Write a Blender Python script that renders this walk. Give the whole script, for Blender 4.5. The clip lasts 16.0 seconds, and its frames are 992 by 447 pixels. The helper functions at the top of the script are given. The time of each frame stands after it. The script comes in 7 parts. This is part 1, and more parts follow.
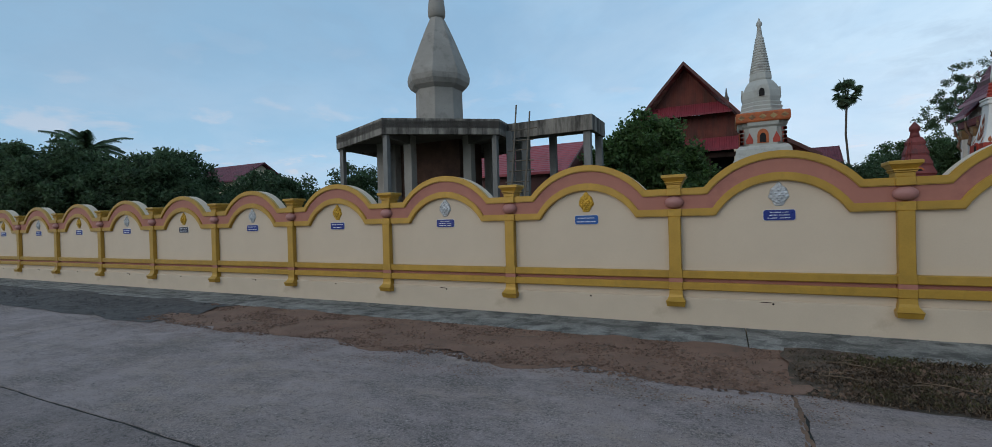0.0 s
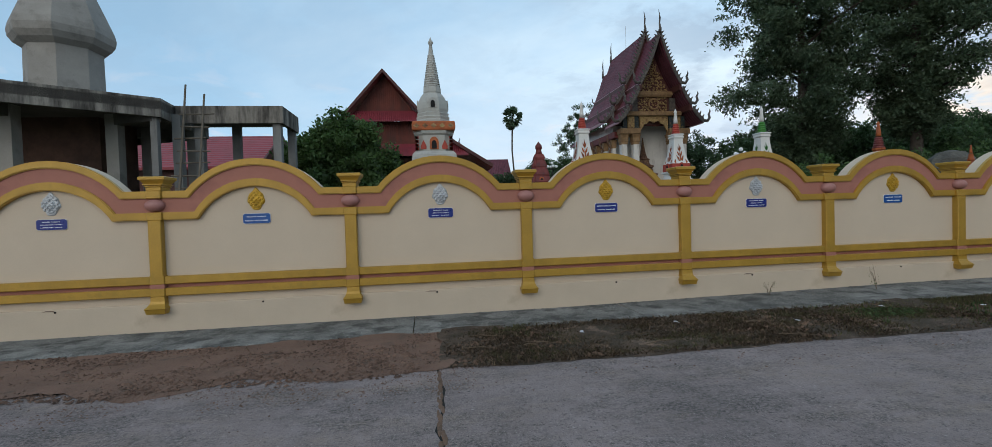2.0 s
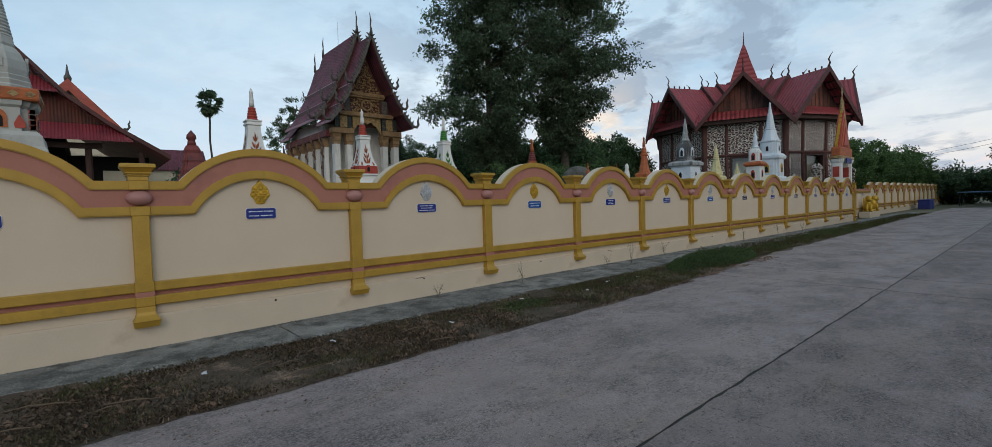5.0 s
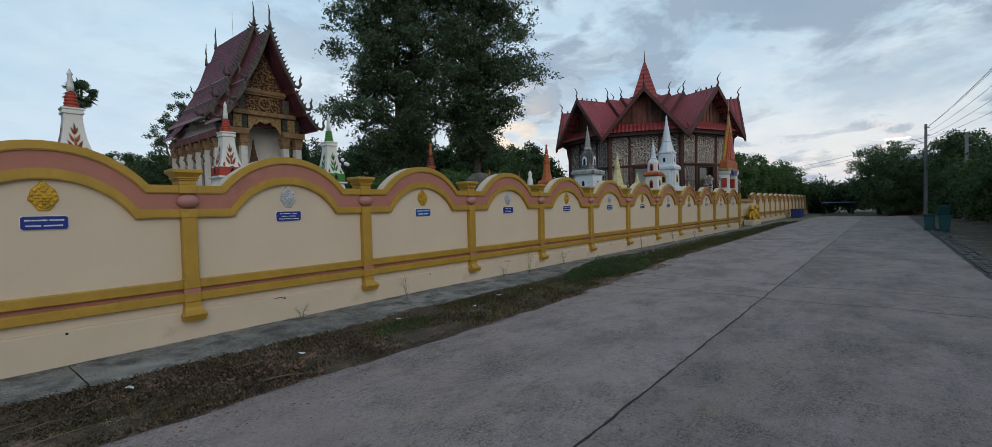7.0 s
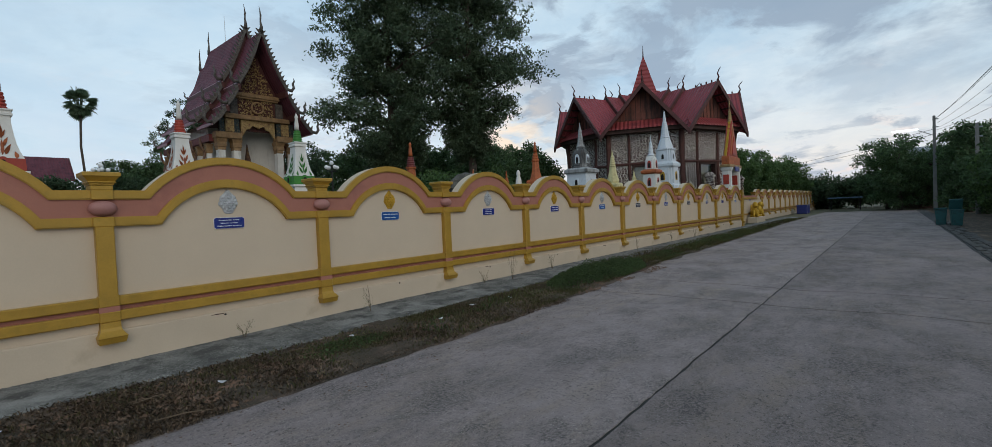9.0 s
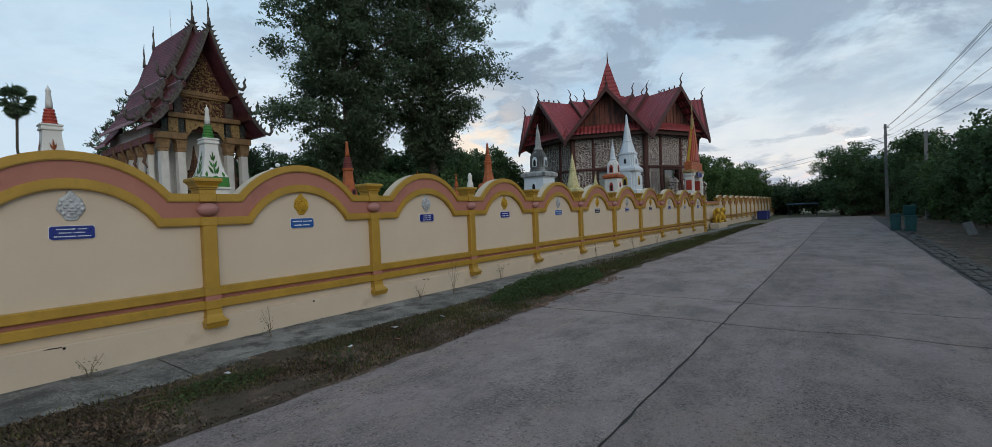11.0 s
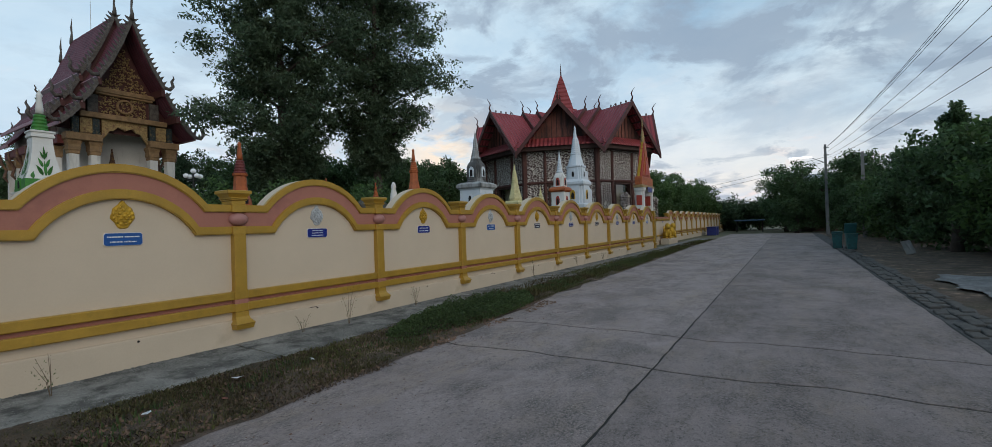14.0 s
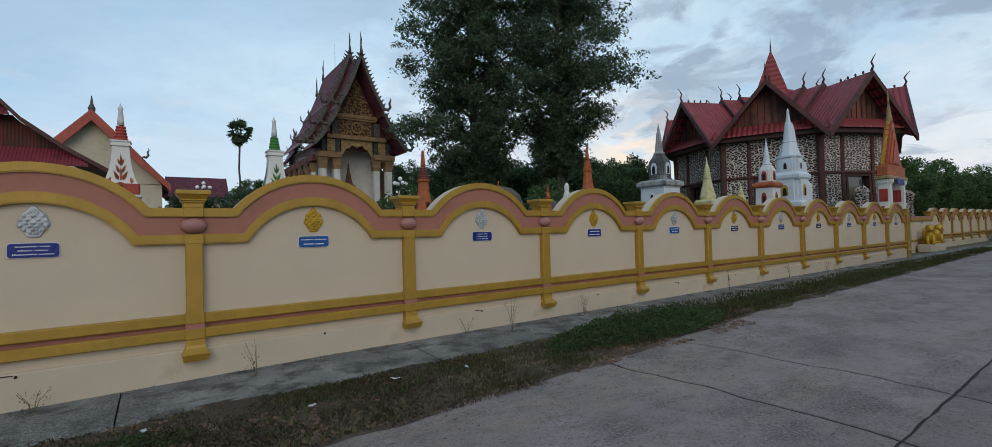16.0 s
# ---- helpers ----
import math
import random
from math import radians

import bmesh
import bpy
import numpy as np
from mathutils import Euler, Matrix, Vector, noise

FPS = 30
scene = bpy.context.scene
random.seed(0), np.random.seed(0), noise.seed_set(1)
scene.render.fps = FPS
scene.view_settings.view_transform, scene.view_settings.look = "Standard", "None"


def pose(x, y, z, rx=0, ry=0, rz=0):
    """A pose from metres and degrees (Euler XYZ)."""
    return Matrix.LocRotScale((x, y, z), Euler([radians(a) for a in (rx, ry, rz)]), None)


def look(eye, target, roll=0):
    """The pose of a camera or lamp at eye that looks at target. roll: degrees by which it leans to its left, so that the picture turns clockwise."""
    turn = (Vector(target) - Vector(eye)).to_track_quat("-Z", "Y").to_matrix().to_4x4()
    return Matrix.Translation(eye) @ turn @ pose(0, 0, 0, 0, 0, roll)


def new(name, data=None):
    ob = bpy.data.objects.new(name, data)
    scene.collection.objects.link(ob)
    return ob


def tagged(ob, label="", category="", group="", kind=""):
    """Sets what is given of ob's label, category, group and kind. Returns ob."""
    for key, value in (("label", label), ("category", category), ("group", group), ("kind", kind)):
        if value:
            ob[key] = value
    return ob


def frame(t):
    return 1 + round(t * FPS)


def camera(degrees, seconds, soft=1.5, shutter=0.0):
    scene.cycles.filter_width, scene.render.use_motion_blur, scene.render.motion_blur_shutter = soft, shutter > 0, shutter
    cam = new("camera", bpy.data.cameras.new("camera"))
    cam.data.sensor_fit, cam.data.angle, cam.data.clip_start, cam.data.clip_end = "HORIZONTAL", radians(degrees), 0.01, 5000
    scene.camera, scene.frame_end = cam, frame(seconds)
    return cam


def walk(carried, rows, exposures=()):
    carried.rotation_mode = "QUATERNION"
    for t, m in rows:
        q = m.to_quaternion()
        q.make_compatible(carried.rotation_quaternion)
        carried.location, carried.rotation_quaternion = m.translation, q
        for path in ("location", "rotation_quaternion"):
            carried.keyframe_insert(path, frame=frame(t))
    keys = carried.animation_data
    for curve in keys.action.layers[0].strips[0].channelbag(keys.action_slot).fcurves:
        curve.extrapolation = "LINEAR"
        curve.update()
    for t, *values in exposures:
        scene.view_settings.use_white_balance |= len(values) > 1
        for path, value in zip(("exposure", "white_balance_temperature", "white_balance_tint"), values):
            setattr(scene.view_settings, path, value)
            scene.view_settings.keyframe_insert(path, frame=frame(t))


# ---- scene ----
cam = camera(92.8, 16.0, soft=0.65)
EXPOSURE = [(0.0, 0.03, 6200.0, 10.0), (1.2, 0.04, 6260.0, 10.0), (2.0, 0.17, 6410.0, 10.0), (2.6, 0.14, 6430.0, 10.0), (3.5, 0.10, 6450.0, 10.0), (4.5, 0.06, 6500.0, 10.0), (7.5, 0.02, 6600.0, 10.0), (13.5, 0.04, 6560.0, 10.0), (15.0, 0.05, 6540.0, 10.0), (16.0, 0.04, 6440.0, 10.0)]
PATH = [
    (0, (-0.182, -0.041, 1.529), (-1.062, 1.755, 1.511), -1.6),
    (0.5, (-0.126, -0.035, 1.477), (-0.755, 1.863, 1.467), -1.8),
    (1, (-0.022, -0.04, 1.433), (-0.448, 1.914, 1.429), -1.7),
    (1.5, (0.139, 0.018, 1.514), (0.006, 2.013, 1.474), -2.1),
    (2, (0.229, 0.089, 1.469), (0.512, 2.068, 1.42), -1.8),
    (2.5, (0.366, 0.252, 1.461), (1.027, 2.139, 1.404), -1.8),
    (3, (0.492, 0.357, 1.479), (1.41, 2.133, 1.413), -2.2),
    (3.5, (0.707, 0.329, 1.517), (1.695, 2.066, 1.438), -2.4),
    (4, (0.939, 0.21, 1.535), (1.953, 1.932, 1.454), -2.3),
    (4.5, (1.066, 0.253, 1.524), (2.244, 1.867, 1.436), -2.1),
    (5, (1.229, 0.363, 1.512), (2.53, 1.879, 1.43), -1.7),
    (7.5, (2.345, 0.48, 1.505), (3.897, 1.74, 1.445), -1.5),
    (8, (2.538, 0.495, 1.492), (4.084, 1.762, 1.432), -1.8),
    (10.5, (3.835, 0.61, 1.492), (5.349, 1.916, 1.453), -2.8),
    (11, (4.109, 0.697, 1.481), (5.715, 1.889, 1.445), -2.4),
    (11.5, (4.314, 0.798, 1.504), (5.932, 1.974, 1.472), -2.3),
    (12, (4.583, 0.737, 1.459), (6.211, 1.898, 1.443), -2.5),
    (12.5, (4.842, 0.707, 1.474), (6.491, 1.839, 1.471), -2.6),
    (13, (5.108, 0.781, 1.47), (6.781, 1.876, 1.472), -2.5),
    (13.5, (5.36, 0.805, 1.471), (7.049, 1.877, 1.48), -2.9),
    (14, (5.633, 0.759, 1.493), (7.333, 1.813, 1.506), -1.8),
    (14.5, (5.887, 0.753, 1.514), (7.586, 1.808, 1.514), -1.4),
    (15, (6.09, 0.88, 1.534), (7.784, 1.944, 1.553), -1.6),
    (15.5, (6.203, 0.968, 1.539), (7.744, 2.243, 1.562), -1.3),
    (16, (6.305, 0.899, 1.539), (7.47, 2.524, 1.576), -1.5),
]
walk(cam, [(t, look(eye, target, roll)) for t, eye, target, roll in PATH], EXPOSURE)

# ---- world and sun ----
SUN_ELEVATION, SUN_TURN = 26.0, 208.0


def make_world():
    world = bpy.data.worlds.new("dusk_sky")
    scene.world = world
    world.use_nodes = True
    nt = world.node_tree
    nt.nodes.clear()
    n, l = nt.nodes.new, nt.links.new

    def m(op, a, b=None):
        q = n("ShaderNodeMath")
        q.operation = op
        for i, v in enumerate((a, b)):
            if v is None:
                continue
            if isinstance(v, (int, float)):
                q.inputs[i].default_value = v
            else:
                l(v, q.inputs[i])
        return q.outputs[0]

    out, bg = n("ShaderNodeOutputWorld"), n("ShaderNodeBackground")
    sky = n("ShaderNodeTexSky")
    sky.sky_type, sky.sun_disc = "NISHITA", False
    sky.sun_elevation, sky.sun_rotation = radians(SUN_ELEVATION), radians(SUN_TURN)
    sky.altitude, sky.air_density, sky.dust_density, sky.ozone_density = 200, 1.0, 1.2, 1.5
    tc, sep = n("ShaderNodeTexCoord"), n("ShaderNodeSeparateXYZ")
    l(tc.outputs["Generated"], sep.inputs[0])
    x, y, z = sep.outputs
    up = m("ADD", m("MAXIMUM", z, 0.0), 0.24)
    flat = n("ShaderNodeCombineXYZ")
    l(m("DIVIDE", x, up), flat.inputs[0])
    l(m("DIVIDE", y, up), flat.inputs[1])

    def cloud(scale, detail, rough, lo, hi, w):
        t, r = n("ShaderNodeTexNoise"), n("ShaderNodeValToRGB")
        t.inputs["Scale"].default_value, t.inputs["Detail"].default_value = scale, detail
        t.inputs["Roughness"].default_value, t.inputs["Distortion"].default_value = rough, 0.35
        mp = n("ShaderNodeMapping")
        mp.inputs["Location"].default_value = w
        l(flat.outputs[0], mp.inputs[0])
        l(mp.outputs[0], t.inputs["Vector"])
        r.color_ramp.elements[0].position, r.color_ramp.elements[1].position = lo, hi
        l(t.outputs["Fac"], r.inputs[0])
        return r.outputs[0]

    def mix(fac, a, b):
        q = n("ShaderNodeMix")
        q.data_type = "RGBA"
        for sock, v in ((q.inputs[0], fac), (q.inputs[6], a), (q.inputs[7], b)):
            if isinstance(v, (int, float, tuple)):
                sock.default_value = v
            else:
                l(v, sock)
        return q.outputs[2]

    # thin high veil, whiter towards the far end of the road, then low grey puffs
    east = m("MULTIPLY", m("ADD", m("MULTIPLY", x, 0.75), 0.62), 0.8)
    veil = m("MINIMUM", m("MAXIMUM", m("MULTIPLY", cloud(0.55, 7, 0.6, 0.36, 0.66, (3, 1, 0)), m("ADD", east, 0.14)), 0.0), 0.9)
    haze = m("POWER", m("SUBTRACT", 1.0, m("MINIMUM", m("MAXIMUM", m("MULTIPLY", z, 2.2), 0.0), 1.0)), 2.5)
    base = sky.outputs[0]
    col = mix(m("ADD", m("MULTIPLY", haze, 0.35), 0.6), base, (4.4, 7.2, 9.6, 1))
    col = mix(veil, col, (7.7, 9.1, 9.9, 1))
    warm = m("MULTIPLY", m("POWER", haze, 1.3), m("MAXIMUM", m("ADD", m("MULTIPLY", x, 0.8), m("MULTIPLY", y, 0.25)), 0.0))
    col = mix(m("MULTIPLY", warm, 0.95), col, (10.8, 8.6, 7.0, 1))
    side = m("MINIMUM", m("MAXIMUM", m("ADD", m("MULTIPLY", x, 1.3), -0.1), 0.12), 0.85)
    high = m("MINIMUM", m("MAXIMUM", m("MULTIPLY", m("SUBTRACT", z, 0.10), 4.5), 0.0), 1.0)
    small = m("MULTIPLY", cloud(3.6, 9, 0.58, 0.515, 0.60, (7.3, 2.2, 0)), cloud(1.2, 3, 0.5, 0.36, 0.54, (1.3, 5.2, 0)))
    broad = m("MULTIPLY", cloud(2.5, 10, 0.60, 0.455, 0.575, (4.1, 6.6, 0)), high)
    puffs = m("MULTIPLY", m("MINIMUM", m("ADD", m("MULTIPLY", small, 0.75), m("MULTIPLY", broad, 0.95)), 0.95), side)
    rose = m("MULTIPLY", m("MULTIPLY", cloud(3.4, 6, 0.55, 0.58, 0.66, (2.1, 8.4, 0)), haze), 0.8)
    bank = m("MULTIPLY", m("MULTIPLY", cloud(1.9, 8, 0.6, 0.40, 0.60, (9.4, 3.7, 0)), haze), 0.8)
    col = mix(bank, col, (6.6, 7.4, 8.6, 1))
    col = mix(rose, col, (9.6, 8.2, 7.8, 1))
    col = mix(puffs, col, (3.1, 4.0, 5.2, 1))
    # low clouds lit by the sun that has just gone down behind the trees
    glow = m("ADD", m("ADD", m("MULTIPLY", x, 0.778), m("MULTIPLY", y, 0.608)), m("MULTIPLY", z, 0.14))
    glow = m("POWER", m("MAXIMUM", glow, 0.0), 260.0)
    col = mix(m("MULTIPLY", glow, cloud(5.0, 6, 0.55, 0.40, 0.56, (3.0, 2.0, 0))), col, (13.5, 9.6, 5.6, 1))
    # the half of the sky towards the sunset is the brighter one
    front = m("ADD", m("MULTIPLY", x, 0.6), m("MULTIPLY", y, 0.8))
    gain = m("MINIMUM", m("MAXIMUM", m("ADD", m("MULTIPLY", front, 0.13), 0.87), 0.3), 1.0)
    scaled = n("ShaderNodeVectorMath")
    scaled.operation = "SCALE"
    l(col, scaled.inputs[0])
    l(gain, scaled.inputs["Scale"])
    col = scaled.outputs[0]
    l(col, bg.inputs["Color"])
    bg.inputs["Strength"].default_value = 0.1
    l(bg.outputs[0], out.inputs[0])


make_world()
sun = new("sun", bpy.data.lights.new("sun", "SUN"))
sun.data.energy, sun.data.angle, sun.data.color = 0.8, radians(50), (1.0, 0.86, 0.70)
_a, _e = radians(SUN_TURN), radians(SUN_ELEVATION)
sun.matrix_world = look((math.sin(_a) * math.cos(_e) * 50, math.cos(_a) * math.cos(_e) * 50, math.sin(_e) * 50), (0, 0, 0))


# ---- materials ----
def material(name, color, rough=0.65, metal=0.0, var=0.18, scale=1.3, fine=38.0, bump=0.25, dist=0.01, tint=None, stain=None, stain_at=(0.52, 0.68), stain_scale=2.0, streak=False, spec=0.4, ribs=0.0, rib_axis="X", rib_depth=0.02, island=0.0, speckle=None):
    """Two scales of variation, fine relief, and stains with a shape of their own."""
    mt = bpy.data.materials.new(name)
    mt.use_nodes = True
    nt = mt.node_tree
    n, l = nt.nodes.new, nt.links.new
    b = nt.nodes["Principled BSDF"]
    b.inputs["Roughness"].default_value, b.inputs["Metallic"].default_value = rough, metal
    b.inputs["Specular IOR Level"].default_value = spec
    tc = n("ShaderNodeTexCoord")

    def noise(sc, detail=4, rg=0.6, stretch=None):
        t = n("ShaderNodeTexNoise")
        t.inputs["Scale"].default_value, t.inputs["Detail"].default_value, t.inputs["Roughness"].default_value = sc, detail, rg
        src = tc.outputs["Object"]
        if stretch:
            mp = n("ShaderNodeMapping")
            mp.inputs["Scale"].default_value = stretch
            l(src, mp.inputs[0])
            src = mp.outputs[0]
        l(src, t.inputs["Vector"])
        return t.outputs["Fac"]

    def ramp(v, lo, hi, c0=(0, 0, 0, 1), c1=(1, 1, 1, 1)):
        r = n("ShaderNodeValToRGB")
        e = r.color_ramp.elements
        e[0].position, e[1].position, e[0].color, e[1].color = lo, hi, c0, c1
        l(v, r.inputs[0])
        return r.outputs[0]

    def mix(f, a, c):
        q = n("ShaderNodeMix")
        q.data_type = "RGBA"
        for sock, v in ((q.inputs[0], f), (q.inputs[6], a), (q.inputs[7], c)):
            if isinstance(v, (int, float, tuple)):
                sock.default_value = v
            else:
                l(v, sock)
        return q.outputs[2]

    c = tuple(color)
    dark = tuple(v * (1 - var) for v in c) + (1,)
    light = tuple(min(1, v * (1 + var)) for v in c) + (1,)
    col = ramp(noise(scale), 0.3, 0.7, dark, light)
    if tint:
        col = mix(ramp(noise(scale * 0.37, 3), 0.42, 0.66), col, tuple(tint) + (1,))
    grain = noise(fine, 3, 0.7)
    g = n("ShaderNodeMix")
    g.data_type, g.blend_type = "RGBA", "MULTIPLY"
    g.inputs[0].default_value = min(1.0, var * 1.6)
    l(col, g.inputs[6])
    l(ramp(grain, 0.25, 0.7, (0.55, 0.55, 0.55, 1), (1, 1, 1, 1)), g.inputs[7])
    col = g.outputs[2]
    if stain:
        s = noise(stain_scale, 6, 0.65, (1, 1, 0.16) if streak else None)
        col = mix(ramp(s, *stain_at), col, tuple(stain) + (1,))
    if speckle:
        patch = ramp(noise(0.9, 5, 0.7), 0.36, 0.60)
        spots = ramp(noise(48, 6, 0.9), 0.45, 0.54)
        both = n("ShaderNodeMath")
        both.operation = "MULTIPLY"
        l(patch, both.inputs[0])
        l(spots, both.inputs[1])
        col = mix(both.outputs[0], col, tuple(speckle) + (1,))
        pits = ramp(noise(120, 2, 0.6), 0.60, 0.70)
        col = mix(pits, col, tuple(v * 0.6 for v in speckle) + (1,))
        pale = ramp(noise(70, 2, 0.6), 0.66, 0.74)
        col = mix(pale, col, tuple(min(1, v * 1.9) for v in c) + (1,))
    if island:
        geo = n("ShaderNodeNewGeometry")
        h = n("ShaderNodeHueSaturation")
        mr = n("ShaderNodeMapRange")
        mr.inputs["To Min"].default_value, mr.inputs["To Max"].default_value = 1 - island, 1 + island
        l(geo.outputs["Random Per Island"], mr.inputs[0])
        l(mr.outputs[0], h.inputs["Value"])
        l(col, h.inputs["Color"])
        col = h.outputs[0]
    l(col, b.inputs["Base Color"])
    height = grain
    bm_ = n("ShaderNodeBump")
    bm_.inputs["Strength"].default_value, bm_.inputs["Distance"].default_value = bump, dist
    l(height, bm_.inputs["Height"])
    normal = bm_.outputs[0]
    if ribs:
        w = n("ShaderNodeTexWave")
        w.wave_type, w.bands_direction, w.wave_profile = "BANDS", rib_axis, "SIN"
        w.inputs["Scale"].default_value = ribs
        l(tc.outputs["Object"], w.inputs["Vector"])
        rb = n("ShaderNodeBump")
        rb.inputs["Strength"].default_value, rb.inputs["Distance"].default_value = 0.8, rib_depth
        l(w.outputs["Fac"], rb.inputs["Height"])
        l(normal, rb.inputs["Normal"])
        normal = rb.outputs[0]
    l(normal, b.inputs["Normal"])
    rr = n("ShaderNodeMapRange")
    rr.inputs["To Min"].default_value, rr.inputs["To Max"].default_value = max(0.03, rough - 0.1), min(1.0, rough + 0.1)
    l(grain, rr.inputs[0])
    l(rr.outputs[0], b.inputs["Roughness"])
    return mt


def stone_material(name, stone, joint, scale, width):
    mt = material(name, stone, 0.8, var=0.3)
    nt = mt.node_tree
    n, l = nt.nodes.new, nt.links.new
    b = nt.nodes["Principled BSDF"]
    old = b.inputs["Base Color"].links[0].from_socket
    tc, mp, v, r, q = n("ShaderNodeTexCoord"), n("ShaderNodeMapping"), n("ShaderNodeTexVoronoi"), n("ShaderNodeValToRGB"), n("ShaderNodeMix")
    nz, ad = n("ShaderNodeTexNoise"), n("ShaderNodeVectorMath")
    nz.inputs["Scale"].default_value = 3.0
    mp.inputs["Scale"].default_value = (0.78, 0.78, 1.9)
    l(tc.outputs["Object"], mp.inputs[0])
    v.feature, v.inputs["Scale"].default_value, v.inputs["Randomness"].default_value = "DISTANCE_TO_EDGE", scale, 0.75
    ad.operation = "ADD"
    sc = n("ShaderNodeVectorMath")
    sc.operation, sc.inputs["Scale"].default_value = "SCALE", 0.12
    l(nz.outputs["Color"], sc.inputs[0])
    l(mp.outputs[0], ad.inputs[0])
    l(sc.outputs[0], ad.inputs[1])
    l(ad.outputs[0], v.inputs["Vector"])
    e = r.color_ramp.elements
    e[0].position, e[1].position = width, width + 0.05
    l(v.outputs["Distance"], r.inputs[0])
    q.data_type = "RGBA"
    q.inputs[6].default_value = tuple(joint) + (1,)
    l(old, q.inputs[7])
    l(r.outputs[0], q.inputs[0])
    l(q.outputs[2], b.inputs["Base Color"])
    bp = n("ShaderNodeBump")
    bp.inputs["Strength"].default_value, bp.inputs["Distance"].default_value = 0.9, 0.05
    l(r.outputs[0], bp.inputs["Height"])
    l(bp.outputs[0], b.inputs["Normal"])
    return mt


def road_material(name, k):
    """Worn trowelled concrete: pale dusty skin, patches worn to dark coarse aggregate."""
    mt = bpy.data.materials.new(name)
    mt.use_nodes = True
    nt = mt.node_tree
    n, l = nt.nodes.new, nt.links.new
    b = nt.nodes["Principled BSDF"]
    b.inputs["Specular IOR Level"].default_value = 0.3
    tc = n("ShaderNodeTexCoord")

    def noise(sc, detail, rg, stretch=(1, 1, 1), warp=0.0):
        t, mp = n("ShaderNodeTexNoise"), n("ShaderNodeMapping")
        mp.inputs["Scale"].default_value = stretch
        l(tc.outputs["Object"], mp.inputs[0])
        t.inputs["Scale"].default_value, t.inputs["Detail"].default_value = sc, detail
        t.inputs["Roughness"].default_value, t.inputs["Distortion"].default_value = rg, warp
        l(mp.outputs[0], t.inputs["Vector"])
        return t.outputs["Fac"]

    def ramp(v, lo, hi, c0=(0, 0, 0), c1=(1, 1, 1)):
        r = n("ShaderNodeValToRGB")
        e = r.color_ramp.elements
        e[0].position, e[1].position, e[0].color, e[1].color = lo, hi, c0 + (1,), c1 + (1,)
        l(v, r.inputs[0])
        return r.outputs[0]

    def mix(f, a, c, kind="MIX"):
        q = n("ShaderNodeMix")
        q.data_type, q.blend_type = "RGBA", kind
        for sock, v in ((q.inputs[0], f), (q.inputs[6], a), (q.inputs[7], c)):
            if isinstance(v, (int, float)):
                sock.default_value = v
            elif isinstance(v, tuple):
                sock.default_value = v + (1,)
            else:
                l(v, sock)
        return q.outputs[2]

    def times(a, c):
        q = n("ShaderNodeMath")
        q.operation = "MULTIPLY"
        l(a, q.inputs[0])
        l(c, q.inputs[1])
        return q.outputs[0]

    col = ramp(noise(1.1, 12, 0.82), 0.36, 0.64, (0.168, 0.138, 0.130), (0.258, 0.212, 0.199))
    # dusty brown film in long drifts along the lanes
    col = mix(times(ramp(noise(0.7, 11, 0.8, (0.45, 1.6, 1)), 0.47, 0.62), ramp(noise(3.0, 6, 0.7), 0.35, 0.6)), col, (0.235, 0.186, 0.150))
    # coarse dark aggregate where the skin is gone
    worn = ramp(noise(0.8, 12, 0.84, (0.8, 1.2, 1)), 0.46, 0.58)
    stones = ramp(noise(40, 6, 0.85), 0.47, 0.53)
    col = mix(times(worn, stones), col, (0.076, 0.070, 0.065))
    col = mix(ramp(noise(60, 4, 0.7), 0.58, 0.64), col, (0.08, 0.072, 0.066))
    col = mix(ramp(noise(52, 4, 0.7, (1, 1.2, 1)), 0.61, 0.68), col, (0.33, 0.30, 0.27))
    chips = ramp(noise(24, 5, 0.8), 0.56, 0.60)
    col = mix(times(chips, ramp(noise(1.3, 8, 0.8), 0.42, 0.56)), col, (0.07, 0.061, 0.057))
    col = mix(times(ramp(noise(30, 5, 0.8, (1.2, 1, 1)), 0.59, 0.63), ramp(noise(1.7, 8, 0.8), 0.42, 0.58)), col, (0.345, 0.305, 0.28))
    # dark damp spots with sharp outlines, and fine broom marks across the lane
    col = mix(times(ramp(noise(2.4, 6, 0.75), 0.63, 0.68), ramp(noise(14, 4, 0.7), 0.4, 0.55)), col, (0.105, 0.092, 0.083))
    broom = noise(26, 4, 0.7, (5.0, 0.35, 1))
    col = mix(0.5, col, ramp(broom, 0.3, 0.7, (0.7, 0.7, 0.7), (1.1, 1.1, 1.1)), "MULTIPLY")
    col = mix(1.0, col, (k * 1.01, k, k * 1.03), "MULTIPLY")
    l(col, b.inputs["Base Color"])
    rr = n("ShaderNodeMapRange")
    rr.inputs["To Min"].default_value, rr.inputs["To Max"].default_value = 0.72, 0.95
    l(worn, rr.inputs[0])
    l(rr.outputs[0], b.inputs["Roughness"])
    b1, b2 = n("ShaderNodeBump"), n("ShaderNodeBump")
    b1.inputs["Strength"].default_value, b1.inputs["Distance"].default_value = 1.0, 0.012
    b2.inputs["Strength"].default_value, b2.inputs["Distance"].default_value = 0.6, 0.02
    l(noise(38, 6, 0.8), b1.inputs["Height"])
    l(noise(3.5, 6, 0.6), b2.inputs["Height"])
    l(b1.outputs[0], b2.inputs["Normal"])
    l(b2.outputs[0], b.inputs["Normal"])
    return mt


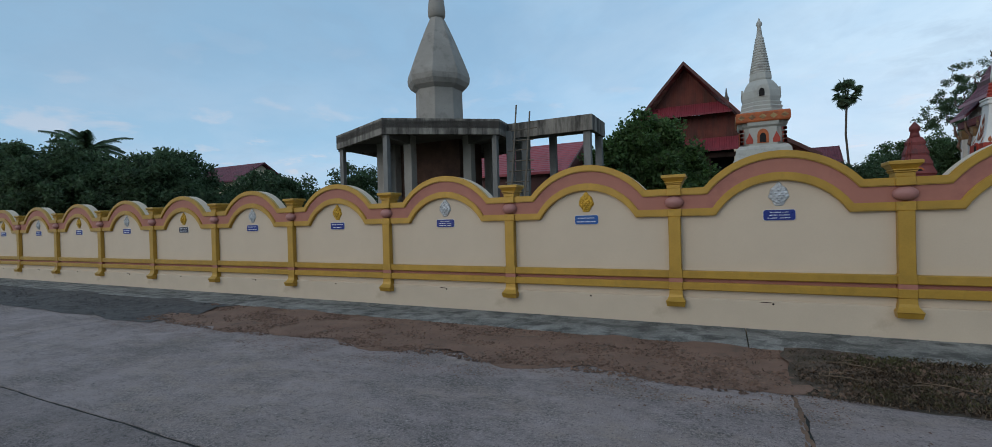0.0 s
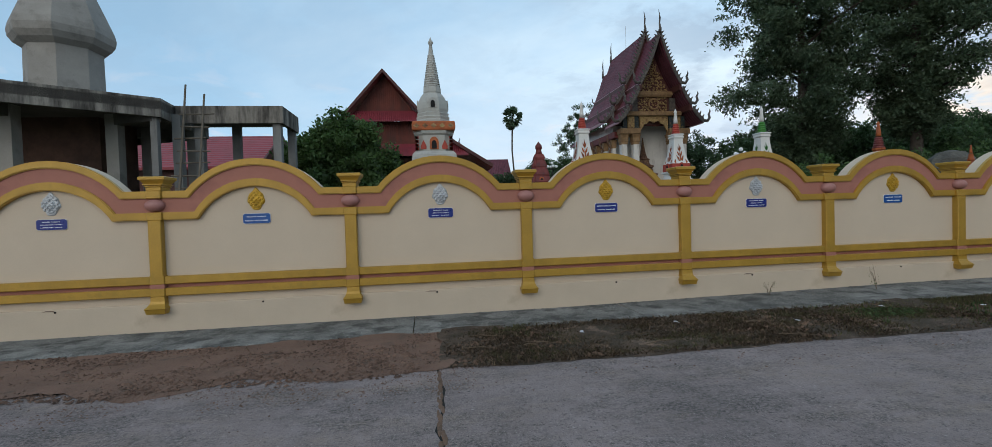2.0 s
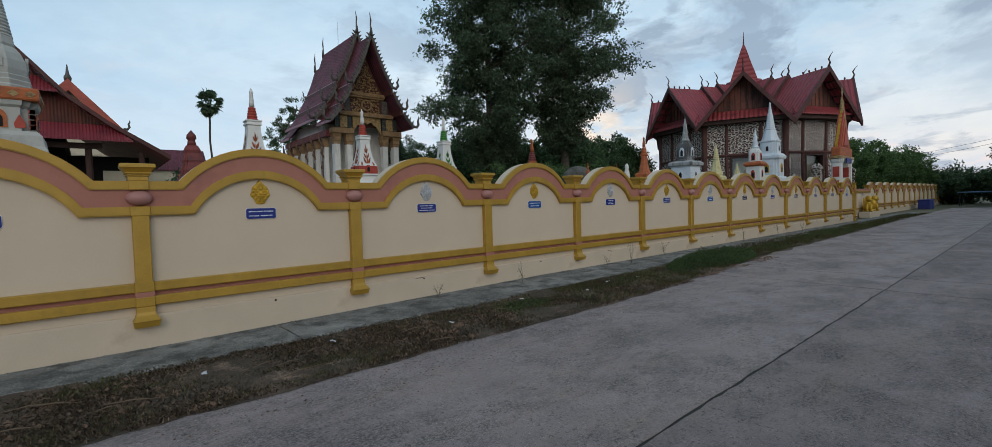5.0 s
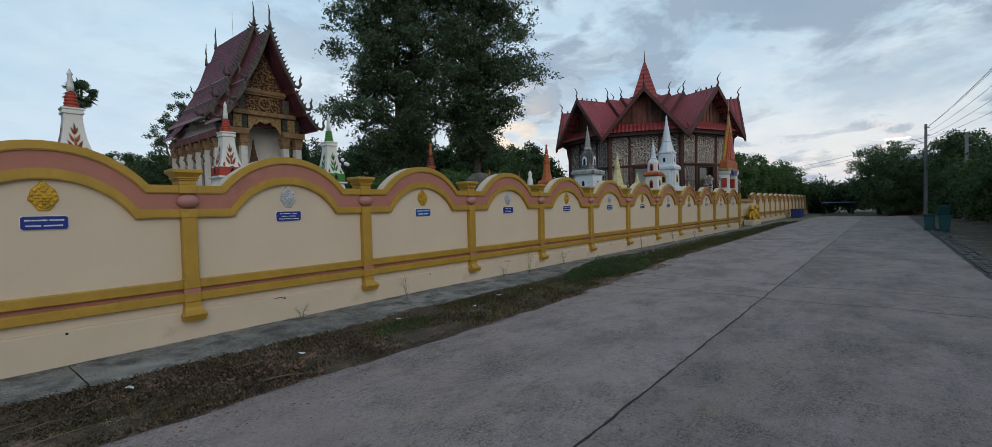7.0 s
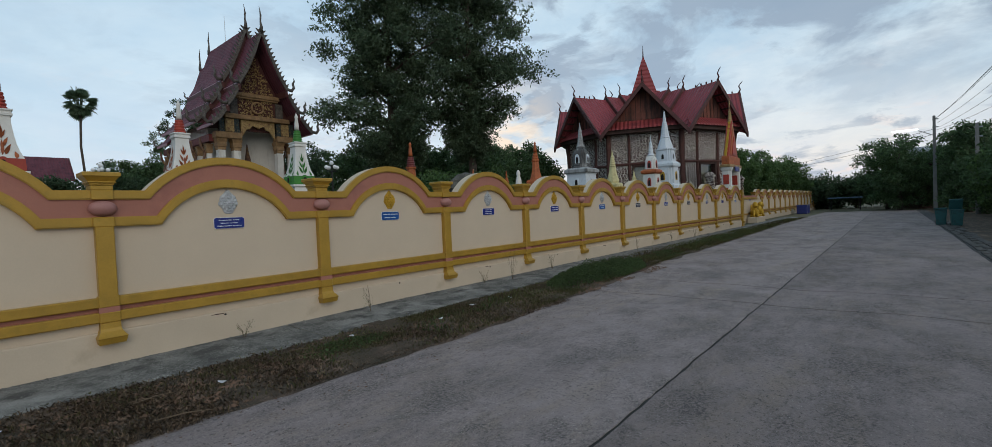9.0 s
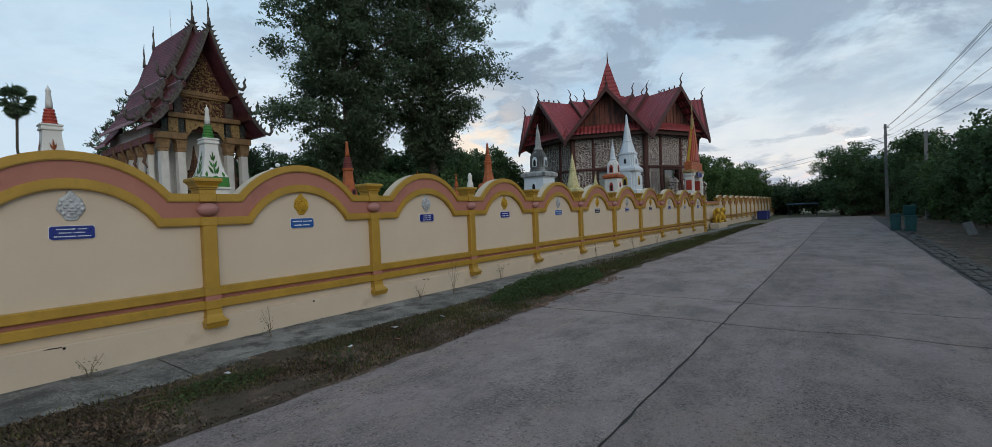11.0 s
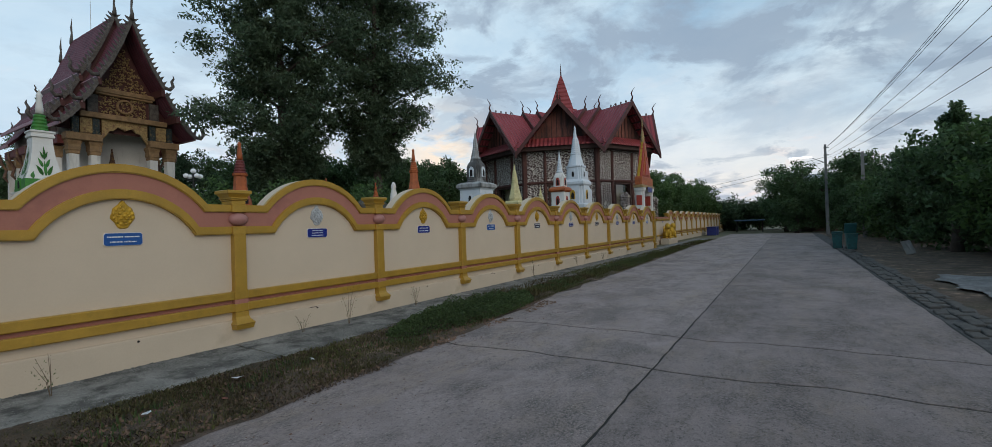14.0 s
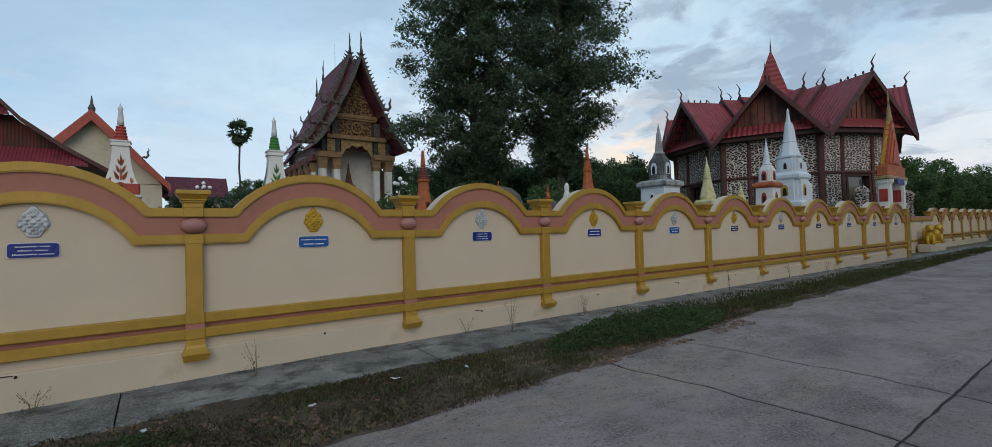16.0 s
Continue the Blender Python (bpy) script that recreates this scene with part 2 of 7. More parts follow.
def let_light_through(mt, amount):
    """Thin leaves pass some of the light that falls on their far side."""
    nt = mt.node_tree
    n, l = nt.nodes.new, nt.links.new
    b = nt.nodes["Principled BSDF"]
    out = nt.nodes["Material Output"]
    tr, q = n("ShaderNodeBsdfTranslucent"), n("ShaderNodeMixShader")
    l(b.inputs["Base Color"].links[0].from_socket, tr.inputs["Color"])
    q.inputs[0].default_value = amount
    l(b.outputs[0], q.inputs[1])
    l(tr.outputs[0], q.inputs[2])
    l(q.outputs[0], out.inputs["Surface"])


M = {}
M["cream"] = material("cream_plaster", (0.57, 0.47, 0.357), 0.75, var=0.06, scale=0.7, fine=60, bump=0.12, stain=(0.54, 0.44, 0.33), stain_at=(0.56, 0.75), stain_scale=1.1, streak=True)
M["cream_low"] = material("cream_plinth_plaster", (0.545, 0.452, 0.345), 0.75, var=0.08, scale=0.9, fine=55, bump=0.15, stain=(0.42, 0.34, 0.25), stain_at=(0.6, 0.78), stain_scale=1.6)
M["gold"] = material("gold_paint", (0.425, 0.25, 0.034), 0.40, 0.2, var=0.16, scale=2.2, fine=45, bump=0.2, stain=(0.30, 0.19, 0.03), stain_at=(0.56, 0.72), stain_scale=5, spec=0.5)
M["pink"] = material("pink_plaster", (0.37, 0.155, 0.115), 0.7, var=0.1, scale=1.2, fine=50, bump=0.15, stain=(0.29, 0.12, 0.095), stain_at=(0.52, 0.7), stain_scale=2.2)
M["ball"] = material("mauve_paint", (0.36, 0.17, 0.15), 0.5, var=0.08, scale=3)
M["old_top"] = material("weathered_wall_top", (0.62, 0.54, 0.42), 0.8, var=0.15, stain=(0.3, 0.27, 0.22), stain_scale=3)
M["silver"] = material("silver_paint", (0.50, 0.52, 0.54), 0.42, 0.35, var=0.25, scale=14, fine=90, bump=0.4)
M["gold_relief"] = material("gold_relief_paint", (0.55, 0.33, 0.03), 0.38, 0.35, var=0.3, scale=14, fine=90, bump=0.4)
M["plaque"] = material("blue_plaque", (0.012, 0.026, 0.20), 0.3, var=0.12, scale=6, bump=0.05)
M["plaque_light"] = material("light_blue_plaque", (0.012, 0.082, 0.30), 0.3, var=0.12, scale=6, bump=0.05)
M["plaque_dark"] = material("dark_plaque", (0.03, 0.028, 0.05), 0.3, var=0.12, scale=6, bump=0.05)
M["letter"] = material("white_lettering", (0.78, 0.8, 0.84), 0.5, var=0.03)
M["road"] = road_material("road_concrete", 1.34)
# same concrete with a lower multiplier, for the lane further from the wall
M["road_darker"] = road_material("darker_road_concrete", 1.09)
M["joint"] = material("joint_filler", (0.026, 0.027, 0.025), 0.95, var=0.3, scale=6)
M["apron"] = material("apron_concrete", (0.27, 0.267, 0.25), 0.9, speckle=(0.07, 0.07, 0.065), var=0.25, scale=2.2, fine=30, bump=0.9, dist=0.012, stain=(0.065, 0.065, 0.062), stain_at=(0.46, 0.62), stain_scale=3.0)
M["earth"] = material("verge_earth", (0.15, 0.093, 0.063), 0.95, var=0.35, scale=2.2, fine=26, bump=0.9, dist=0.02, tint=(0.20, 0.12, 0.08), stain=(0.05, 0.04, 0.028), stain_scale=4)
M["sand"] = material("red_sand", (0.19, 0.112, 0.08), 0.95, var=0.25, scale=2.5, fine=30, bump=0.8, dist=0.015, stain=(0.10, 0.068, 0.05), stain_scale=5)
M["ground"] = material("ground_earth", (0.10, 0.10, 0.055), 0.95, var=0.35, scale=0.25, fine=5, bump=0.6, dist=0.03, stain=(0.14, 0.10, 0.07), stain_scale=0.6)
M["gravel"] = material("dark_gravel", (0.085, 0.08, 0.078), 0.9, var=0.4, scale=6, fine=40, bump=1.0, dist=0.02)
M["pale_gravel"] = material("pale_gravel", (0.22, 0.225, 0.23), 0.9, var=0.35, scale=5, fine=45, bump=1.0, dist=0.02, speckle=(0.08, 0.08, 0.08))
M["block"] = material("paving_block", (0.085, 0.08, 0.074), 0.9, var=0.35, scale=3, fine=40, bump=0.9, dist=0.01, stain=(0.06, 0.056, 0.052), stain_scale=6)
M["litter"] = material("dry_litter", (0.13, 0.088, 0.062), 0.95, var=0.4, scale=5.0, fine=40, bump=1.0, dist=0.02, tint=(0.055, 0.048, 0.028), stain=(0.30, 0.2, 0.145), stain_at=(0.56, 0.65), stain_scale=2.6, speckle=(0.03, 0.024, 0.018))
M["lamp_glass"] = material("white_lamp_housing", (0.86, 0.88, 0.9), 0.3, var=0.02)
_b = M["lamp_glass"].node_tree.nodes["Principled BSDF"]
_b.inputs["Emission Color"].default_value, _b.inputs["Emission Strength"].default_value = (0.9, 0.96, 1.0, 1), 1.2
M["metal_pale"] = material("pale_sheet_metal", (0.5, 0.5, 0.49), 0.5, 0.1, var=0.15, scale=4)
M["clod"] = material("clods", (0.135, 0.08, 0.056), 0.95, var=0.3, island=0.4)
M["dry"] = material("dry_stalks", (0.13, 0.092, 0.06), 0.9, var=0.2, island=0.8)
M["grass"] = material("grass_blades", (0.118, 0.130, 0.048), 0.8, var=0.3, scale=1.1, island=0.5, tint=(0.11, 0.085, 0.045))
M["moss"] = material("moss_mat", (0.082, 0.08, 0.034), 0.9, var=0.3, scale=3, island=0.5, tint=(0.085, 0.066, 0.04))
M["weed"] = material("weed_leaves", (0.078, 0.120, 0.045), 0.75, var=0.2, island=0.45)
M["leaf_dark"] = material("dark_leaves", (0.092, 0.138, 0.078), 0.6, var=0.25, scale=0.5, island=0.5, bump=0.1)
M["leaf"] = material("green_leaves", (0.082, 0.142, 0.060), 0.55, var=0.25, scale=0.5, island=0.5, bump=0.1)
M["leaf_light"] = material("light_green_leaves", (0.088, 0.155, 0.05), 0.55, var=0.25, scale=0.4, island=0.5, bump=0.1)
M["leaf_far"] = material("far_leaves", (0.072, 0.120, 0.060), 0.7, var=0.3, scale=0.15, island=0.5, bump=0.1)
for _k in ("grass", "weed", "leaf_dark", "leaf", "leaf_light", "leaf_far"):
    let_light_through(M[_k], 0.5)
M["bark"] = material("bark", (0.075, 0.06, 0.048), 0.9, var=0.35, scale=3, fine=18, bump=1.0, dist=0.03)
M["roof"] = material("red_sheet_roof", (0.29, 0.05, 0.062), 0.55, var=0.16, scale=0.6, fine=12, bump=0.15, stain=(0.22, 0.042, 0.046), stain_scale=0.9, ribs=1.15, rib_axis="X", rib_depth=0.09)
M["roof_purple"] = material("purple_tile_roof", (0.14, 0.044, 0.060), 0.65, spec=0.2, var=0.2, scale=0.8, fine=16, bump=0.4, stain=(0.07, 0.028, 0.04), stain_scale=1.5, ribs=1.0, rib_axis="Y", rib_depth=0.08)
M["wood_red"] = material("red_stained_timber", (0.125, 0.03, 0.02), 0.75, var=0.3, scale=1.2, fine=22, bump=0.5, stain=(0.055, 0.022, 0.017), stain_at=(0.42, 0.66), stain_scale=1.6, streak=True, ribs=2.2, rib_axis="X", rib_depth=0.02)
M["wood_dark"] = material("dark_timber", (0.06, 0.03, 0.024), 0.75, var=0.3, scale=1.5, fine=20, bump=0.5)
M["trim_dark"] = material("dark_red_trim", (0.085, 0.028, 0.025), 0.6, var=0.25, scale=2)
M["white"] = material("white_paint", (0.66, 0.65, 0.62), 0.6, var=0.08, scale=1.5, stain=(0.42, 0.41, 0.38), stain_at=(0.56, 0.76), stain_scale=2.5, streak=True)
M["white_blue"] = material("pale_blue_white_paint", (0.60, 0.65, 0.70), 0.55, var=0.08, scale=2, stain=(0.33, 0.36, 0.38), stain_at=(0.58, 0.78), stain_scale=4)
M["grey_old"] = material("weathered_grey_plaster", (0.36, 0.37, 0.37), 0.85, var=0.2, scale=3, fine=30, bump=0.5, stain=(0.09, 0.09, 0.09), stain_at=(0.48, 0.66), stain_scale=3.2, streak=True)
M["black_mould"] = material("mould_blackened_plaster", (0.10, 0.10, 0.10), 0.85, var=0.3, scale=4, fine=30, bump=0.5, stain=(0.34, 0.35, 0.35), stain_at=(0.56, 0.68), stain_scale=4, streak=True)
M["stone_pale"] = material("pale_grey_plaster", (0.42, 0.42, 0.39), 0.8, var=0.12, scale=3, fine=40, bump=0.3, stain=(0.24, 0.24, 0.23), stain_at=(0.52, 0.72), stain_scale=3)
M["concrete"] = material("raw_concrete", (0.30, 0.285, 0.26), 0.85, var=0.14, scale=0.9, fine=22, bump=0.4, stain=(0.19, 0.18, 0.165), stain_scale=1.3)
M["concrete_stained"] = material("black_streaked_concrete", (0.27, 0.25, 0.22), 0.9, var=0.2, scale=1.5, fine=22, bump=0.4, stain=(0.045, 0.04, 0.035), stain_at=(0.40, 0.60), stain_scale=2.6, streak=True)
M["concrete_dark"] = material("dark_concrete", (0.13, 0.12, 0.11), 0.9, var=0.25, scale=1)
M["red"] = material("red_paint", (0.36, 0.045, 0.025), 0.5, var=0.2, scale=6)
M["orange"] = material("orange_paint", (0.40, 0.105, 0.03), 0.6, var=0.25, scale=5, stain=(0.22, 0.06, 0.025), stain_scale=7)
M["maroon"] = material("maroon_paint", (0.17, 0.035, 0.032), 0.6, var=0.3, scale=6, stain=(0.08, 0.03, 0.03), stain_scale=9)
M["green"] = material("green_paint", (0.045, 0.20, 0.03), 0.5, var=0.2, scale=6)
M["yellow"] = material("yellow_cream_paint", (0.58, 0.52, 0.27), 0.6, var=0.15, scale=4, stain=(0.38, 0.33, 0.16), stain_scale=6)
M["gilt"] = material("old_gilt", (0.38, 0.26, 0.11), 0.55, 0.1, var=0.35, scale=7, fine=20, bump=1.0, dist=0.04, stain=(0.16, 0.075, 0.04), stain_at=(0.50, 0.64), stain_scale=5)
M["gilt_dull"] = material("dull_gilt_moulding", (0.29, 0.18, 0.09), 0.6, 0.1, var=0.3, scale=3, fine=16, bump=0.5)
M["naga"] = material("grey_green_mosaic", (0.105, 0.092, 0.082), 0.6, 0.0, var=0.5, scale=6, fine=30, bump=0.6)
M["mosaic_dark"] = material("dark_glass_mosaic", (0.035, 0.05, 0.055), 0.35, var=0.5, scale=9, fine=40, bump=0.4, stain=(0.16, 0.12, 0.06), stain_at=(0.55, 0.62), stain_scale=8)
M["shrine_wood"] = material("brown_carved_wood", (0.16, 0.085, 0.055), 0.6, var=0.4, scale=6, fine=24, bump=0.9, dist=0.03, stain=(0.27, 0.17, 0.07), stain_at=(0.55, 0.66), stain_scale=6)
M["post_brown"] = material("red_brown_tree_post", (0.10, 0.042, 0.034), 0.8, var=0.35, scale=2.5, fine=18, bump=0.8, dist=0.02)
# near-black colour that stands in for the shade inside openings and hollows
M["hollow_shade"] = material("painted_interior_shade", (0.012, 0.011, 0.011), 0.9, var=0.2)
M["stonewall"] = stone_material("dark_stone_white_mortar_wall", (0.058, 0.026, 0.022), (0.74, 0.69, 0.63), 5.9, 0.075)
M["lichen"] = material("rockery_stone", (0.11, 0.105, 0.09), 0.9, var=0.4, scale=3, fine=15, bump=1.0, dist=0.05)
M["bin"] = material("teal_plastic", (0.03, 0.115, 0.11), 0.5, var=0.12, scale=3, stain=(0.03, 0.06, 0.06), stain_scale=5)
M["blue_plastic"] = material("blue_plastic", (0.02, 0.03, 0.16), 0.5, var=0.12, scale=3)
M["metal"] = material("galvanised_metal", (0.33, 0.34, 0.35), 0.45, 0.8, var=0.12, scale=5)
M["lamp_white"] = material("lamp_globe", (0.8, 0.82, 0.84), 0.3, var=0.03)
M["black"] = material("black_rubber", (0.02, 0.02, 0.02), 0.6, var=0.2)
M["tarp"] = material("pale_tarpaulin", (0.11, 0.19, 0.30), 0.5, var=0.1)
M["bamboo"] = material("grey_bamboo", (0.13, 0.11, 0.085), 0.8, var=0.25, scale=4)
M["cream_hall"] = material("cream_hall_wall", (0.56, 0.50, 0.38), 0.8, var=0.1, scale=0.6, stain=(0.42, 0.37, 0.28), stain_scale=1.2)
M["redpaint_gable"] = material("salmon_gable_board", (0.40, 0.085, 0.055), 0.6, var=0.2, scale=1.5, stain=(0.25, 0.07, 0.06), stain_scale=2)


def glass_material():
    mt = bpy.data.materials.new("window_glass")
    mt.use_nodes = True
    b = mt.node_tree.nodes["Principled BSDF"]
    b.inputs["Base Color"].default_value = (0.9, 0.93, 0.92, 1)
    b.inputs["Roughness"].default_value, b.inputs["Transmission Weight"].default_value = 0.02, 1.0
    return mt


M["glass"] = glass_material()


# ---- mesh tools ----
def part(name, bm, mt, parent=None, label="", smooth=False):
    me = bpy.data.meshes.new(name)
    bm.to_mesh(me)
    bm.free()
    for mm in (mt if isinstance(mt, (list, tuple)) else [mt]):
        me.materials.append(mm)
    if smooth:
        me.polygons.foreach_set("use_smooth", [True] * len(me.polygons))
    ob = new(name, me)
    ob.parent = parent
    if label:
        ob["label"] = label
    return ob


def thing(name, m, label, category, group="", kind=""):
    ob = new(name)
    ob.matrix_basis = m
    return tagged(ob, label, category, group, kind)


def share(name, me, parent, m):
    """Another object on a mesh that is already built."""
    ob = new(name, me)
    ob.parent = parent
    ob.matrix_basis = m
    return ob


def box(bm, x0, x1, y0, y1, z0, z1, bevel=0.0, m=None):
    vs = [bm.verts.new((x, y, z)) for x in (x0, x1) for y in (y0, y1) for z in (z0, z1)]
    fs = [bm.faces.new([vs[i] for i in q]) for q in ((0, 1, 3, 2), (4, 6, 7, 5), (0, 4, 5, 1), (2, 3, 7, 6), (0, 2, 6, 4), (1, 5, 7, 3))]
    if bevel:
        es = {e for f in fs for e in f.edges}
        r = bmesh.ops.bevel(bm, geom=list(es), offset=bevel, segments=1, affect="EDGES")
        vs = list({v for f in r["faces"] for v in f.verts} | {v for v in vs if v.is_valid})
    if m is not None:
        bmesh.ops.transform(bm, matrix=m, verts=[v for v in vs if v.is_valid])
    return bm


def cube(x0, x1, y0, y1, z0, z1, bevel=0.0):
    return box(bmesh.new(), x0, x1, y0, y1, z0, z1, bevel)


def prism(bm, pts, a, b, axis="y"):
    """A closed outline, pushed from a to b along an axis. Outline in (x, z) for y, (y, z) for x, (x, y) for z."""
    def at(p, t):
        return {"y": (p[0], t, p[1]), "x": (t, p[0], p[1]), "z": (p[0], p[1], t)}[axis]
    lo, hi = [bm.verts.new(at(p, a)) for p in pts], [bm.verts.new(at(p, b)) for p in pts]
    n = len(pts)
    bm.faces.new(lo)
    bm.faces.new(hi[::-1])
    for i in range(n):
        bm.faces.new((lo[i], hi[i], hi[(i + 1) % n], lo[(i + 1) % n]))
    bmesh.ops.recalc_face_normals(bm, faces=bm.faces[:])
    return bm


def strip(bm, low, high, a, b):
    """A band between two lines of the same number of points in (x, z), pushed from y = a to y = b."""
    n = len(low)
    grid = [[bm.verts.new((p[0], t, p[1])) for p in line] for line, t in ((low, a), (high, a), (high, b), (low, b))]
    for i in range(n - 1):
        for k in range(4):
            p, q = grid[k], grid[(k + 1) % 4]
            bm.faces.new((p[i], p[i + 1], q[i + 1], q[i]))
    for i in (0, n - 1):
        bm.faces.new([g[i] for g in grid])
    bmesh.ops.recalc_face_normals(bm, faces=bm.faces[:])
    return bm


def section(kind, n=16):
    if kind == "square":
        return [(-1, -1), (1, -1), (1, 1), (-1, 1)]
    if kind == "indent":
        return [(-1, -0.62), (-0.82, -0.62), (-0.82, -0.82), (-0.62, -0.82), (-0.62, -1), (0.62, -1), (0.62, -0.82), (0.82, -0.82), (0.82, -0.62), (1, -0.62), (1, 0.62), (0.82, 0.62), (0.82, 0.82), (0.62, 0.82), (0.62, 1), (-0.62, 1), (-0.62, 0.82), (-0.82, 0.82), (-0.82, 0.62), (-1, 0.62)]
    k = 8 if kind == "oct" else n
    return [(math.cos(2 * math.pi * (i + 0.5) / k), math.sin(2 * math.pi * (i + 0.5) / k)) for i in range(k)]


def turned(bm, kind, prof, at=(0, 0), n=16):
    """A body raised on a section, from (half width, z) pairs."""
    sec = section(kind, n)
    rings = [[bm.verts.new((at[0] + r * x, at[1] + r * y, z)) for x, y in sec] for r, z in prof]
    k = len(sec)
    for a, b in zip(rings, rings[1:]):
        for i in range(k):
            bm.faces.new((a[i], a[(i + 1) % k], b[(i + 1) % k], b[i]))
    bm.faces.new(rings[0][::-1])
    bm.faces.new(rings[-1])
    return bm


def tube(bm, pts, radii, n=8):
    pts = [Vector(p) for p in pts]
    rings = []
    for i, p in enumerate(pts):
        d = (pts[min(i + 1, len(pts) - 1)] - pts[max(i - 1, 0)]).normalized()
        a = d.orthogonal().normalized()
        b = d.cross(a)
        if rings:
            ref = rings[-1][1]
            a = (ref - ref.dot(d) * d).normalized()
            b = d.cross(a)
        rings.append(([bm.verts.new(p + radii[i] * (math.cos(t) * a + math.sin(t) * b)) for t in [2 * math.pi * k / n for k in range(n)]], a))
    for (r, _), (s, _) in zip(rings, rings[1:]):
        for k in range(n):
            bm.faces.new((r[k], r[(k + 1) % n], s[(k + 1) % n], s[k]))
    bm.faces.new(rings[0][0][::-1])
    bm.faces.new(rings[-1][0])
    return bm


def ellipsoid(bm, c, r, nu=12, nv=8):
    prof = []
    for j in range(1, nv):
        t = math.pi * j / nv
        prof.append((math.sin(t), -math.cos(t)))
    rings = [[bm.verts.new((c[0] + r[0] * s * math.cos(2 * math.pi * i / nu), c[1] + r[1] * s * math.sin(2 * math.pi * i / nu), c[2] + r[2] * z)) for i in range(nu)] for s, z in prof]
    lo, hi = bm.verts.new((c[0], c[1], c[2] - r[2])), bm.verts.new((c[0], c[1], c[2] + r[2]))
    for a, b in zip(rings, rings[1:]):
        for i in range(nu):
            bm.faces.new((a[i], a[(i + 1) % nu], b[(i + 1) % nu], b[i]))
    for i in range(nu):
        bm.faces.new((lo, rings[0][(i + 1) % nu], rings[0][i]))
        bm.faces.new((hi, rings[-1][i], rings[-1][(i + 1) % nu]))
    return bm


def leaf_mesh(name, pos, size, rng, aspect=0.5, upright=0.0):
    """Many small four-cornered leaves at the given places."""
    n = len(pos)
    d = rng.normal(size=(n, 3))
    d[:, 2] = d[:, 2] * (1 - upright) + upright * np.abs(d[:, 2]) * 2.5
    d /= np.linalg.norm(d, axis=1)[:, None]
    e = np.cross(d, rng.normal(size=(n, 3)))
    e /= np.linalg.norm(e, axis=1)[:, None] + 1e-9
    s = (size * rng.uniform(0.6, 1.35, n))[:, None]
    fold = np.cross(d, e) * s * 0.12
    v = np.stack([pos - d * s * 0.5, pos + e * s * aspect * 0.5 + fold, pos + d * s * 0.5, pos - e * s * aspect * 0.5 + fold], 1).reshape(-1, 3)
    me = bpy.data.meshes.new(name)
    me.vertices.add(4 * n)
    me.vertices.foreach_set("co", v.ravel())
    me.loops.add(4 * n)
    me.loops.foreach_set("vertex_index", np.arange(4 * n))
    me.polygons.add(n)
    me.polygons.foreach_set("loop_start", np.arange(0, 4 * n, 4))
    me.update(calc_edges=True)
    return me


def clump_points(rng, centres, radius, count):
    """Leaf places round clump centres, thicker towards the outside of each clump."""
    c = np.repeat(np.asarray(centres, float), count, 0)
    d = rng.normal(size=c.shape)
    d /= np.linalg.norm(d, axis=1)[:, None]
    r = radius * rng.uniform(0.15, 1.0, len(c)) ** 0.6
    d[:, 2] *= 0.8
    return c + d * r[:, None] * rng.uniform(0.7, 1.3, len(c))[:, None]


def crown_centres(rng, blobs, count):
    """Clump centres on the outer parts of a set of rounded masses (x, y, z, rx, ry, rz)."""
    out = []
    w = np.array([b[3] * b[4] * b[5] for b in blobs]) ** 0.67
    for b, k in zip(blobs, np.maximum(3, (count * w / w.sum()).astype(int))):
        d = rng.normal(size=(k, 3))
        d /= np.linalg.norm(d, axis=1)[:, None]
        r = rng.uniform(0.1, 1.0, k) ** 0.55
        out.append(np.array(b[:3]) + d * r[:, None] * np.array(b[3:]))
    return np.concatenate(out)


def tree(name, x, y, label, blobs, trunk, seed, mt, clumps=120, per=90, clump_r=0.6, leaf=0.16, limbs=9, category="tree", aspect=0.5):
    """trunk: (height, radius, lean x, lean y); blobs relative to the foot."""
    rng = np.random.default_rng(seed)
    t = thing(name, pose(x, y, 0), label, category)
    h, r, lx, ly = trunk
    bm = bmesh.new()
    k = 7
    axis = [(lx * (i / k) ** 1.4 + 0.06 * r * math.sin(i * 2.1 + seed), ly * (i / k) ** 1.4 + 0.05 * math.cos(i * 1.7 + seed) * r, -0.1 + (h + 0.1) * i / k) for i in range(k + 1)]
    tube(bm, axis, [r * (1.25 if i == 0 else 1.0) * (1 - 0.6 * i / k) for i in range(k + 1)], 10)
    part("trunk", bm, M["bark"], t, smooth=True)
    cs = crown_centres(rng, blobs, clumps)
    for q in cs[rng.permutation(len(cs))[:limbs]]:
        s = Vector(axis[rng.integers(3, k + 1)])
        e = Vector(q)
        mid = (s + e) / 2 + Vector((0, 0, 0.12 * (e - s).length))
        bm = bmesh.new()
        tube(bm, [s, mid, e], [r * 0.34, r * 0.2, r * 0.06], 6)
        part("limb", bm, M["bark"], t)
    me = leaf_mesh("crown", clump_points(rng, cs, clump_r, per), leaf, rng, aspect)
    me.materials.append(mt)
    ob = new("crown", me)
    ob.parent = t
    return t


# ---- ground, road, verges ----
STEP, POST0 = 2.485, 1.65


def post_x(k):
    return POST0 + STEP * (k - 1)


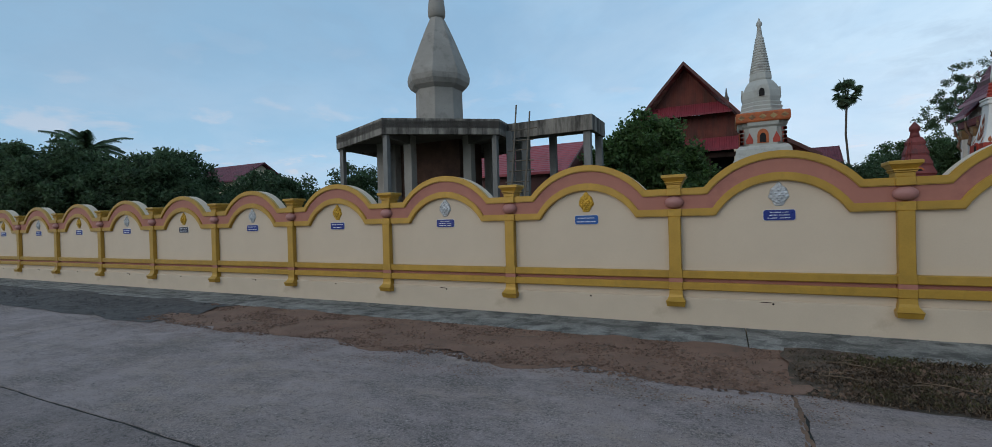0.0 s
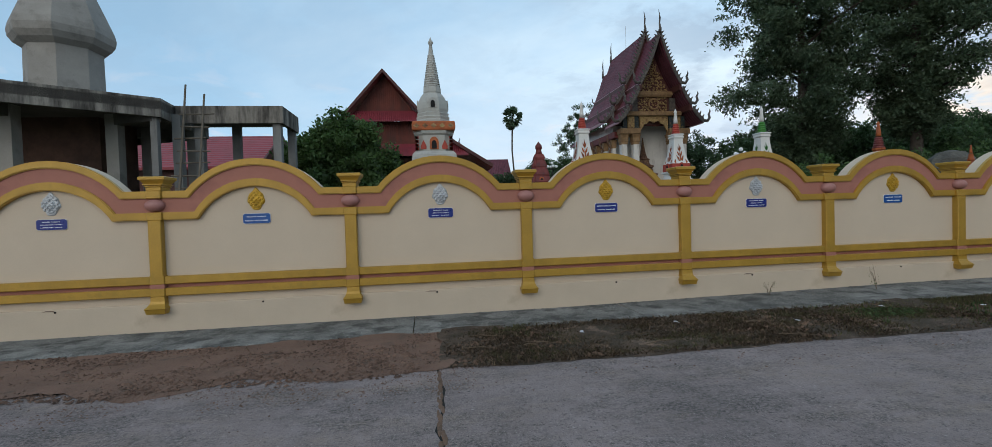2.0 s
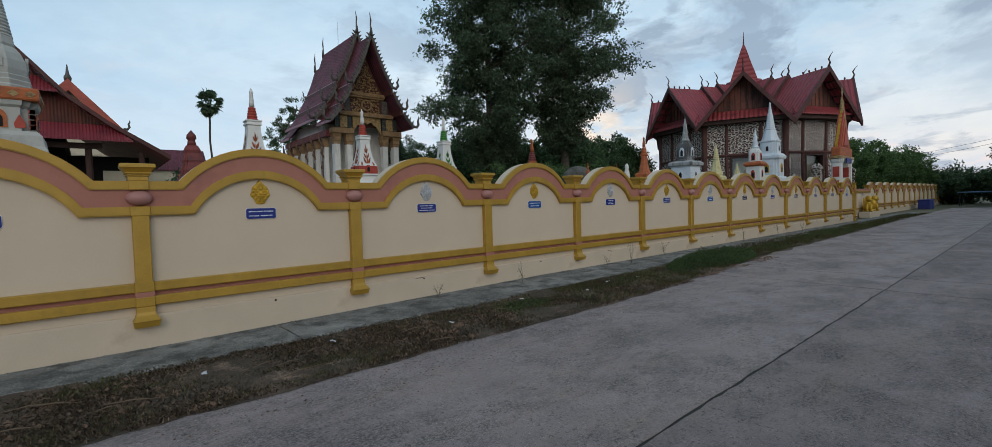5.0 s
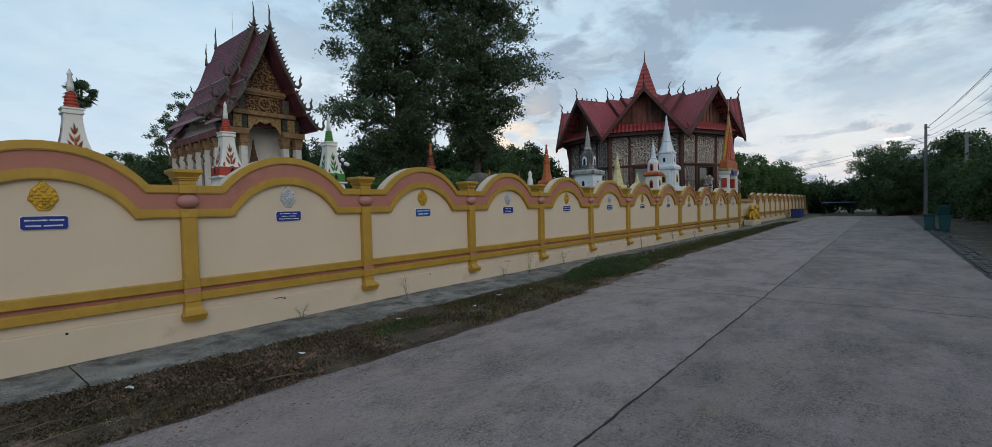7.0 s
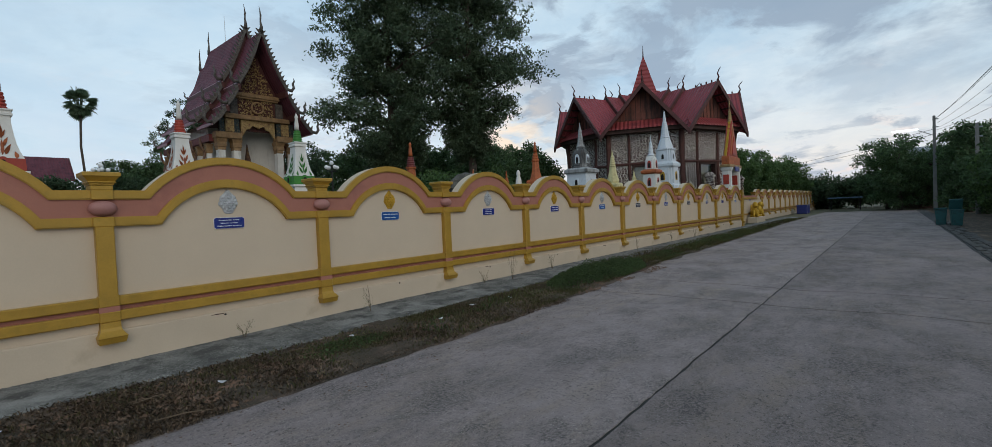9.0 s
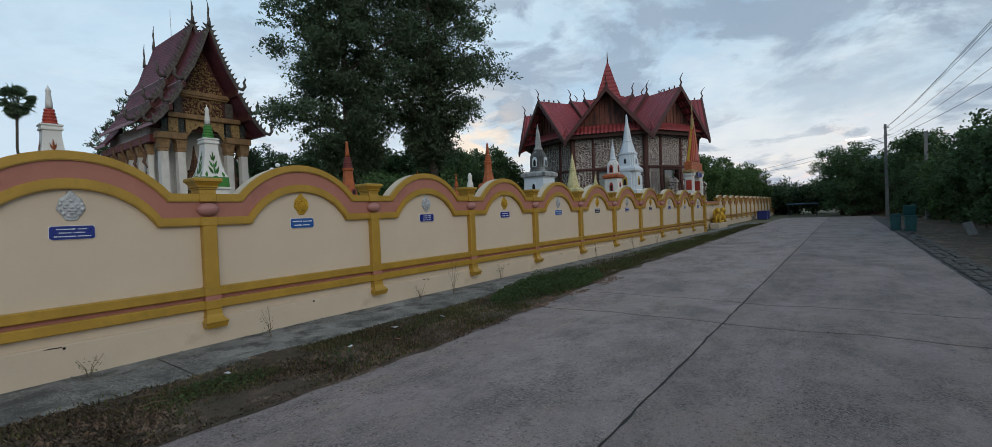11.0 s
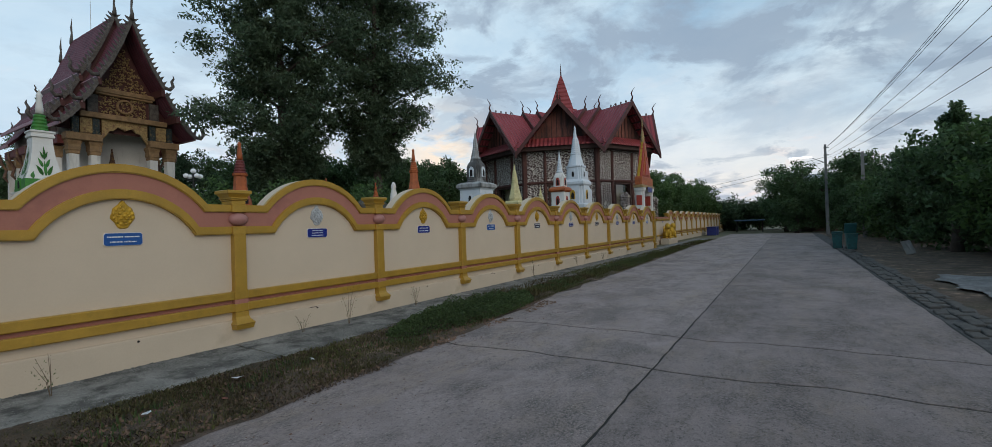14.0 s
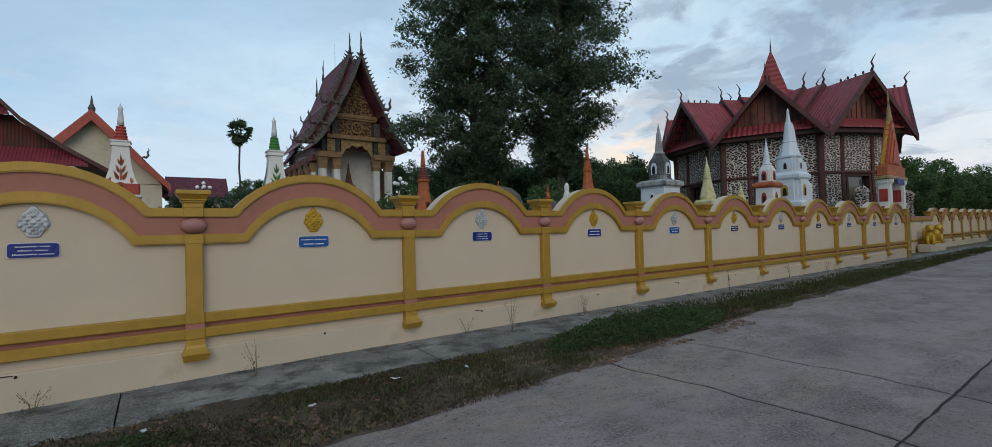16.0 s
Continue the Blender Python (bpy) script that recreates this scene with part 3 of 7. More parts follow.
def verge_edge(x):
    """Where the verge meets the road: it narrows towards the gate."""
    pts = ((-60, 4.5), (8, 4.5), (10.7, 4.68), (15, 5.02), (25, 5.2), (36, 5.5), (60, 5.6))
    for (a, p), (b, q) in zip(pts, pts[1:]):
        if x <= b:
            return p + (q - p) * (x - a) / (b - a)
    return 5.6


def rise(x, y):
    """How far the verge has risen from the road's edge: 0 at the edge, 1 further in."""
    return min(1.0, max(0.0, (y - verge_edge(x) + 0.06) / 0.3))


def wall_foot(x):
    return 0.0 + 0.06 * min(1.0, max(0.0, (x - 2.0) / 6.0))


def rough_sheet(name, x0, x1, y0, y1, nx, ny, height, mt, seed, label, category, edge0=0.0, edge1=0.0, kind="structure"):
    """A sheet of uneven ground with ragged long edges. height(x, y) in metres."""
    bm = bmesh.new()
    rows = []
    for i in range(nx + 1):
        x = x0 + (x1 - x0) * i / nx
        lo = (y0 if y0 is not None else verge_edge(x)) + edge0 * noise.noise((x * 1.1, seed, 0.0)) + 0.35 * edge0 * noise.noise((x * 5.0, seed, 4.0))
        hi = y1 + edge1 * noise.noise((x * 0.9, seed, 9.0)) + 0.35 * edge1 * noise.noise((x * 4.0, seed, 7.0))
        ragged = max(0.0, 1 - i / 10) + max(0.0, 1 - (nx - i) / 10)
        ys = [lo + (hi - lo) * j / ny for j in range(ny + 1)]
        rows.append([bm.verts.new((x + ragged * (0.3 * noise.noise((y * 1.9, seed, 5.0)) + 0.12 * noise.noise((y * 7.0, seed, 2.0))), y, height(x, y))) for y in ys])
    for a, b in zip(rows, rows[1:]):
        for j in range(ny):
            bm.faces.new((a[j], b[j], b[j + 1], a[j + 1]))
    return tagged(part(name, bm, mt, smooth=True), label, category, kind=kind)


bm = bmesh.new()
box(bm, -900, 900, -900, 900, -0.5, -0.06)
tagged(part("ground", bm, M["ground"]), "bare earth and rough grass ground round the temple", "ground", kind="structure")

road = tagged(new("road"), "worn grey concrete village road in large slabs", "road", kind="structure")
part("sub_base", cube(-60, 58.4, -1.02, 5.72, -0.055, -0.006), M["joint"], road, "dark joint filler under the slabs")
CUTS = [-60, -47.7, -35.7, -23.7, -9.7, 0.27, 10.5, 12.05, 24.1, 36.2, 48.3, 58.5]
for c, d in ((-1.0, 1.98), (1.98, 5.7)):
    for a, b in zip(CUTS, CUTS[1:]):
        bm = bmesh.new()
        n = max(4, int((b - a) / 0.12))
        g = 0.012
        top = []
        for i in range(n + 1):
            ga, gb = (0.018 if a in (10.5, 12.05, 24.1) else g), (0.018 if b in (10.5, 12.05, 24.1) else g)
            x = a + ga + (b - a - ga - gb) * i / n
            w0 = (0.012 * noise.noise((x * 2.3, c, 0.3)) + 0.013 * noise.noise((x * 9.0, c, 2.3))) if c > 0 else 0.03 * noise.noise((x * 1.5, c, 0.3))
            w1 = (0.012 * noise.noise((x * 2.3, d, 0.3)) + 0.013 * noise.noise((x * 9.0, d, 5.3))) if d < 3 else 0.04 * noise.noise((x * 1.5, d, 0.3))
            top.append(((x, c + g + w0), (x, d - g + w1)))
        # top as a grid, its cross edges wandering where the slab has cracked along the joint
        m_ = 20
        grid = []
        for i, (p, q) in enumerate(top):
            row = []
            for j in range(m_ + 1):
                y = p[1] + (q[1] - p[1]) * j / m_
                end = a if i < 3 else (b if i > n - 3 else None)
                dx = 0.0 if end is None else (0.16 * noise.noise((y * 0.9, end, 3.0)) + 0.05 * noise.noise((y * 4.0, end, 8.0))) * (1 - min(i, n - i) / 3)
                row.append(bm.verts.new((p[0] + dx, y, 0.0)))
            grid.append(row)
        for p, q in zip(grid, grid[1:]):
            for j in range(m_):
                bm.faces.new((p[j], q[j], q[j + 1], p[j + 1]))
        rim = [r[0] for r in grid] + grid[-1][1:] + [r[-1] for r in grid[-2::-1]] + grid[0][-2:0:-1]
        low = [bm.verts.new((v.co.x, v.co.y, -0.03)) for v in rim]
        for i in range(len(rim)):
            k = (i + 1) % len(rim)
            bm.faces.new((rim[i], low[i], low[k], rim[k]))
        bmesh.ops.recalc_face_normals(bm, faces=bm.faces[:])
        part("slab", bm, M["road"] if c > 0 else M["road_darker"], road)

tagged(rough_sheet("verge_sand", -9.4, 0.45, None, 5.9, 90, 8, lambda x, y: 0.002 + rise(x, y) * 0.035 * max(0, noise.noise((x * 1.3, y * 1.6, 2.0))) + rise(x, y) * (0.004 + 0.006 * noise.noise((x * 9, y * 9, 1.0))) + 0.012 * max(0, y - 4.5) * rise(x, y), M["sand"], 3, "reddish sand verge beside the road", "sand", 0.34, 0.0))
tagged(rough_sheet("verge_earth", 0.3, 46, None, 5.95, 260, 10, lambda x, y: 0.002 + rise(x, y) * 0.05 * max(0, noise.noise((x * 1.1, y * 1.4, 5.0))) + rise(x, y) * (0.005 + 0.008 * noise.noise((x * 8, y * 8, 1.0))) + 0.014 * max(0, y - 4.5) * rise(x, y), M["litter"], 5, "brown earth verge with dead grass", "soil", 0.14, 0.0))
rough_sheet("gravel_heap", -30, -8.6, 4.3, 5.95, 70, 8, lambda x, y: 0.008 + 0.05 * max(0, noise.noise((x * 0.8, y * 1.2, 8.0))) + 0.012 * (y - 4.5), M["gravel"], 8, "dark grey gravel spread along the verge", "gravel", 0.25, 0.0)

# reddish soil washed into the cross joint, and clods on the sand
bm = bmesh.new()
CLOD = random.Random(21)
for i in range(34):
    y = 2.2 + 2.3 * i / 34
    ellipsoid(bm, (0.27 + CLOD.uniform(-0.02, 0.02), y, 0.0), (CLOD.uniform(0.01, 0.02), CLOD.uniform(0.05, 0.1), 0.004), 7, 4)
tagged(part("joint_soil", bm, M["earth"]), "reddish soil washed into the road joint", "soil", kind="stuff")


def scatter_clods(name, count, x0, x1, y0, y1, size, mt, seed, label, lift=0.0):
    rng = np.random.default_rng(seed)
    base = np.array([(0, 0, 1.0), (1, 0, 0.15), (0.2, 0.9, 0.2), (-0.8, 0.5, 0.1), (-0.7, -0.6, 0.2), (0.4, -0.9, 0.1)])
    faces = np.array([(0, 1, 2), (0, 2, 3), (0, 3, 4), (0, 4, 5), (0, 5, 1)])
    n = count
    x = rng.uniform(x0, x1, n)
    y = y0 + (y1 - y0) * rng.uniform(0, 1, n)
    keep = np.array([noise.noise((a * 1.3, b * 2.2, seed)) for a, b in zip(x, y)]) > -0.1
    x, y = x[keep], y[keep]
    n = len(x)
    s = size * rng.uniform(0.3, 1.3, n) ** 1.6
    a = rng.uniform(0, 6.28, n)
    pts = base[None] * rng.uniform(0.6, 1.2, (n, 6, 3)) * s[:, None, None]
    pts[:, :, 2] *= 0.7
    ca, sa = np.cos(a)[:, None], np.sin(a)[:, None]
    px, py = pts[:, :, 0] * ca - pts[:, :, 1] * sa, pts[:, :, 0] * sa + pts[:, :, 1] * ca
    v = np.stack([px + x[:, None], py + y[:, None], pts[:, :, 2] + 0.006 + lift + (0.06 * np.clip((x[:, None] - 2.0) / 6.0, 0, 1) if lift else 0.012 * (y[:, None] - 4.5))], -1).reshape(-1, 3)
    f = (faces[None] + 6 * np.arange(n)[:, None, None]).reshape(-1, 3)
    me = bpy.data.meshes.new(name)
    me.from_pydata(v.tolist(), [], f.tolist())
    me.materials.append(M[mt])
    return tagged(new(name, me), label, "soil", kind="stuff")


scatter_clods("sand_clods", 15000, -9.3, 0.3, 4.4, 5.85, 0.018, "clod", 31, "small reddish clods and crumbs on the sand")
scatter_clods("earth_clods", 9000, 0.4, 14, 4.58, 5.85, 0.024, "earth", 32, "small brown clods and crumbs on the verge")
scatter_clods("road_grit", 2600, -6, 20, 3.5, 4.6, 0.01, "clod", 33, "grit scattered along the road edge")
scatter_clods("gravel_stones", 4000, -24, -8.8, 4.4, 5.85, 0.03, "gravel", 34, "loose dark gravel stones")
scatter_clods("sand_dust", 9000, -9.3, 0.6, 4.0, 4.75, 0.007, "sand", 35, "reddish sand grains spilled on the concrete")
scatter_clods("mortar_crumbs", 5000, -10, 30, 6.8, 6.885, 0.013, "apron", 36, "pale broken mortar along the wall foot", 0.012)
LITTER = random.Random(8)
for x, y, c in ((1.95, 5.35, "white"), (3.2, 5.5, "white"), (4.6, 5.2, "white"), (7.4, 5.3, "white"), (7.9, 5.05, "pinkish"), (8.3, 5.55, "white"), (9.1, 5.45, "white"), (6.2, 5.6, "white"), (12.8, 5.7, "white")):
    bm = bmesh.new()
    q = [bm.verts.new((dx * LITTER.uniform(0.02, 0.06), dy * LITTER.uniform(0.012, 0.03), 0.045 + LITTER.uniform(0, 0.015))) for dx, dy in ((-1, -1), (0.1, -1.2), (1, -0.7), (1.1, 0.8), (0, 1.1), (-1, 0.9))]
    bm.faces.new(q)
    bmesh.ops.solidify(bm, geom=bm.faces[:], thickness=0.003)
    ob = part("litter_scrap", bm, M["letter"] if c == "white" else M["pink"])
    ob.matrix_basis = pose(x, y, 0, 0, 0, LITTER.uniform(0, 180))
    tagged(ob, f"crumpled {c} scrap of litter on the verge", "litter", "litter scraps on the verge")

# sloping concrete apron along the foot of the wall, in cast lengths
apron = tagged(new("apron"), "weathered concrete apron at the foot of the wall", "apron", kind="structure")
for a in range(-30, 44, 3):
    bm = bmesh.new()
    n = 40
    low, high = [], []
    for i in range(n + 1):
        x = a + 0.006 + 2.988 * i / n
        f = 5.86 + 0.05 * noise.noise((x * 0.8, 1.0, 0.0)) + 0.025 * noise.noise((x * 4.0, 3.0, 0.0))
        z = 0.012 * noise.noise((x * 1.5, 0.0, 6.0)) + 0.006 * noise.noise((x * 7, 0.0, 6.0))
        low.append([(x, f + 0.02, -0.06), (x, f, 0.024 + z), (x, f + 0.03, 0.036 + z + 0.3 * wall_foot(x)), (x, 6.15, 0.034 + 0.5 * z + 0.01 * noise.noise((x * 6, 2.0, 1.0)) + 0.5 * wall_foot(x)), (x, 6.4, 0.03 + z + 0.7 * wall_foot(x)), (x, 6.65, 0.025 + 0.012 * noise.noise((x * 5, 5.0, 1.0)) + 0.85 * wall_foot(x)), (x, 6.93, 0.02 + wall_foot(x))])
    vs = [[bm.verts.new(p) for p in r] for r in low]
    for p, q in zip(vs, vs[1:]):
        for j in range(6):
            bm.faces.new((p[j], q[j], q[j + 1], p[j + 1]))
    part("apron_length", bm, M["apron"], apron)

# far side of the road
rough_sheet("gravel_strip", -30, 60, -1.62, -0.97, 180, 5, lambda x, y: -0.012 + 0.02 * max(0, noise.noise((x * 3, y * 3, 3.0))) - 0.02 * (y + 1 < -0.7), M["gravel"], 11, "dark gravel and broken paving beside the road", "gravel", 0.15, 0.06)
rough_sheet("yard_earth", 4, 60, -9, -1.5, 120, 24, lambda x, y: -0.02 + 0.06 * max(0, noise.noise((x * 0.7, y * 0.7, 12.0))) + 0.012 * noise.noise((x * 5, y * 5, 2.0)), M["litter"], 13, "bare brown yard earth with fallen leaves", "soil", 0.3, 0.1)

rough_sheet("gravel_patch", 15.5, 20.5, -5.6, -2.1, 50, 30, lambda x, y: 0.03 + 0.05 * max(0, noise.noise((x * 0.9, y * 0.9, 3.0))) + 0.012 * noise.noise((x * 7, y * 7, 2.0)), M["pale_gravel"], 17, "pale blue-grey gravel spread in the yard", "gravel", 0.5, 0.5)
gutter = tagged(new("gutter"), "sunken strip of broken dark paving blocks beside the road", "gutter", kind="structure")
GUT = random.Random(44)
block = cube(-0.14, 0.14, -0.075, 0.075, -0.04, 0.012, 0.012)
blocks = []
for i in range(96):
    for j in range(3):
        if GUT.random() > 0.9:
            continue
        blocks.append(pose(7.0 + 0.31 * i + 0.15 * (j % 2) + GUT.uniform(-0.02, 0.02), -1.13 - 0.165 * j + GUT.uniform(-0.015, 0.015), 0.012 + GUT.uniform(-0.012, 0.014), GUT.uniform(-5, 5), GUT.uniform(-4, 4), GUT.uniform(-6, 6)))
first = part("paving_block", block, M["block"], gutter)
first.matrix_basis = blocks[0]
for m in blocks[1:]:
    ob = new("paving_block", first.data)
    ob.parent = gutter
    ob.matrix_basis = m

# ---- the boundary wall ----
def arc_line(half, chord, flat, peak, n=18):
    """From post to post: flat shoulder, round arch, flat shoulder."""
    s = peak - flat
    r = (chord * chord + s * s) / (2 * s)
    a = math.asin(min(1, chord / r))
    arch = [(r * math.sin(-a + 2 * a * i / n), peak - r + r * math.cos(-a + 2 * a * i / n)) for i in range(n + 1)]
    return [(-half, flat), *arch, (half, flat)]


def bay_meshes():
    h = STEP / 2
    out = {}
    outer, outer_low = arc_line(h, 0.865, 1.882, 2.298), arc_line(h, 0.828, 1.785, 2.203)
    inner, inner_low = arc_line(h, 0.765, 1.600, 2.026), arc_line(h, 0.725, 1.498, 1.918)
    bottom = [(p[0], 0.36) for p in outer]
    top = [(p[0], p[1] - 0.004) for p in outer]
    out["plaster_panel"] = (strip(bmesh.new(), bottom, top, 0.06, 0.24), M["cream"])
    out["pink_band"] = (strip(bmesh.new(), [(p[0], p[1] - 0.03) for p in inner], [(p[0], p[1] + 0.02) for p in outer_low], 0.03, 0.063), M["pink"])
    for nm, hi, lo in (("outer_arch", outer, outer_low), ("inner_arch", inner, inner_low)):
        bm = strip(bmesh.new(), lo, hi, 0.0, 0.066)
        es = [e for e in bm.edges if all(abs(v.co.y) < 1e-6 for v in e.verts) and len(e.link_faces) == 2 and any(abs(f.normal.y) < 0.5 for f in e.link_faces)]
        bmesh.ops.bevel(bm, geom=es, offset=0.012, segments=2, affect="EDGES")
        out[nm] = (bm, M["gold"])
    out["upper_rail"] = (cube(-h, h, -0.012, 0.064, 0.652, 0.758, 0.01), M["gold"])
    out["lower_rail"] = (cube(-h, h, -0.012, 0.064, 0.496, 0.602, 0.01), M["gold"])
    out["pink_strip"] = (cube(-h, h, 0.05, 0.064, 0.59, 0.66), M["pink"])
    bm = bmesh.new()
    n = 12
    rows = []
    for i in range(n + 1):
        x = -h + STEP * i / n
        rows.append([bm.verts.new((x, *p)) for p in ((0.02, -0.12), (0.02, 0.376), (0.03, 0.388), (0.075, 0.392), (0.24, 0.392), (0.24, -0.12))])
    for a, b in zip(rows, rows[1:]):
        for j in range(5):
            bm.faces.new((a[j], b[j], b[j + 1], a[j + 1]))
    bmesh.ops.recalc_face_normals(bm, faces=bm.faces[:])
    out["plinth"] = (bm, M["cream_low"])
    return out


def post_meshes():
    out = {}
    bm = cube(-0.079, 0.079, -0.03, 0.07, 0.755, 1.50, 0.008)
    for z0, z1 in ((1.496, 1.602), (1.783, 1.886)):
        box(bm, -0.092, 0.092, -0.028, 0.07, z0, z1, 0.008)
    for z0, z1 in ((0.652, 0.772), (0.49, 0.60)):
        box(bm, -0.09, 0.09, -0.03, 0.07, z0, z1, 0.008)
    out["shaft"] = (bm, M["gold"], False)
    bm = cube(-0.088, 0.088, -0.024, 0.064, 0.598, 0.654)
    out["pink_block"] = (bm, M["pink"], False)
    bm = bmesh.new()
    for w, z0, z1 in ((0.092, 1.884, 1.935), (0.104, 1.935, 1.957), (0.118, 1.957, 1.976)):
        box(bm, -w, w, 0.11 - w - 0.03, 0.11 + w + 0.03, z0, z1, 0.006)
    turned(bm, "square", [(0.112, 1.976), (0.125, 1.995), (0.146, 2.022), (0.158, 2.032), (0.158, 2.066), (0.15, 2.072)], (0.0, 0.11))
    out["cap"] = (bm, M["gold"], False)
    out["ball"] = (ellipsoid(bmesh.new(), (0, 0.015, 1.692), (0.124, 0.09, 0.083), 20, 12), M["ball"], True)
    bm = bmesh.new()
    prof = [(0.072, 0.262), (0.112, 0.275), (0.122, 0.335), (0.126, 0.345), (0.108, 0.372), (0.092, 0.40), (0.086, 0.43), (0.084, 0.49)]
    rings = []
    for w, z in prof:
        d = -0.03 - (w - 0.084) * 2.0
        rings.append([bm.verts.new(p) for p in ((-w, 0.06, z), (-w, d, z), (w, d, z), (w, 0.06, z))])
    for a, b in zip(rings, rings[1:]):
        for i in range(4):
            bm.faces.new((a[i], a[(i + 1) % 4], b[(i + 1) % 4], b[i]))
    bm.faces.new(rings[0])
    bm.faces.new(rings[-1])
    bmesh.ops.recalc_face_normals(bm, faces=bm.faces[:])
    out["foot"] = (bm, M["gold"], False)
    return out


BAY = {k: v for k, v in bay_meshes().items()}
BAY_ME = {}
for nm, (bm, mt) in BAY.items():
    me = bpy.data.meshes.new(nm)
    bm.to_mesh(me)
    bm.free()
    me.materials.append(mt)
    BAY_ME[nm] = me
POST_ME = {}
for nm, (bm, mt, sm) in post_meshes().items():
    me = bpy.data.meshes.new(nm)
    bm.to_mesh(me)
    bm.free()
    me.materials.append(mt)
    if sm:
        me.polygons.foreach_set("use_smooth", [True] * len(me.polygons))
    POST_ME[nm] = me


def wall_run(name, x0, y0, bays, label, posts=None):
    w = tagged(new(name), label, "wall", kind="structure")
    for i in range(bays):
        for nm, me in BAY_ME.items():
            share(nm, me, w, pose(x0 + STEP * (i + 0.5), y0, 0))
    for i in range(bays):
        u = 0.12 * math.sin(i * 2.7)
        # solid near-black plug paints the shade inside each weep hole
        part("weep_hole", tube(bmesh.new(), [(x0 + STEP * (i + 0.5) + u, y0 + 0.012, 0.352), (x0 + STEP * (i + 0.5) + u, y0 + 0.06, 0.352)], [0.013, 0.013], 8), M["hollow_shade"], w, "small dark weep hole")
        if i % 2:
            bm = bmesh.new()
            prism(bm, [(x0 + STEP * (i + 0.5) + u - 0.16, 0.366), (x0 + STEP * (i + 0.5) + u - 0.02, 0.362), (x0 + STEP * (i + 0.5) + u - 0.01, 0.37), (x0 + STEP * (i + 0.5) + u - 0.1, 0.376)], y0 + 0.017, y0 + 0.0205)
            part("rust_streak", bm, M["wood_dark"], w, "thin rusty streak by the weep hole")
    for i in range(bays + 1):
        p = share("post", POST_ME["shaft"], w, pose(x0 + STEP * i, y0, 0))
        for nm in ("pink_block", "cap", "ball", "foot"):
            share(nm, POST_ME[nm], p, Matrix())
    return w


WALL_Y = 6.86
wall_front = wall_run("wall_front", post_x(-9), WALL_Y, 22, "cream plaster temple wall with gold arches and pink band")
wall_far = wall_run("wall_far", 41.3, 8.2, 14, "cream and gold wall carrying on past the gate")


# ---- medallions and name plaques on the wall ----
def medallion_mesh(kind):
    """A leaf-edged guardian medallion in relief, about 0.23 by 0.27 m."""
    bm = bmesh.new()
    n = 28
    for layer, (k, y) in enumerate(((1.0, -0.012), (0.82, -0.022), (0.6, -0.03))):
        ring = []
        for i in range(n):
            t = 2 * math.pi * i / n
            r = 1 + 0.07 * math.cos(7 * t) * (1 - 0.4 * layer)
            x, z = 0.113 * math.sin(t) * r * k, 0.118 * math.cos(t) * r * k
            z += 0.045 * max(0, math.cos(t)) ** 7 * k - 0.03 * max(0, -math.cos(t)) ** 5 * k
            x *= 1 - 0.10 * abs(math.cos(t))
            ring.append((x, z))
        vs = [bm.verts.new((x, 0.0, z)) for x, z in ring]
        ws = [bm.verts.new((x * 0.93, y, z * 0.93)) for x, z in ring]
        c = bm.verts.new((0, y - 0.006, 0))
        for i in range(n):
            j = (i + 1) % n
            bm.faces.new((vs[i], vs[j], ws[j], ws[i]))
            bm.faces.new((ws[i], ws[j], c))
    for i in range(12):
        t = 2 * math.pi * (i + 0.5) / 12
        ellipsoid(bm, (0.088 * math.sin(t), -0.02, 0.092 * math.cos(t)), (0.018, 0.012, 0.02), 8, 6)
    for x, z, r in ((-0.035, 0.025, 0.017), (0.035, 0.025, 0.017), (0, -0.005, 0.02), (-0.025, -0.035, 0.018), (0.025, -0.035, 0.018), (0, 0.06, 0.02), (0, -0.062, 0.016), (-0.05, -0.005, 0.016), (0.05, -0.005, 0.016)):
        ellipsoid(bm, (x, -0.038, z), (r, 0.014, r * 0.75), 8, 6)
    bmesh.ops.recalc_face_normals(bm, faces=bm.faces[:])
    me = bpy.data.meshes.new("wall_medallion")
    bm.to_mesh(me)
    bm.free()
    me.materials.append(M["gold_relief" if kind == "gold" else "silver"])
    return me


def plaque_mesh(w, h):
    bm = bmesh.new()
    c = 0.018
    prism(bm, [(-w + c, -h), (w - c, -h), (w, -h + c), (w, h - c), (w - c, h), (-w + c, h), (-w, h - c), (-w, -h + c)], -0.012, 0.0)
    return bm


MEDAL = {"gold": medallion_mesh("gold"), "silver": medallion_mesh("silver")}
PLAQUE_RNG = random.Random(4)


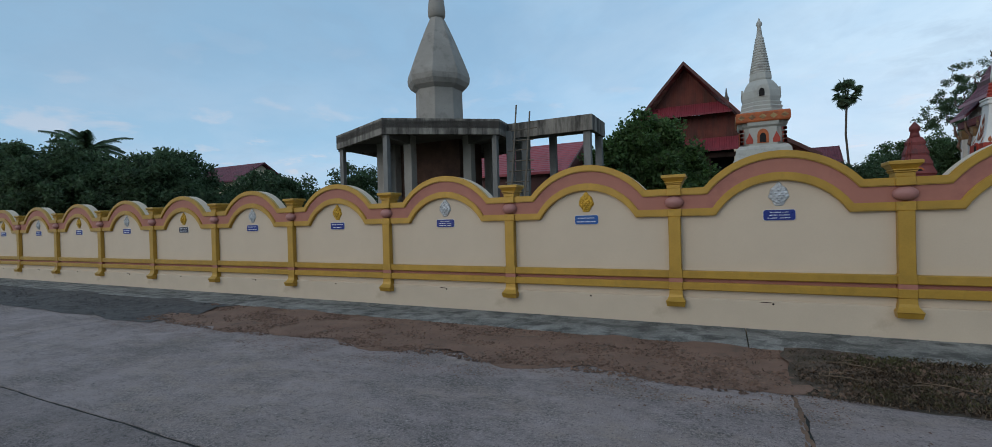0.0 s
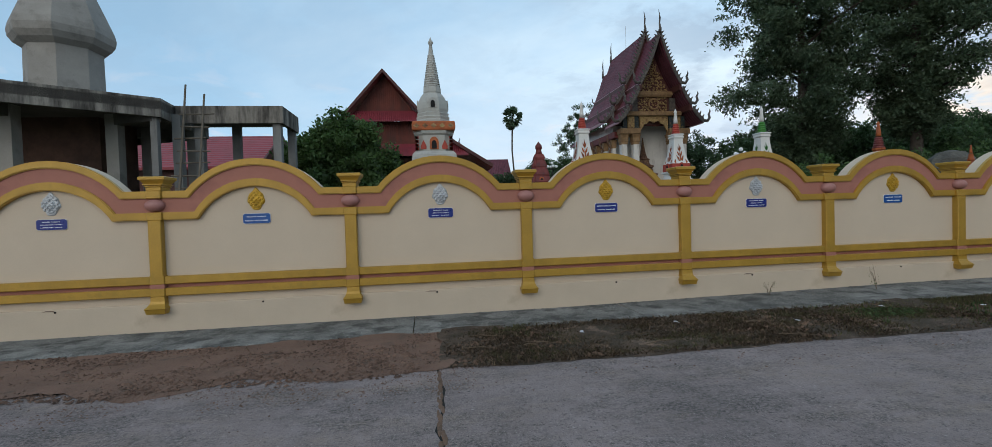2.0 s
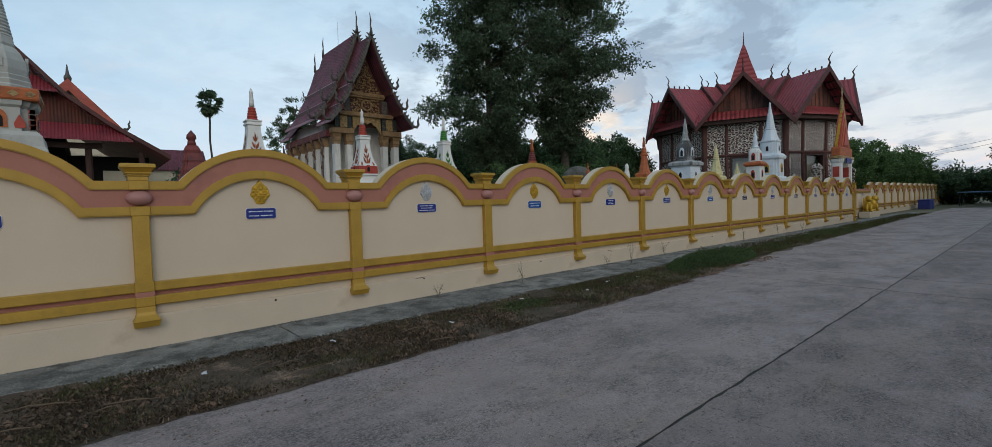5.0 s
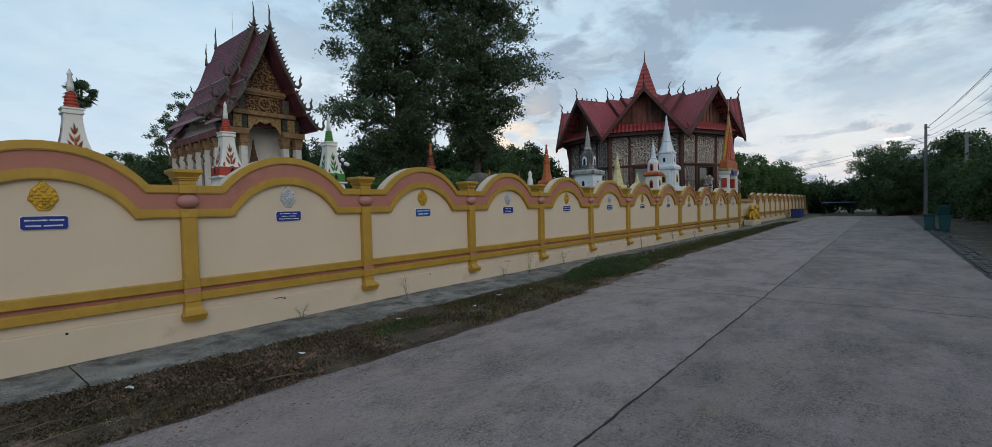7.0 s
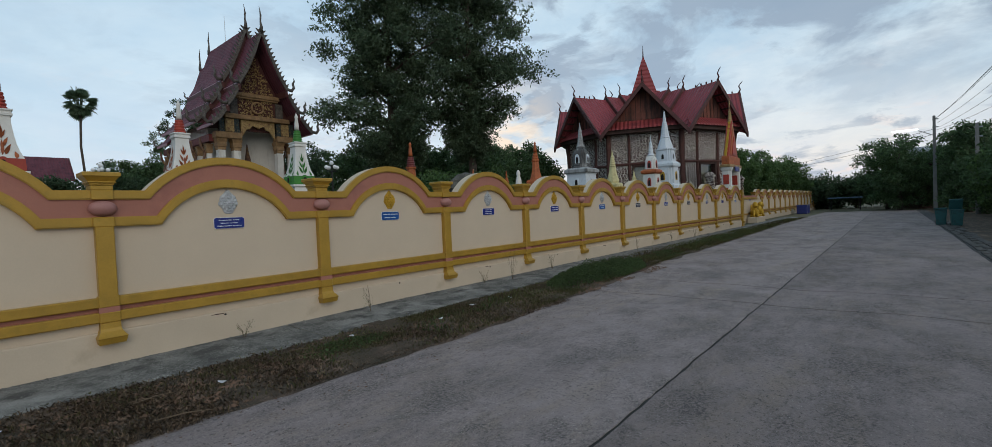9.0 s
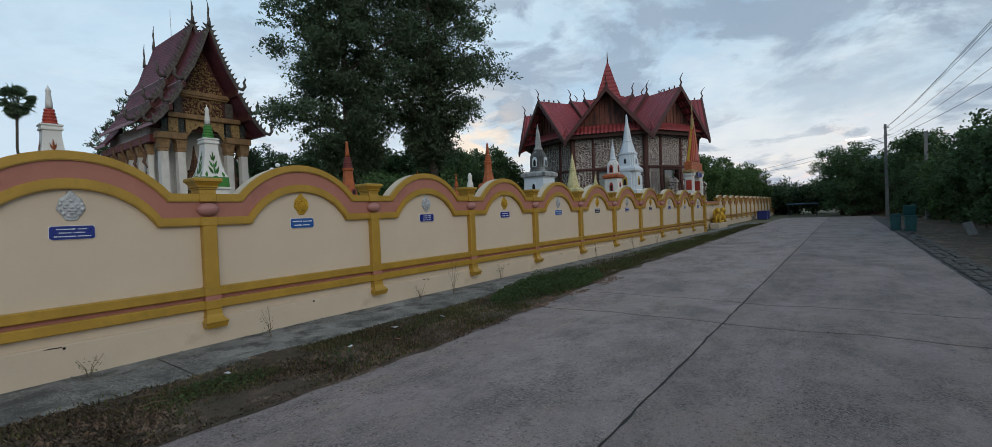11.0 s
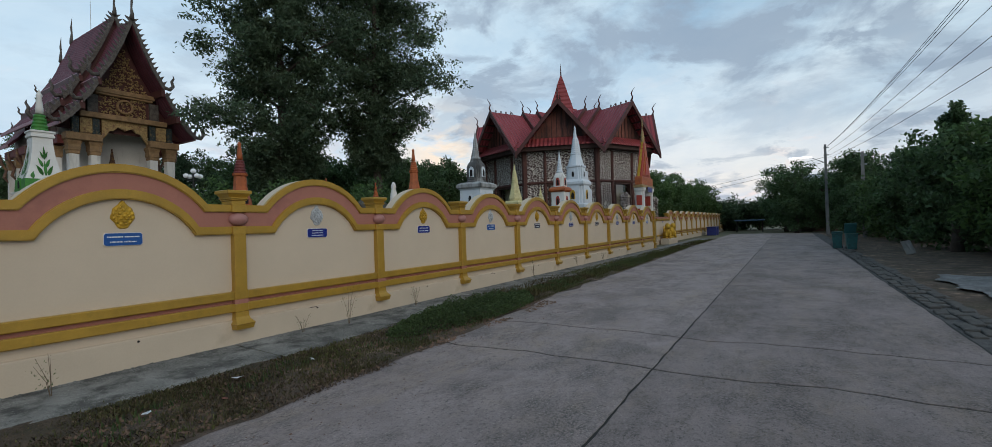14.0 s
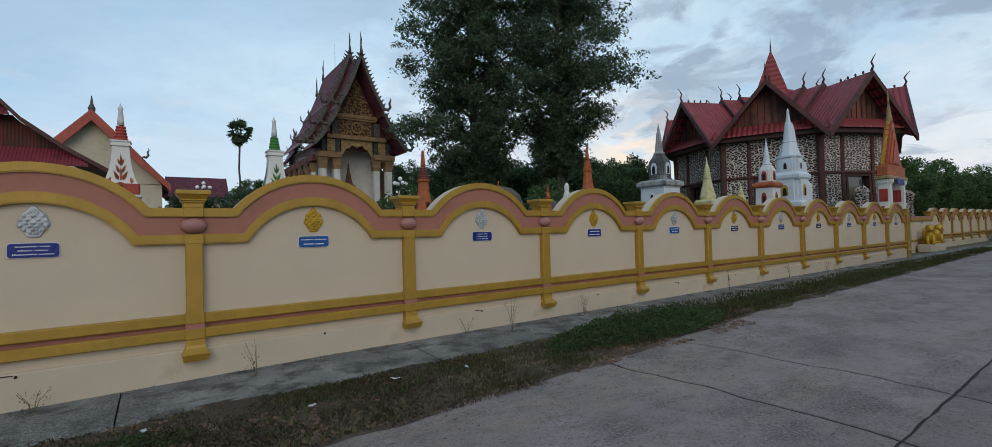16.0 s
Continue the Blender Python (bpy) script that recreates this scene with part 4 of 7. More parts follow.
def plaque(x, y, colour, rows):
    tone = {"plaque": "dark blue", "plaque_light": "bright blue", "plaque_dark": "black-blue"}[colour]
    t = thing("name_plaque", pose(x, y, 1.483), f"{tone} metal plaque with white writing on cream wall", "plaque", "donor plaques along the wall")
    hw, hh = 0.175, 0.066
    part("plate_edge", plaque_mesh(hw + 0.003, hh + 0.003), M["letter"], t, "thin pale plate edge").location = (0, 0.004, 0)
    part("plate", plaque_mesh(hw, hh), M[colour], t)
    for r in range(rows):
        z = hh * (1 - (2 * r + 1.0) / rows) * 0.82
        length = PLAQUE_RNG.uniform(0.55, 0.86) * 2 * hw
        bm = bmesh.new()
        u = -length / 2
        gap = PLAQUE_RNG.uniform(0.35, 0.6)
        while u < length / 2 - 0.006:
            k = PLAQUE_RNG.uniform(0.009, 0.016)
            s = 0.0062 if rows == 3 else 0.0085
            if not gap < (u / length + 0.5) < gap + 0.06:
                box(bm, u, u + k * 0.6, -0.0165, -0.0125, z - s, z + s * PLAQUE_RNG.uniform(0.35, 0.95))
            u += k
        part("writing_line", bm, M["letter"], t, "unreadable white writing")["kind"] = "stuff"


def medals(k0, k1, base, y):
    for k in range(k0, k1):
        x = base(k)
        kind = "silver" if (k - 1) % 2 == 1 else "gold"
        me = share("wall_medallion", MEDAL[kind], None, pose(x + 0.0, y, 1.738))
        tagged(me, f"{kind}-painted relief medallion with leafy edge on the wall", "medallion", f"{kind} medallions along the wall")
        colour = "plaque_light" if k in (-1, 3, 6, 12) else ("plaque_dark" if k in (-5, 7, 9) else "plaque")
        plaque(x, y, colour, 3 if k in (0, 2, -2, 4) else 2)


# the bay between post k and post k + 1
medals(-9, 13, lambda k: post_x(k) + STEP / 2, WALL_Y + 0.058)


# ---- shrines behind the wall ----
def arch_panel(bm, w, h, y0, y1, z0, n=8):
    pts = [(-w, z0), (w, z0), (w, z0 + h * 0.55)]
    pts += [(w * math.cos(math.pi * i / n), z0 + h * 0.55 + h * 0.45 * math.sin(math.pi * i / n)) for i in range(1, n)]
    pts += [(-w, z0 + h * 0.55)]
    return prism(bm, pts, y0, y1)


def shrine(name, x, y, label, pieces, niches=(), turn=0.0, group="ancestor shrines behind the wall"):
    """pieces: (part name, section, profile, material, label); niches: (z, half width, height, offset, frame material)."""
    t = thing(name, pose(x, y, 0, 0, 0, turn), label, "shrine", group)
    for nm, kind, prof, mt, lb in pieces:
        part(nm, turned(bmesh.new(), kind, prof), M[mt], t, lb, smooth=(kind == "round"))
    for z, w, h, off, fr in niches:
        for a in (0, 90, 180, 270):
            f = part("niche_frame", arch_panel(bmesh.new(), w, h, -off - 0.012, -off + 0.02, z), M[fr], t, "painted niche frame")
            f.matrix_basis = pose(0, 0, 0, 0, 0, a)
            # no recess is cut: a thin near-black plate paints the niche's inner shade
            g = part("niche_shade", arch_panel(bmesh.new(), w * 0.55, h * 0.68, -off - 0.016, -off - 0.01, z + h * 0.04), M["hollow_shade"], t, "dark niche opening")
            g.matrix_basis = pose(0, 0, 0, 0, 0, a)
    return t


def rings(z0, z1, r0, r1, n, depth=0.14):
    out = []
    for i in range(n):
        f, g = i / n, (i + 0.62) / n
        a, b = z0 + (z1 - z0) * f, z0 + (z1 - z0) * g
        r = r0 + (r1 - r0) * f
        out += [(r, a), (r * 1.02, (a + b) / 2), (r * 0.98, b), (r * (1 - depth), b + 0.002)]
    return out


def diamonds(t, off, z0, z1, w0, w1, mt, rows, cols, lean):
    """Painted leaf shapes in low relief on the four leaning faces of a shrine body."""
    for a in (0, 90, 180, 270):
        bm = bmesh.new()
        for r in range(rows):
            f = (r + 0.5) / rows
            z, w = z0 + (z1 - z0) * f, w0 + (w1 - w0) * f
            o = off + (lean - off) * f
            k = cols if r % 2 == 0 else cols - 1
            for c in range(k):
                u = w * 0.8 * (2 * (c + 0.5) / k - 1)
                sx, sz = w * 0.55 / cols, (z1 - z0) * 0.42 / rows
                v = [bm.verts.new((u + dx * sx, -o - 0.006, z + dz * sz)) for dx, dz in ((0, -1), (1, -0.1), (0, 1), (-1, -0.1))]
                q = [bm.verts.new((u + dx * sx, -o + 0.02, z + dz * sz)) for dx, dz in ((0, -1), (1, -0.1), (0, 1), (-1, -0.1))]
                bm.faces.new(v)
                for i in range(4):
                    bm.faces.new((v[i], q[i], q[(i + 1) % 4], v[(i + 1) % 4]))
        p = part("painted_leaves", bm, M[mt], t, "painted leaf ornament")
        p.matrix_basis = pose(0, 0, 0, 0, 0, a)


pagoda = shrine("stupa", 0.39, 9.53, "tall pale grey stupa with red and gold cornice band", [
    ("plinth", "square", [(0.50, -0.06), (0.50, 0.5), (0.46, 0.55), (0.46, 2.40), (0.43, 2.46), (0.41, 2.60), (0.36, 2.66)], "stone_pale", ""),
    ("chamber", "indent", [(0.345, 2.655), (0.335, 2.97), (0.37, 3.0), (0.385, 3.06)], "stone_pale", ""),
    ("cornice", "square", [(0.395, 3.06), (0.405, 3.08), (0.405, 3.20), (0.39, 3.225)], "orange", "red cornice band with gold diamonds"),
    ("terrace", "oct", [(0.36, 3.22), (0.36, 3.27), (0.335, 3.29), (0.345, 3.34), (0.32, 3.36), (0.33, 3.41), (0.30, 3.43)], "stone_pale", ""),
    ("bell", "oct", [(0.305, 3.43), (0.315, 3.50), (0.30, 3.62), (0.26, 3.72), (0.21, 3.79), (0.175, 3.82), (0.185, 3.85), (0.175, 3.95)], "stone_pale", ""),
    ("spire", "round", rings(3.95, 4.60, 0.165, 0.06, 14, 0.2) + [(0.05, 4.61), (0.03, 4.78), (0.045, 4.81), (0.05, 4.84), (0.025, 4.88), (0.004, 4.94)], "stone_pale", ""),
], [(2.70, 0.085, 0.24, 0.345, "orange"), (3.50, 0.075, 0.2, 0.29, "stone_pale")])
for a in (0, 90, 180, 270):
    for u in (-0.2, 0.2):
        bm = bmesh.new()
        prism(bm, [(u - 0.05, 2.70), (u + 0.05, 2.70), (u + 0.055, 2.76), (u, 2.88), (u - 0.055, 2.76)], -0.352, -0.33)
        part("flame_ornament", bm, M["red"], pagoda, "red flame ornament").matrix_basis = pose(0, 0, 0, 0, 0, a)
    for u in (-0.32, 0.32):
        bm = bmesh.new()
        for q in range(4):
            box(bm, u - 0.032, u + 0.032, -0.352, -0.3, 2.69 + q * 0.07, 2.735 + q * 0.07)
        part("corner_ornament", bm, M["red"], pagoda, "red banded corner ornament").matrix_basis = pose(0, 0, 0, 0, 0, a)
    bm = bmesh.new()
    for q in range(5):
        u = -0.32 + 0.16 * q
        prism(bm, [(u - 0.06, 3.14), (u, 3.095), (u + 0.06, 3.14), (u, 3.185)], -0.412, -0.40)
    part("gold_diamonds", bm, M["gilt"], pagoda, "gold diamond ornament").matrix_basis = pose(0, 0, 0, 0, 0, a)

prang = shrine("prang", 2.63, 10.05, "small maroon prang tower with carved faces", [
    ("plinth", "square", [(0.30, -0.06), (0.30, 1.6), (0.26, 1.66), (0.27, 1.95)], "maroon", ""),
    ("tower", "indent", [(0.23, 1.95), (0.22, 2.05), (0.235, 2.08), (0.19, 2.2), (0.195, 2.24), (0.15, 2.38), (0.155, 2.42), (0.115, 2.55), (0.12, 2.60), (0.085, 2.68)], "maroon", ""),
    ("finial", "round", [(0.075, 2.68), (0.06, 2.74), (0.055, 2.78), (0.075, 2.80), (0.07, 2.86), (0.035, 2.91), (0.005, 2.95)], "maroon", ""),
], [(2.08, 0.05, 0.1, 0.205, "orange")])


def vines(t, foot, knee, mid, top, mt, s):
    """A painted vine on each face: a stem with paired flame-shaped leaves, on a scalloped band."""
    rail = (foot, knee, mid, top)

    def face_at(zz):
        for (z0, r0), (z1, r1) in zip(rail, rail[1:]):
            if zz <= z1 or (z1, r1) == top:
                return r0 + (r1 - r0) * (zz - z0) / (z1 - z0)

    h = top[0] - foot[0]

    def leaf(k, x, f, w, ln, lean):
        pts = []
        for i in range(9):
            u = i / 8
            pts.append((w * math.sin(math.pi * u ** 0.75), u))
        ring_ = [(q[0] + lean * q[1] ** 2, q[1]) for q in pts] + [(-q[0] * 0.55 + lean * q[1] ** 2, q[1]) for q in pts[7:0:-1]]
        bm = bmesh.new()
        vs = []
        for a, c in ring_:
            zz = foot[0] + h * f + ln * c
            vs.append(bm.verts.new(pose(0, 0, 0, 0, 0, 90 * k) @ Vector((x + a, -(face_at(zz) + 0.004), zz))))
        bm.faces.new(vs)
        bmesh.ops.solidify(bm, geom=bm.faces[:], thickness=0.004)
        part("painted_leaf", bm, M[mt], t, "painted leaf ornament")

    for k in range(4):
        leaf(k, 0, 0.08, 0.022 * s, 0.22 * s, 0.0)
        leaf(k, 0, 0.55, 0.018 * s, 0.2 * s, 0.0)
        for sx in (-1, 1):
            leaf(k, sx * 0.03 * s, 0.10, sx * 0.03 * s, 0.15 * s, sx * 0.06 * s)
            leaf(k, sx * 0.02 * s, 0.34, sx * 0.024 * s, 0.13 * s, sx * 0.045 * s)
            leaf(k, sx * 0.012 * s, 0.60, sx * 0.016 * s, 0.1 * s, sx * 0.03 * s)
            leaf(k, sx * 0.13 * s, 0.0, sx * 0.028 * s, 0.1 * s, -sx * 0.012 * s)


def leaf_shrine(name, x, y, top, accent, label, s=1.0):
    z = lambda v: top + (v - 3.675) * s
    t = shrine(name, x, y, label, [
        ("pedestal", "square", [(0.30 * s, -0.06), (0.30 * s, z(1.85)), (0.26 * s, z(1.9)), (0.26 * s, z(1.97)), (0.29 * s, z(2.0)), (0.29 * s, z(2.05)), (0.22 * s, z(2.08)), (0.20 * s, z(2.20)), (0.25 * s, z(2.22)), (0.25 * s, z(2.25))], "white", ""),
        ("pedestal_band", "square", [(0.272 * s, z(1.78)), (0.31 * s, z(1.8)), (0.31 * s, z(1.84)), (0.275 * s, z(1.865))], accent, "painted pedestal band"),
        ("base", "square", [(0.215 * s, z(2.25)), (0.22 * s, z(2.27)), (0.212 * s, z(2.42))], accent, "painted lower body"),
        ("body", "square", [(0.208 * s, z(2.42)), (0.176 * s, z(2.50)), (0.145 * s, z(2.62)), (0.122 * s, z(2.76)), (0.108 * s, z(2.90)), (0.104 * s, z(3.03))], "white", ""),
        ("collar", "square", [(0.10 * s, z(2.99)), (0.125 * s, z(3.005)), (0.125 * s, z(3.03)), (0.115 * s, z(3.04)), (0.115 * s, z(3.06)), (0.13 * s, z(3.07)), (0.13 * s, z(3.09)), (0.09 * s, z(3.10))], "white", ""),
        ("banded_neck", "round", rings(z(3.10), z(3.34), 0.092 * s, 0.055 * s, 5, 0.3), accent, "painted banded neck"),
        ("finial", "round", [(0.045 * s, z(3.34)), (0.042 * s, z(3.42)), (0.027 * s, z(3.57)), (0.038 * s, z(3.595)), (0.03 * s, z(3.61)), (0.012 * s, z(3.65)), (0.003, z(3.68))], "white", ""),
    ], [(z(2.29), 0.055 * s, 0.15 * s, 0.216 * s, accent)])
    vines(t, (z(2.42), 0.210 * s), (z(2.50), 0.178 * s), (z(2.65), 0.143 * s), (z(2.90), 0.110 * s), accent if accent != "red" else "orange", s)
    return t


leaf_shrine("shrine", 3.64, 10.14, 3.83, "red", "white and red painted shrine with leaf ornament", 1.05)
leaf_shrine("shrine", 5.86, 10.17, 3.68, "red", "white and red painted shrine with orange flames")
leaf_shrine("shrine", 8.06, 10.24, 3.755, "green", "white shrine with green rings and painted vines", 1.08)


def orange_shrine(x, y, top, s, label, dark=True):
    z = lambda v: top - v * s
    return shrine("shrine", x, y, label, [
        ("pedestal", "square", [(0.24 * s, -0.06), (0.24 * s, z(1.36)), (0.21 * s, z(1.3))], "orange", ""),
        ("body", "oct", [(0.215 * s, z(1.3)), (0.19 * s, z(1.2)), (0.15 * s, z(1.05)), (0.125 * s, z(0.9)), (0.112 * s, z(0.7)), (0.135 * s, z(0.68)), (0.14 * s, z(0.64))], "orange", ""),
        ("banded_neck", "round", rings(z(0.64), z(0.36), 0.118 * s, 0.065 * s, 5, 0.3), "maroon" if dark else "orange", "dark ring stack" if dark else ""),
        ("finial", "round", [(0.055 * s, z(0.36)), (0.05 * s, z(0.26)), (0.028 * s, z(0.08)), (0.04 * s, z(0.055)), (0.006, z(0.0))], "orange", ""),
    ], [(z(1.25), 0.05 * s, 0.13 * s, 0.185 * s, "maroon")] if dark else ())


orange_shrine(10.95, 10.01, 3.345, 1.0, "small orange shrine with dark ring stack")
orange_shrine(14.5, 8.6, 3.48, 0.86, "orange-red shrine with ringed spire", False)
orange_shrine(12.2, 9.0, 2.62, 0.5, "very small orange shrine", False)
orange_shrine(13.6, 9.0, 2.62, 0.5, "very small orange shrine", False)
grey = shrine("shrine", 17.7, 8.9, "weathered grey-white shrine with niches and spire", [
    ("body", "square", [(0.42, -0.06), (0.42, 2.10), (0.38, 2.16), (0.365, 2.62), (0.40, 2.66)], "white_blue", ""),
    ("cornice", "square", [(0.40, 2.66), (0.45, 2.70), (0.45, 2.79), (0.41, 2.82), (0.33, 2.86)], "grey_old", "black-stained cornice"),
    ("terrace", "oct", [(0.32, 2.86), (0.32, 2.90), (0.295, 2.92), (0.305, 2.97), (0.28, 3.0)], "black_mould", "black-stained terraces"),
    ("drum", "indent", [(0.255, 3.0), (0.245, 3.36), (0.21, 3.44), (0.155, 3.52), (0.135, 3.58)], "black_mould", "black-stained drum"),
    ("spire", "round", [(0.13, 3.58), (0.15, 3.60), (0.14, 3.64)] + rings(3.64, 4.22, 0.115, 0.05, 10, 0.14) + [(0.04, 4.24), (0.018, 4.37), (0.004, 4.46)], "grey_old", ""),
], [(3.02, 0.085, 0.32, 0.262, "white_blue"), (2.25, 0.09, 0.28, 0.372, "white_blue")])
shrine("shrine", 19.92, 8.8, "slender yellow-cream shrine with ringed spire", [
    ("base", "square", [(0.32, -0.06), (0.32, 1.9), (0.28, 1.95), (0.28, 2.3), (0.24, 2.36)], "yellow", ""),
    ("bell", "oct", [(0.225, 2.36), (0.24, 2.44), (0.20, 2.58), (0.155, 2.75), (0.12, 2.95), (0.115, 3.0), (0.13, 3.02)], "yellow", ""),
    ("spire", "round", rings(3.0, 3.42, 0.12, 0.05, 6, 0.2) + [(0.035, 3.43), (0.02, 3.58), (0.004, 3.66)], "yellow", ""),
])
shrine("shrine", 22.1, 8.9, "small cream shrine with pointed spire", [
    ("base", "square", [(0.26, -0.06), (0.26, 2.1), (0.2, 2.2)], "yellow", ""),
    ("spire", "oct", [(0.19, 2.2), (0.15, 2.4), (0.07, 2.65), (0.05, 2.7), (0.02, 2.9), (0.004, 2.98)], "yellow", ""),
])
shrine("shrine", 23.76, 8.8, "white and red shrine with arched niches", [
    ("body", "square", [(0.34, -0.06), (0.34, 2.1), (0.29, 2.18), (0.275, 2.84)], "white", ""),
    ("cornice", "square", [(0.30, 2.84), (0.36, 2.90), (0.36, 2.97), (0.33, 3.0), (0.27, 3.05)], "orange", "red-orange cornice"),
    ("drum", "indent", [(0.235, 3.05), (0.225, 3.46), (0.19, 3.54), (0.13, 3.64)], "white", ""),
    ("spire", "round", [(0.13, 3.64), (0.15, 3.67), (0.14, 3.71)] + rings(3.72, 4.27, 0.115, 0.05, 9, 0.14) + [(0.04, 4.29), (0.018, 4.48), (0.004, 4.6)], "white_blue", ""),
], [(3.1, 0.085, 0.33, 0.232, "red"), (2.3, 0.085, 0.38, 0.282, "red")])
shrine("shrine", 25.8, 8.9, "tall white shrine with stepped spire and gold emblems", [
    ("plinth", "square", [(0.62, -0.06), (0.62, 1.9), (0.56, 2.0), (0.56, 2.35), (0.5, 2.42)], "white_blue", ""),
    ("body", "indent", [(0.49, 2.42), (0.47, 3.22)], "white_blue", ""),
    ("cornice", "square", [(0.48, 3.22), (0.52, 3.28), (0.52, 3.38), (0.42, 3.5)], "white_blue", ""),
    ("upper_chamber", "indent", [(0.38, 3.5), (0.36, 4.02), (0.40, 4.06), (0.40, 4.12)], "white_blue", ""),
    ("flare", "oct", [(0.38, 4.12), (0.34, 4.25), (0.25, 4.55), (0.22, 4.62), (0.24, 4.66), (0.22, 4.7)], "white_blue", ""),
    ("spire", "oct", rings(4.7, 5.4, 0.2, 0.1, 7, 0.05) + [(0.085, 5.42), (0.04, 5.8), (0.05, 5.84), (0.004, 5.96)], "white_blue", ""),
], [(2.6, 0.12, 0.42, 0.485, "gold_relief"), (3.6, 0.1, 0.34, 0.375, "white_blue")])
shrine("shrine", 28.6, 9.9, "plain white shrine spire behind the tall one", [
    ("body", "square", [(0.5, -0.06), (0.5, 3.2), (0.4, 3.4), (0.36, 4.2)], "white_blue", ""),
    ("spire", "oct", [(0.33, 4.2), (0.2, 4.7), (0.1, 5.5), (0.05, 5.8), (0.004, 5.95)], "white_blue", ""),
])


# ---- the gate with its tall crown ----
def gate():
    t = thing("temple_gate", pose(35.3, 8.3, 0), "ornate red and gold temple gate with tall pointed crown", "gate")
    for sx in (-1, 1):
        p = part("pillar", turned(bmesh.new(), "indent", [(0.33, -0.06), (0.33, 0.5), (0.26, 0.6), (0.24, 3.3), (0.30, 3.4), (0.32, 3.55)], (sx * 1.0, 0)), M["white"], t, "white pillar")
        for z in (0.9, 1.7, 2.5):
            part("pillar_panel", cube(sx * 1.0 - 0.255, sx * 1.0 + 0.255, -0.16, 0.16, z, z + 0.6, 0.01), M["red"], p, "red and gold panel")
    part("lintel", cube(-1.4, 1.4, -0.3, 0.3, 3.55, 3.72, 0.03), M["gilt"], t, "orange lintel")
    part("sign_board", cube(-0.5, 0.5, -0.36, -0.32, 3.3, 3.6, 0.01), M["plaque"], t, "blue name board")
    part("entablature", cube(-1.3, 1.3, -0.22, 0.22, 3.72, 4.22, 0.03), M["orange"], t, "orange carved entablature")
    for k, (w, z0, z1) in enumerate(((1.15, 4.22, 6.6), (0.85, 4.3, 6.1), (0.5, 4.35, 5.5))):
        bm = bmesh.new()
        prism(bm, [(-w, z0), (w, z0), (w * 0.72, z0 + (z1 - z0) * 0.25), (w * 0.45, z0 + (z1 - z0) * 0.55), (0.0, z1), (-w * 0.45, z0 + (z1 - z0) * 0.55), (-w * 0.72, z0 + (z1 - z0) * 0.25)], -0.14 - 0.04 * k, 0.14 + 0.04 * k)
        part("pediment", bm, M["red" if k % 2 == 0 else "orange"], t, "carved pediment layer")
    part("spire", turned(bmesh.new(), "round", [(0.2, 5.9)] + rings(6.1, 7.1, 0.17, 0.07, 9, 0.2) + [(0.055, 7.12), (0.03, 7.7), (0.005, 8.0)]), M["gilt"], t, "gilt ringed spire", smooth=True)
    for sx in (-1, 1):
        for i in range(9):
            f = i / 9
            x, z = sx * 1.15 * (1 - f) ** 1.15, 4.3 + 2.1 * f
            bm = bmesh.new()
            prism(bm, [(x - 0.08, z - 0.05), (x + 0.08, z - 0.05), (x + sx * 0.07, z + 0.26)], -0.06, 0.06)
            part("flame_crest", bm, M["gold_relief"], t, "gilt flame crest")


gate()
fence = thing("stone_fence", pose(0, 0, 0), "low dark stone fence with white mortar and pillars", "fence")
part("stone_panel", cube(37.6, 47, 10.3, 10.55, -0.06, 2.75), M["stonewall"], fence)
for x in (38.4, 41.2, 44.0, 46.8):
    part("pillar", turned(bmesh.new(), "square", [(0.26, -0.06), (0.25, 3.2), (0.3, 3.25), (0.3, 3.35), (0.12, 3.6)], (x, 10.42)), M["stonewall"], fence, "stone pillar")
part_wall = tagged(new("wall_return"), "low cream wall beside the gate with gold mouldings", "wall", kind="structure")
for nm, dims, mt in (("plaster_panel", (37.4, 41.2, 8.12, 8.36, -0.1, 1.55), "cream"), ("cornice_rail", (37.3, 41.26, 8.05, 8.42, 1.55, 1.68), "gold"), ("pink_rail", (37.35, 41.23, 8.09, 8.39, 1.68, 1.8), "pink"), ("lower_rail", (37.35, 41.23, 8.08, 8.12, 0.5, 0.6), "gold")):
    part(nm, cube(*dims, 0.01), M[mt], part_wall)
for nm, dims, mt in (("plaster_panel", (31.38, 31.6, 7.1, 8.4, -0.1, 1.85), "cream"), ("end_pier", (31.32, 31.66, 6.82, 7.12, -0.1, 1.95), "gold"), ("link_panel", (31.6, 33.5, 8.2, 8.4, -0.1, 1.7), "cream")):
    part(nm, cube(*dims, 0.01), M[mt], part_wall)
tagged(part("pedestal", cube(37.9, 40.6, 7.45, 8.02, -0.06, 0.34, 0.03), M["cream"]), "low cream pedestal for the lion statues", "pedestal")


plaque(39.2, 8.115, "plaque", 2)


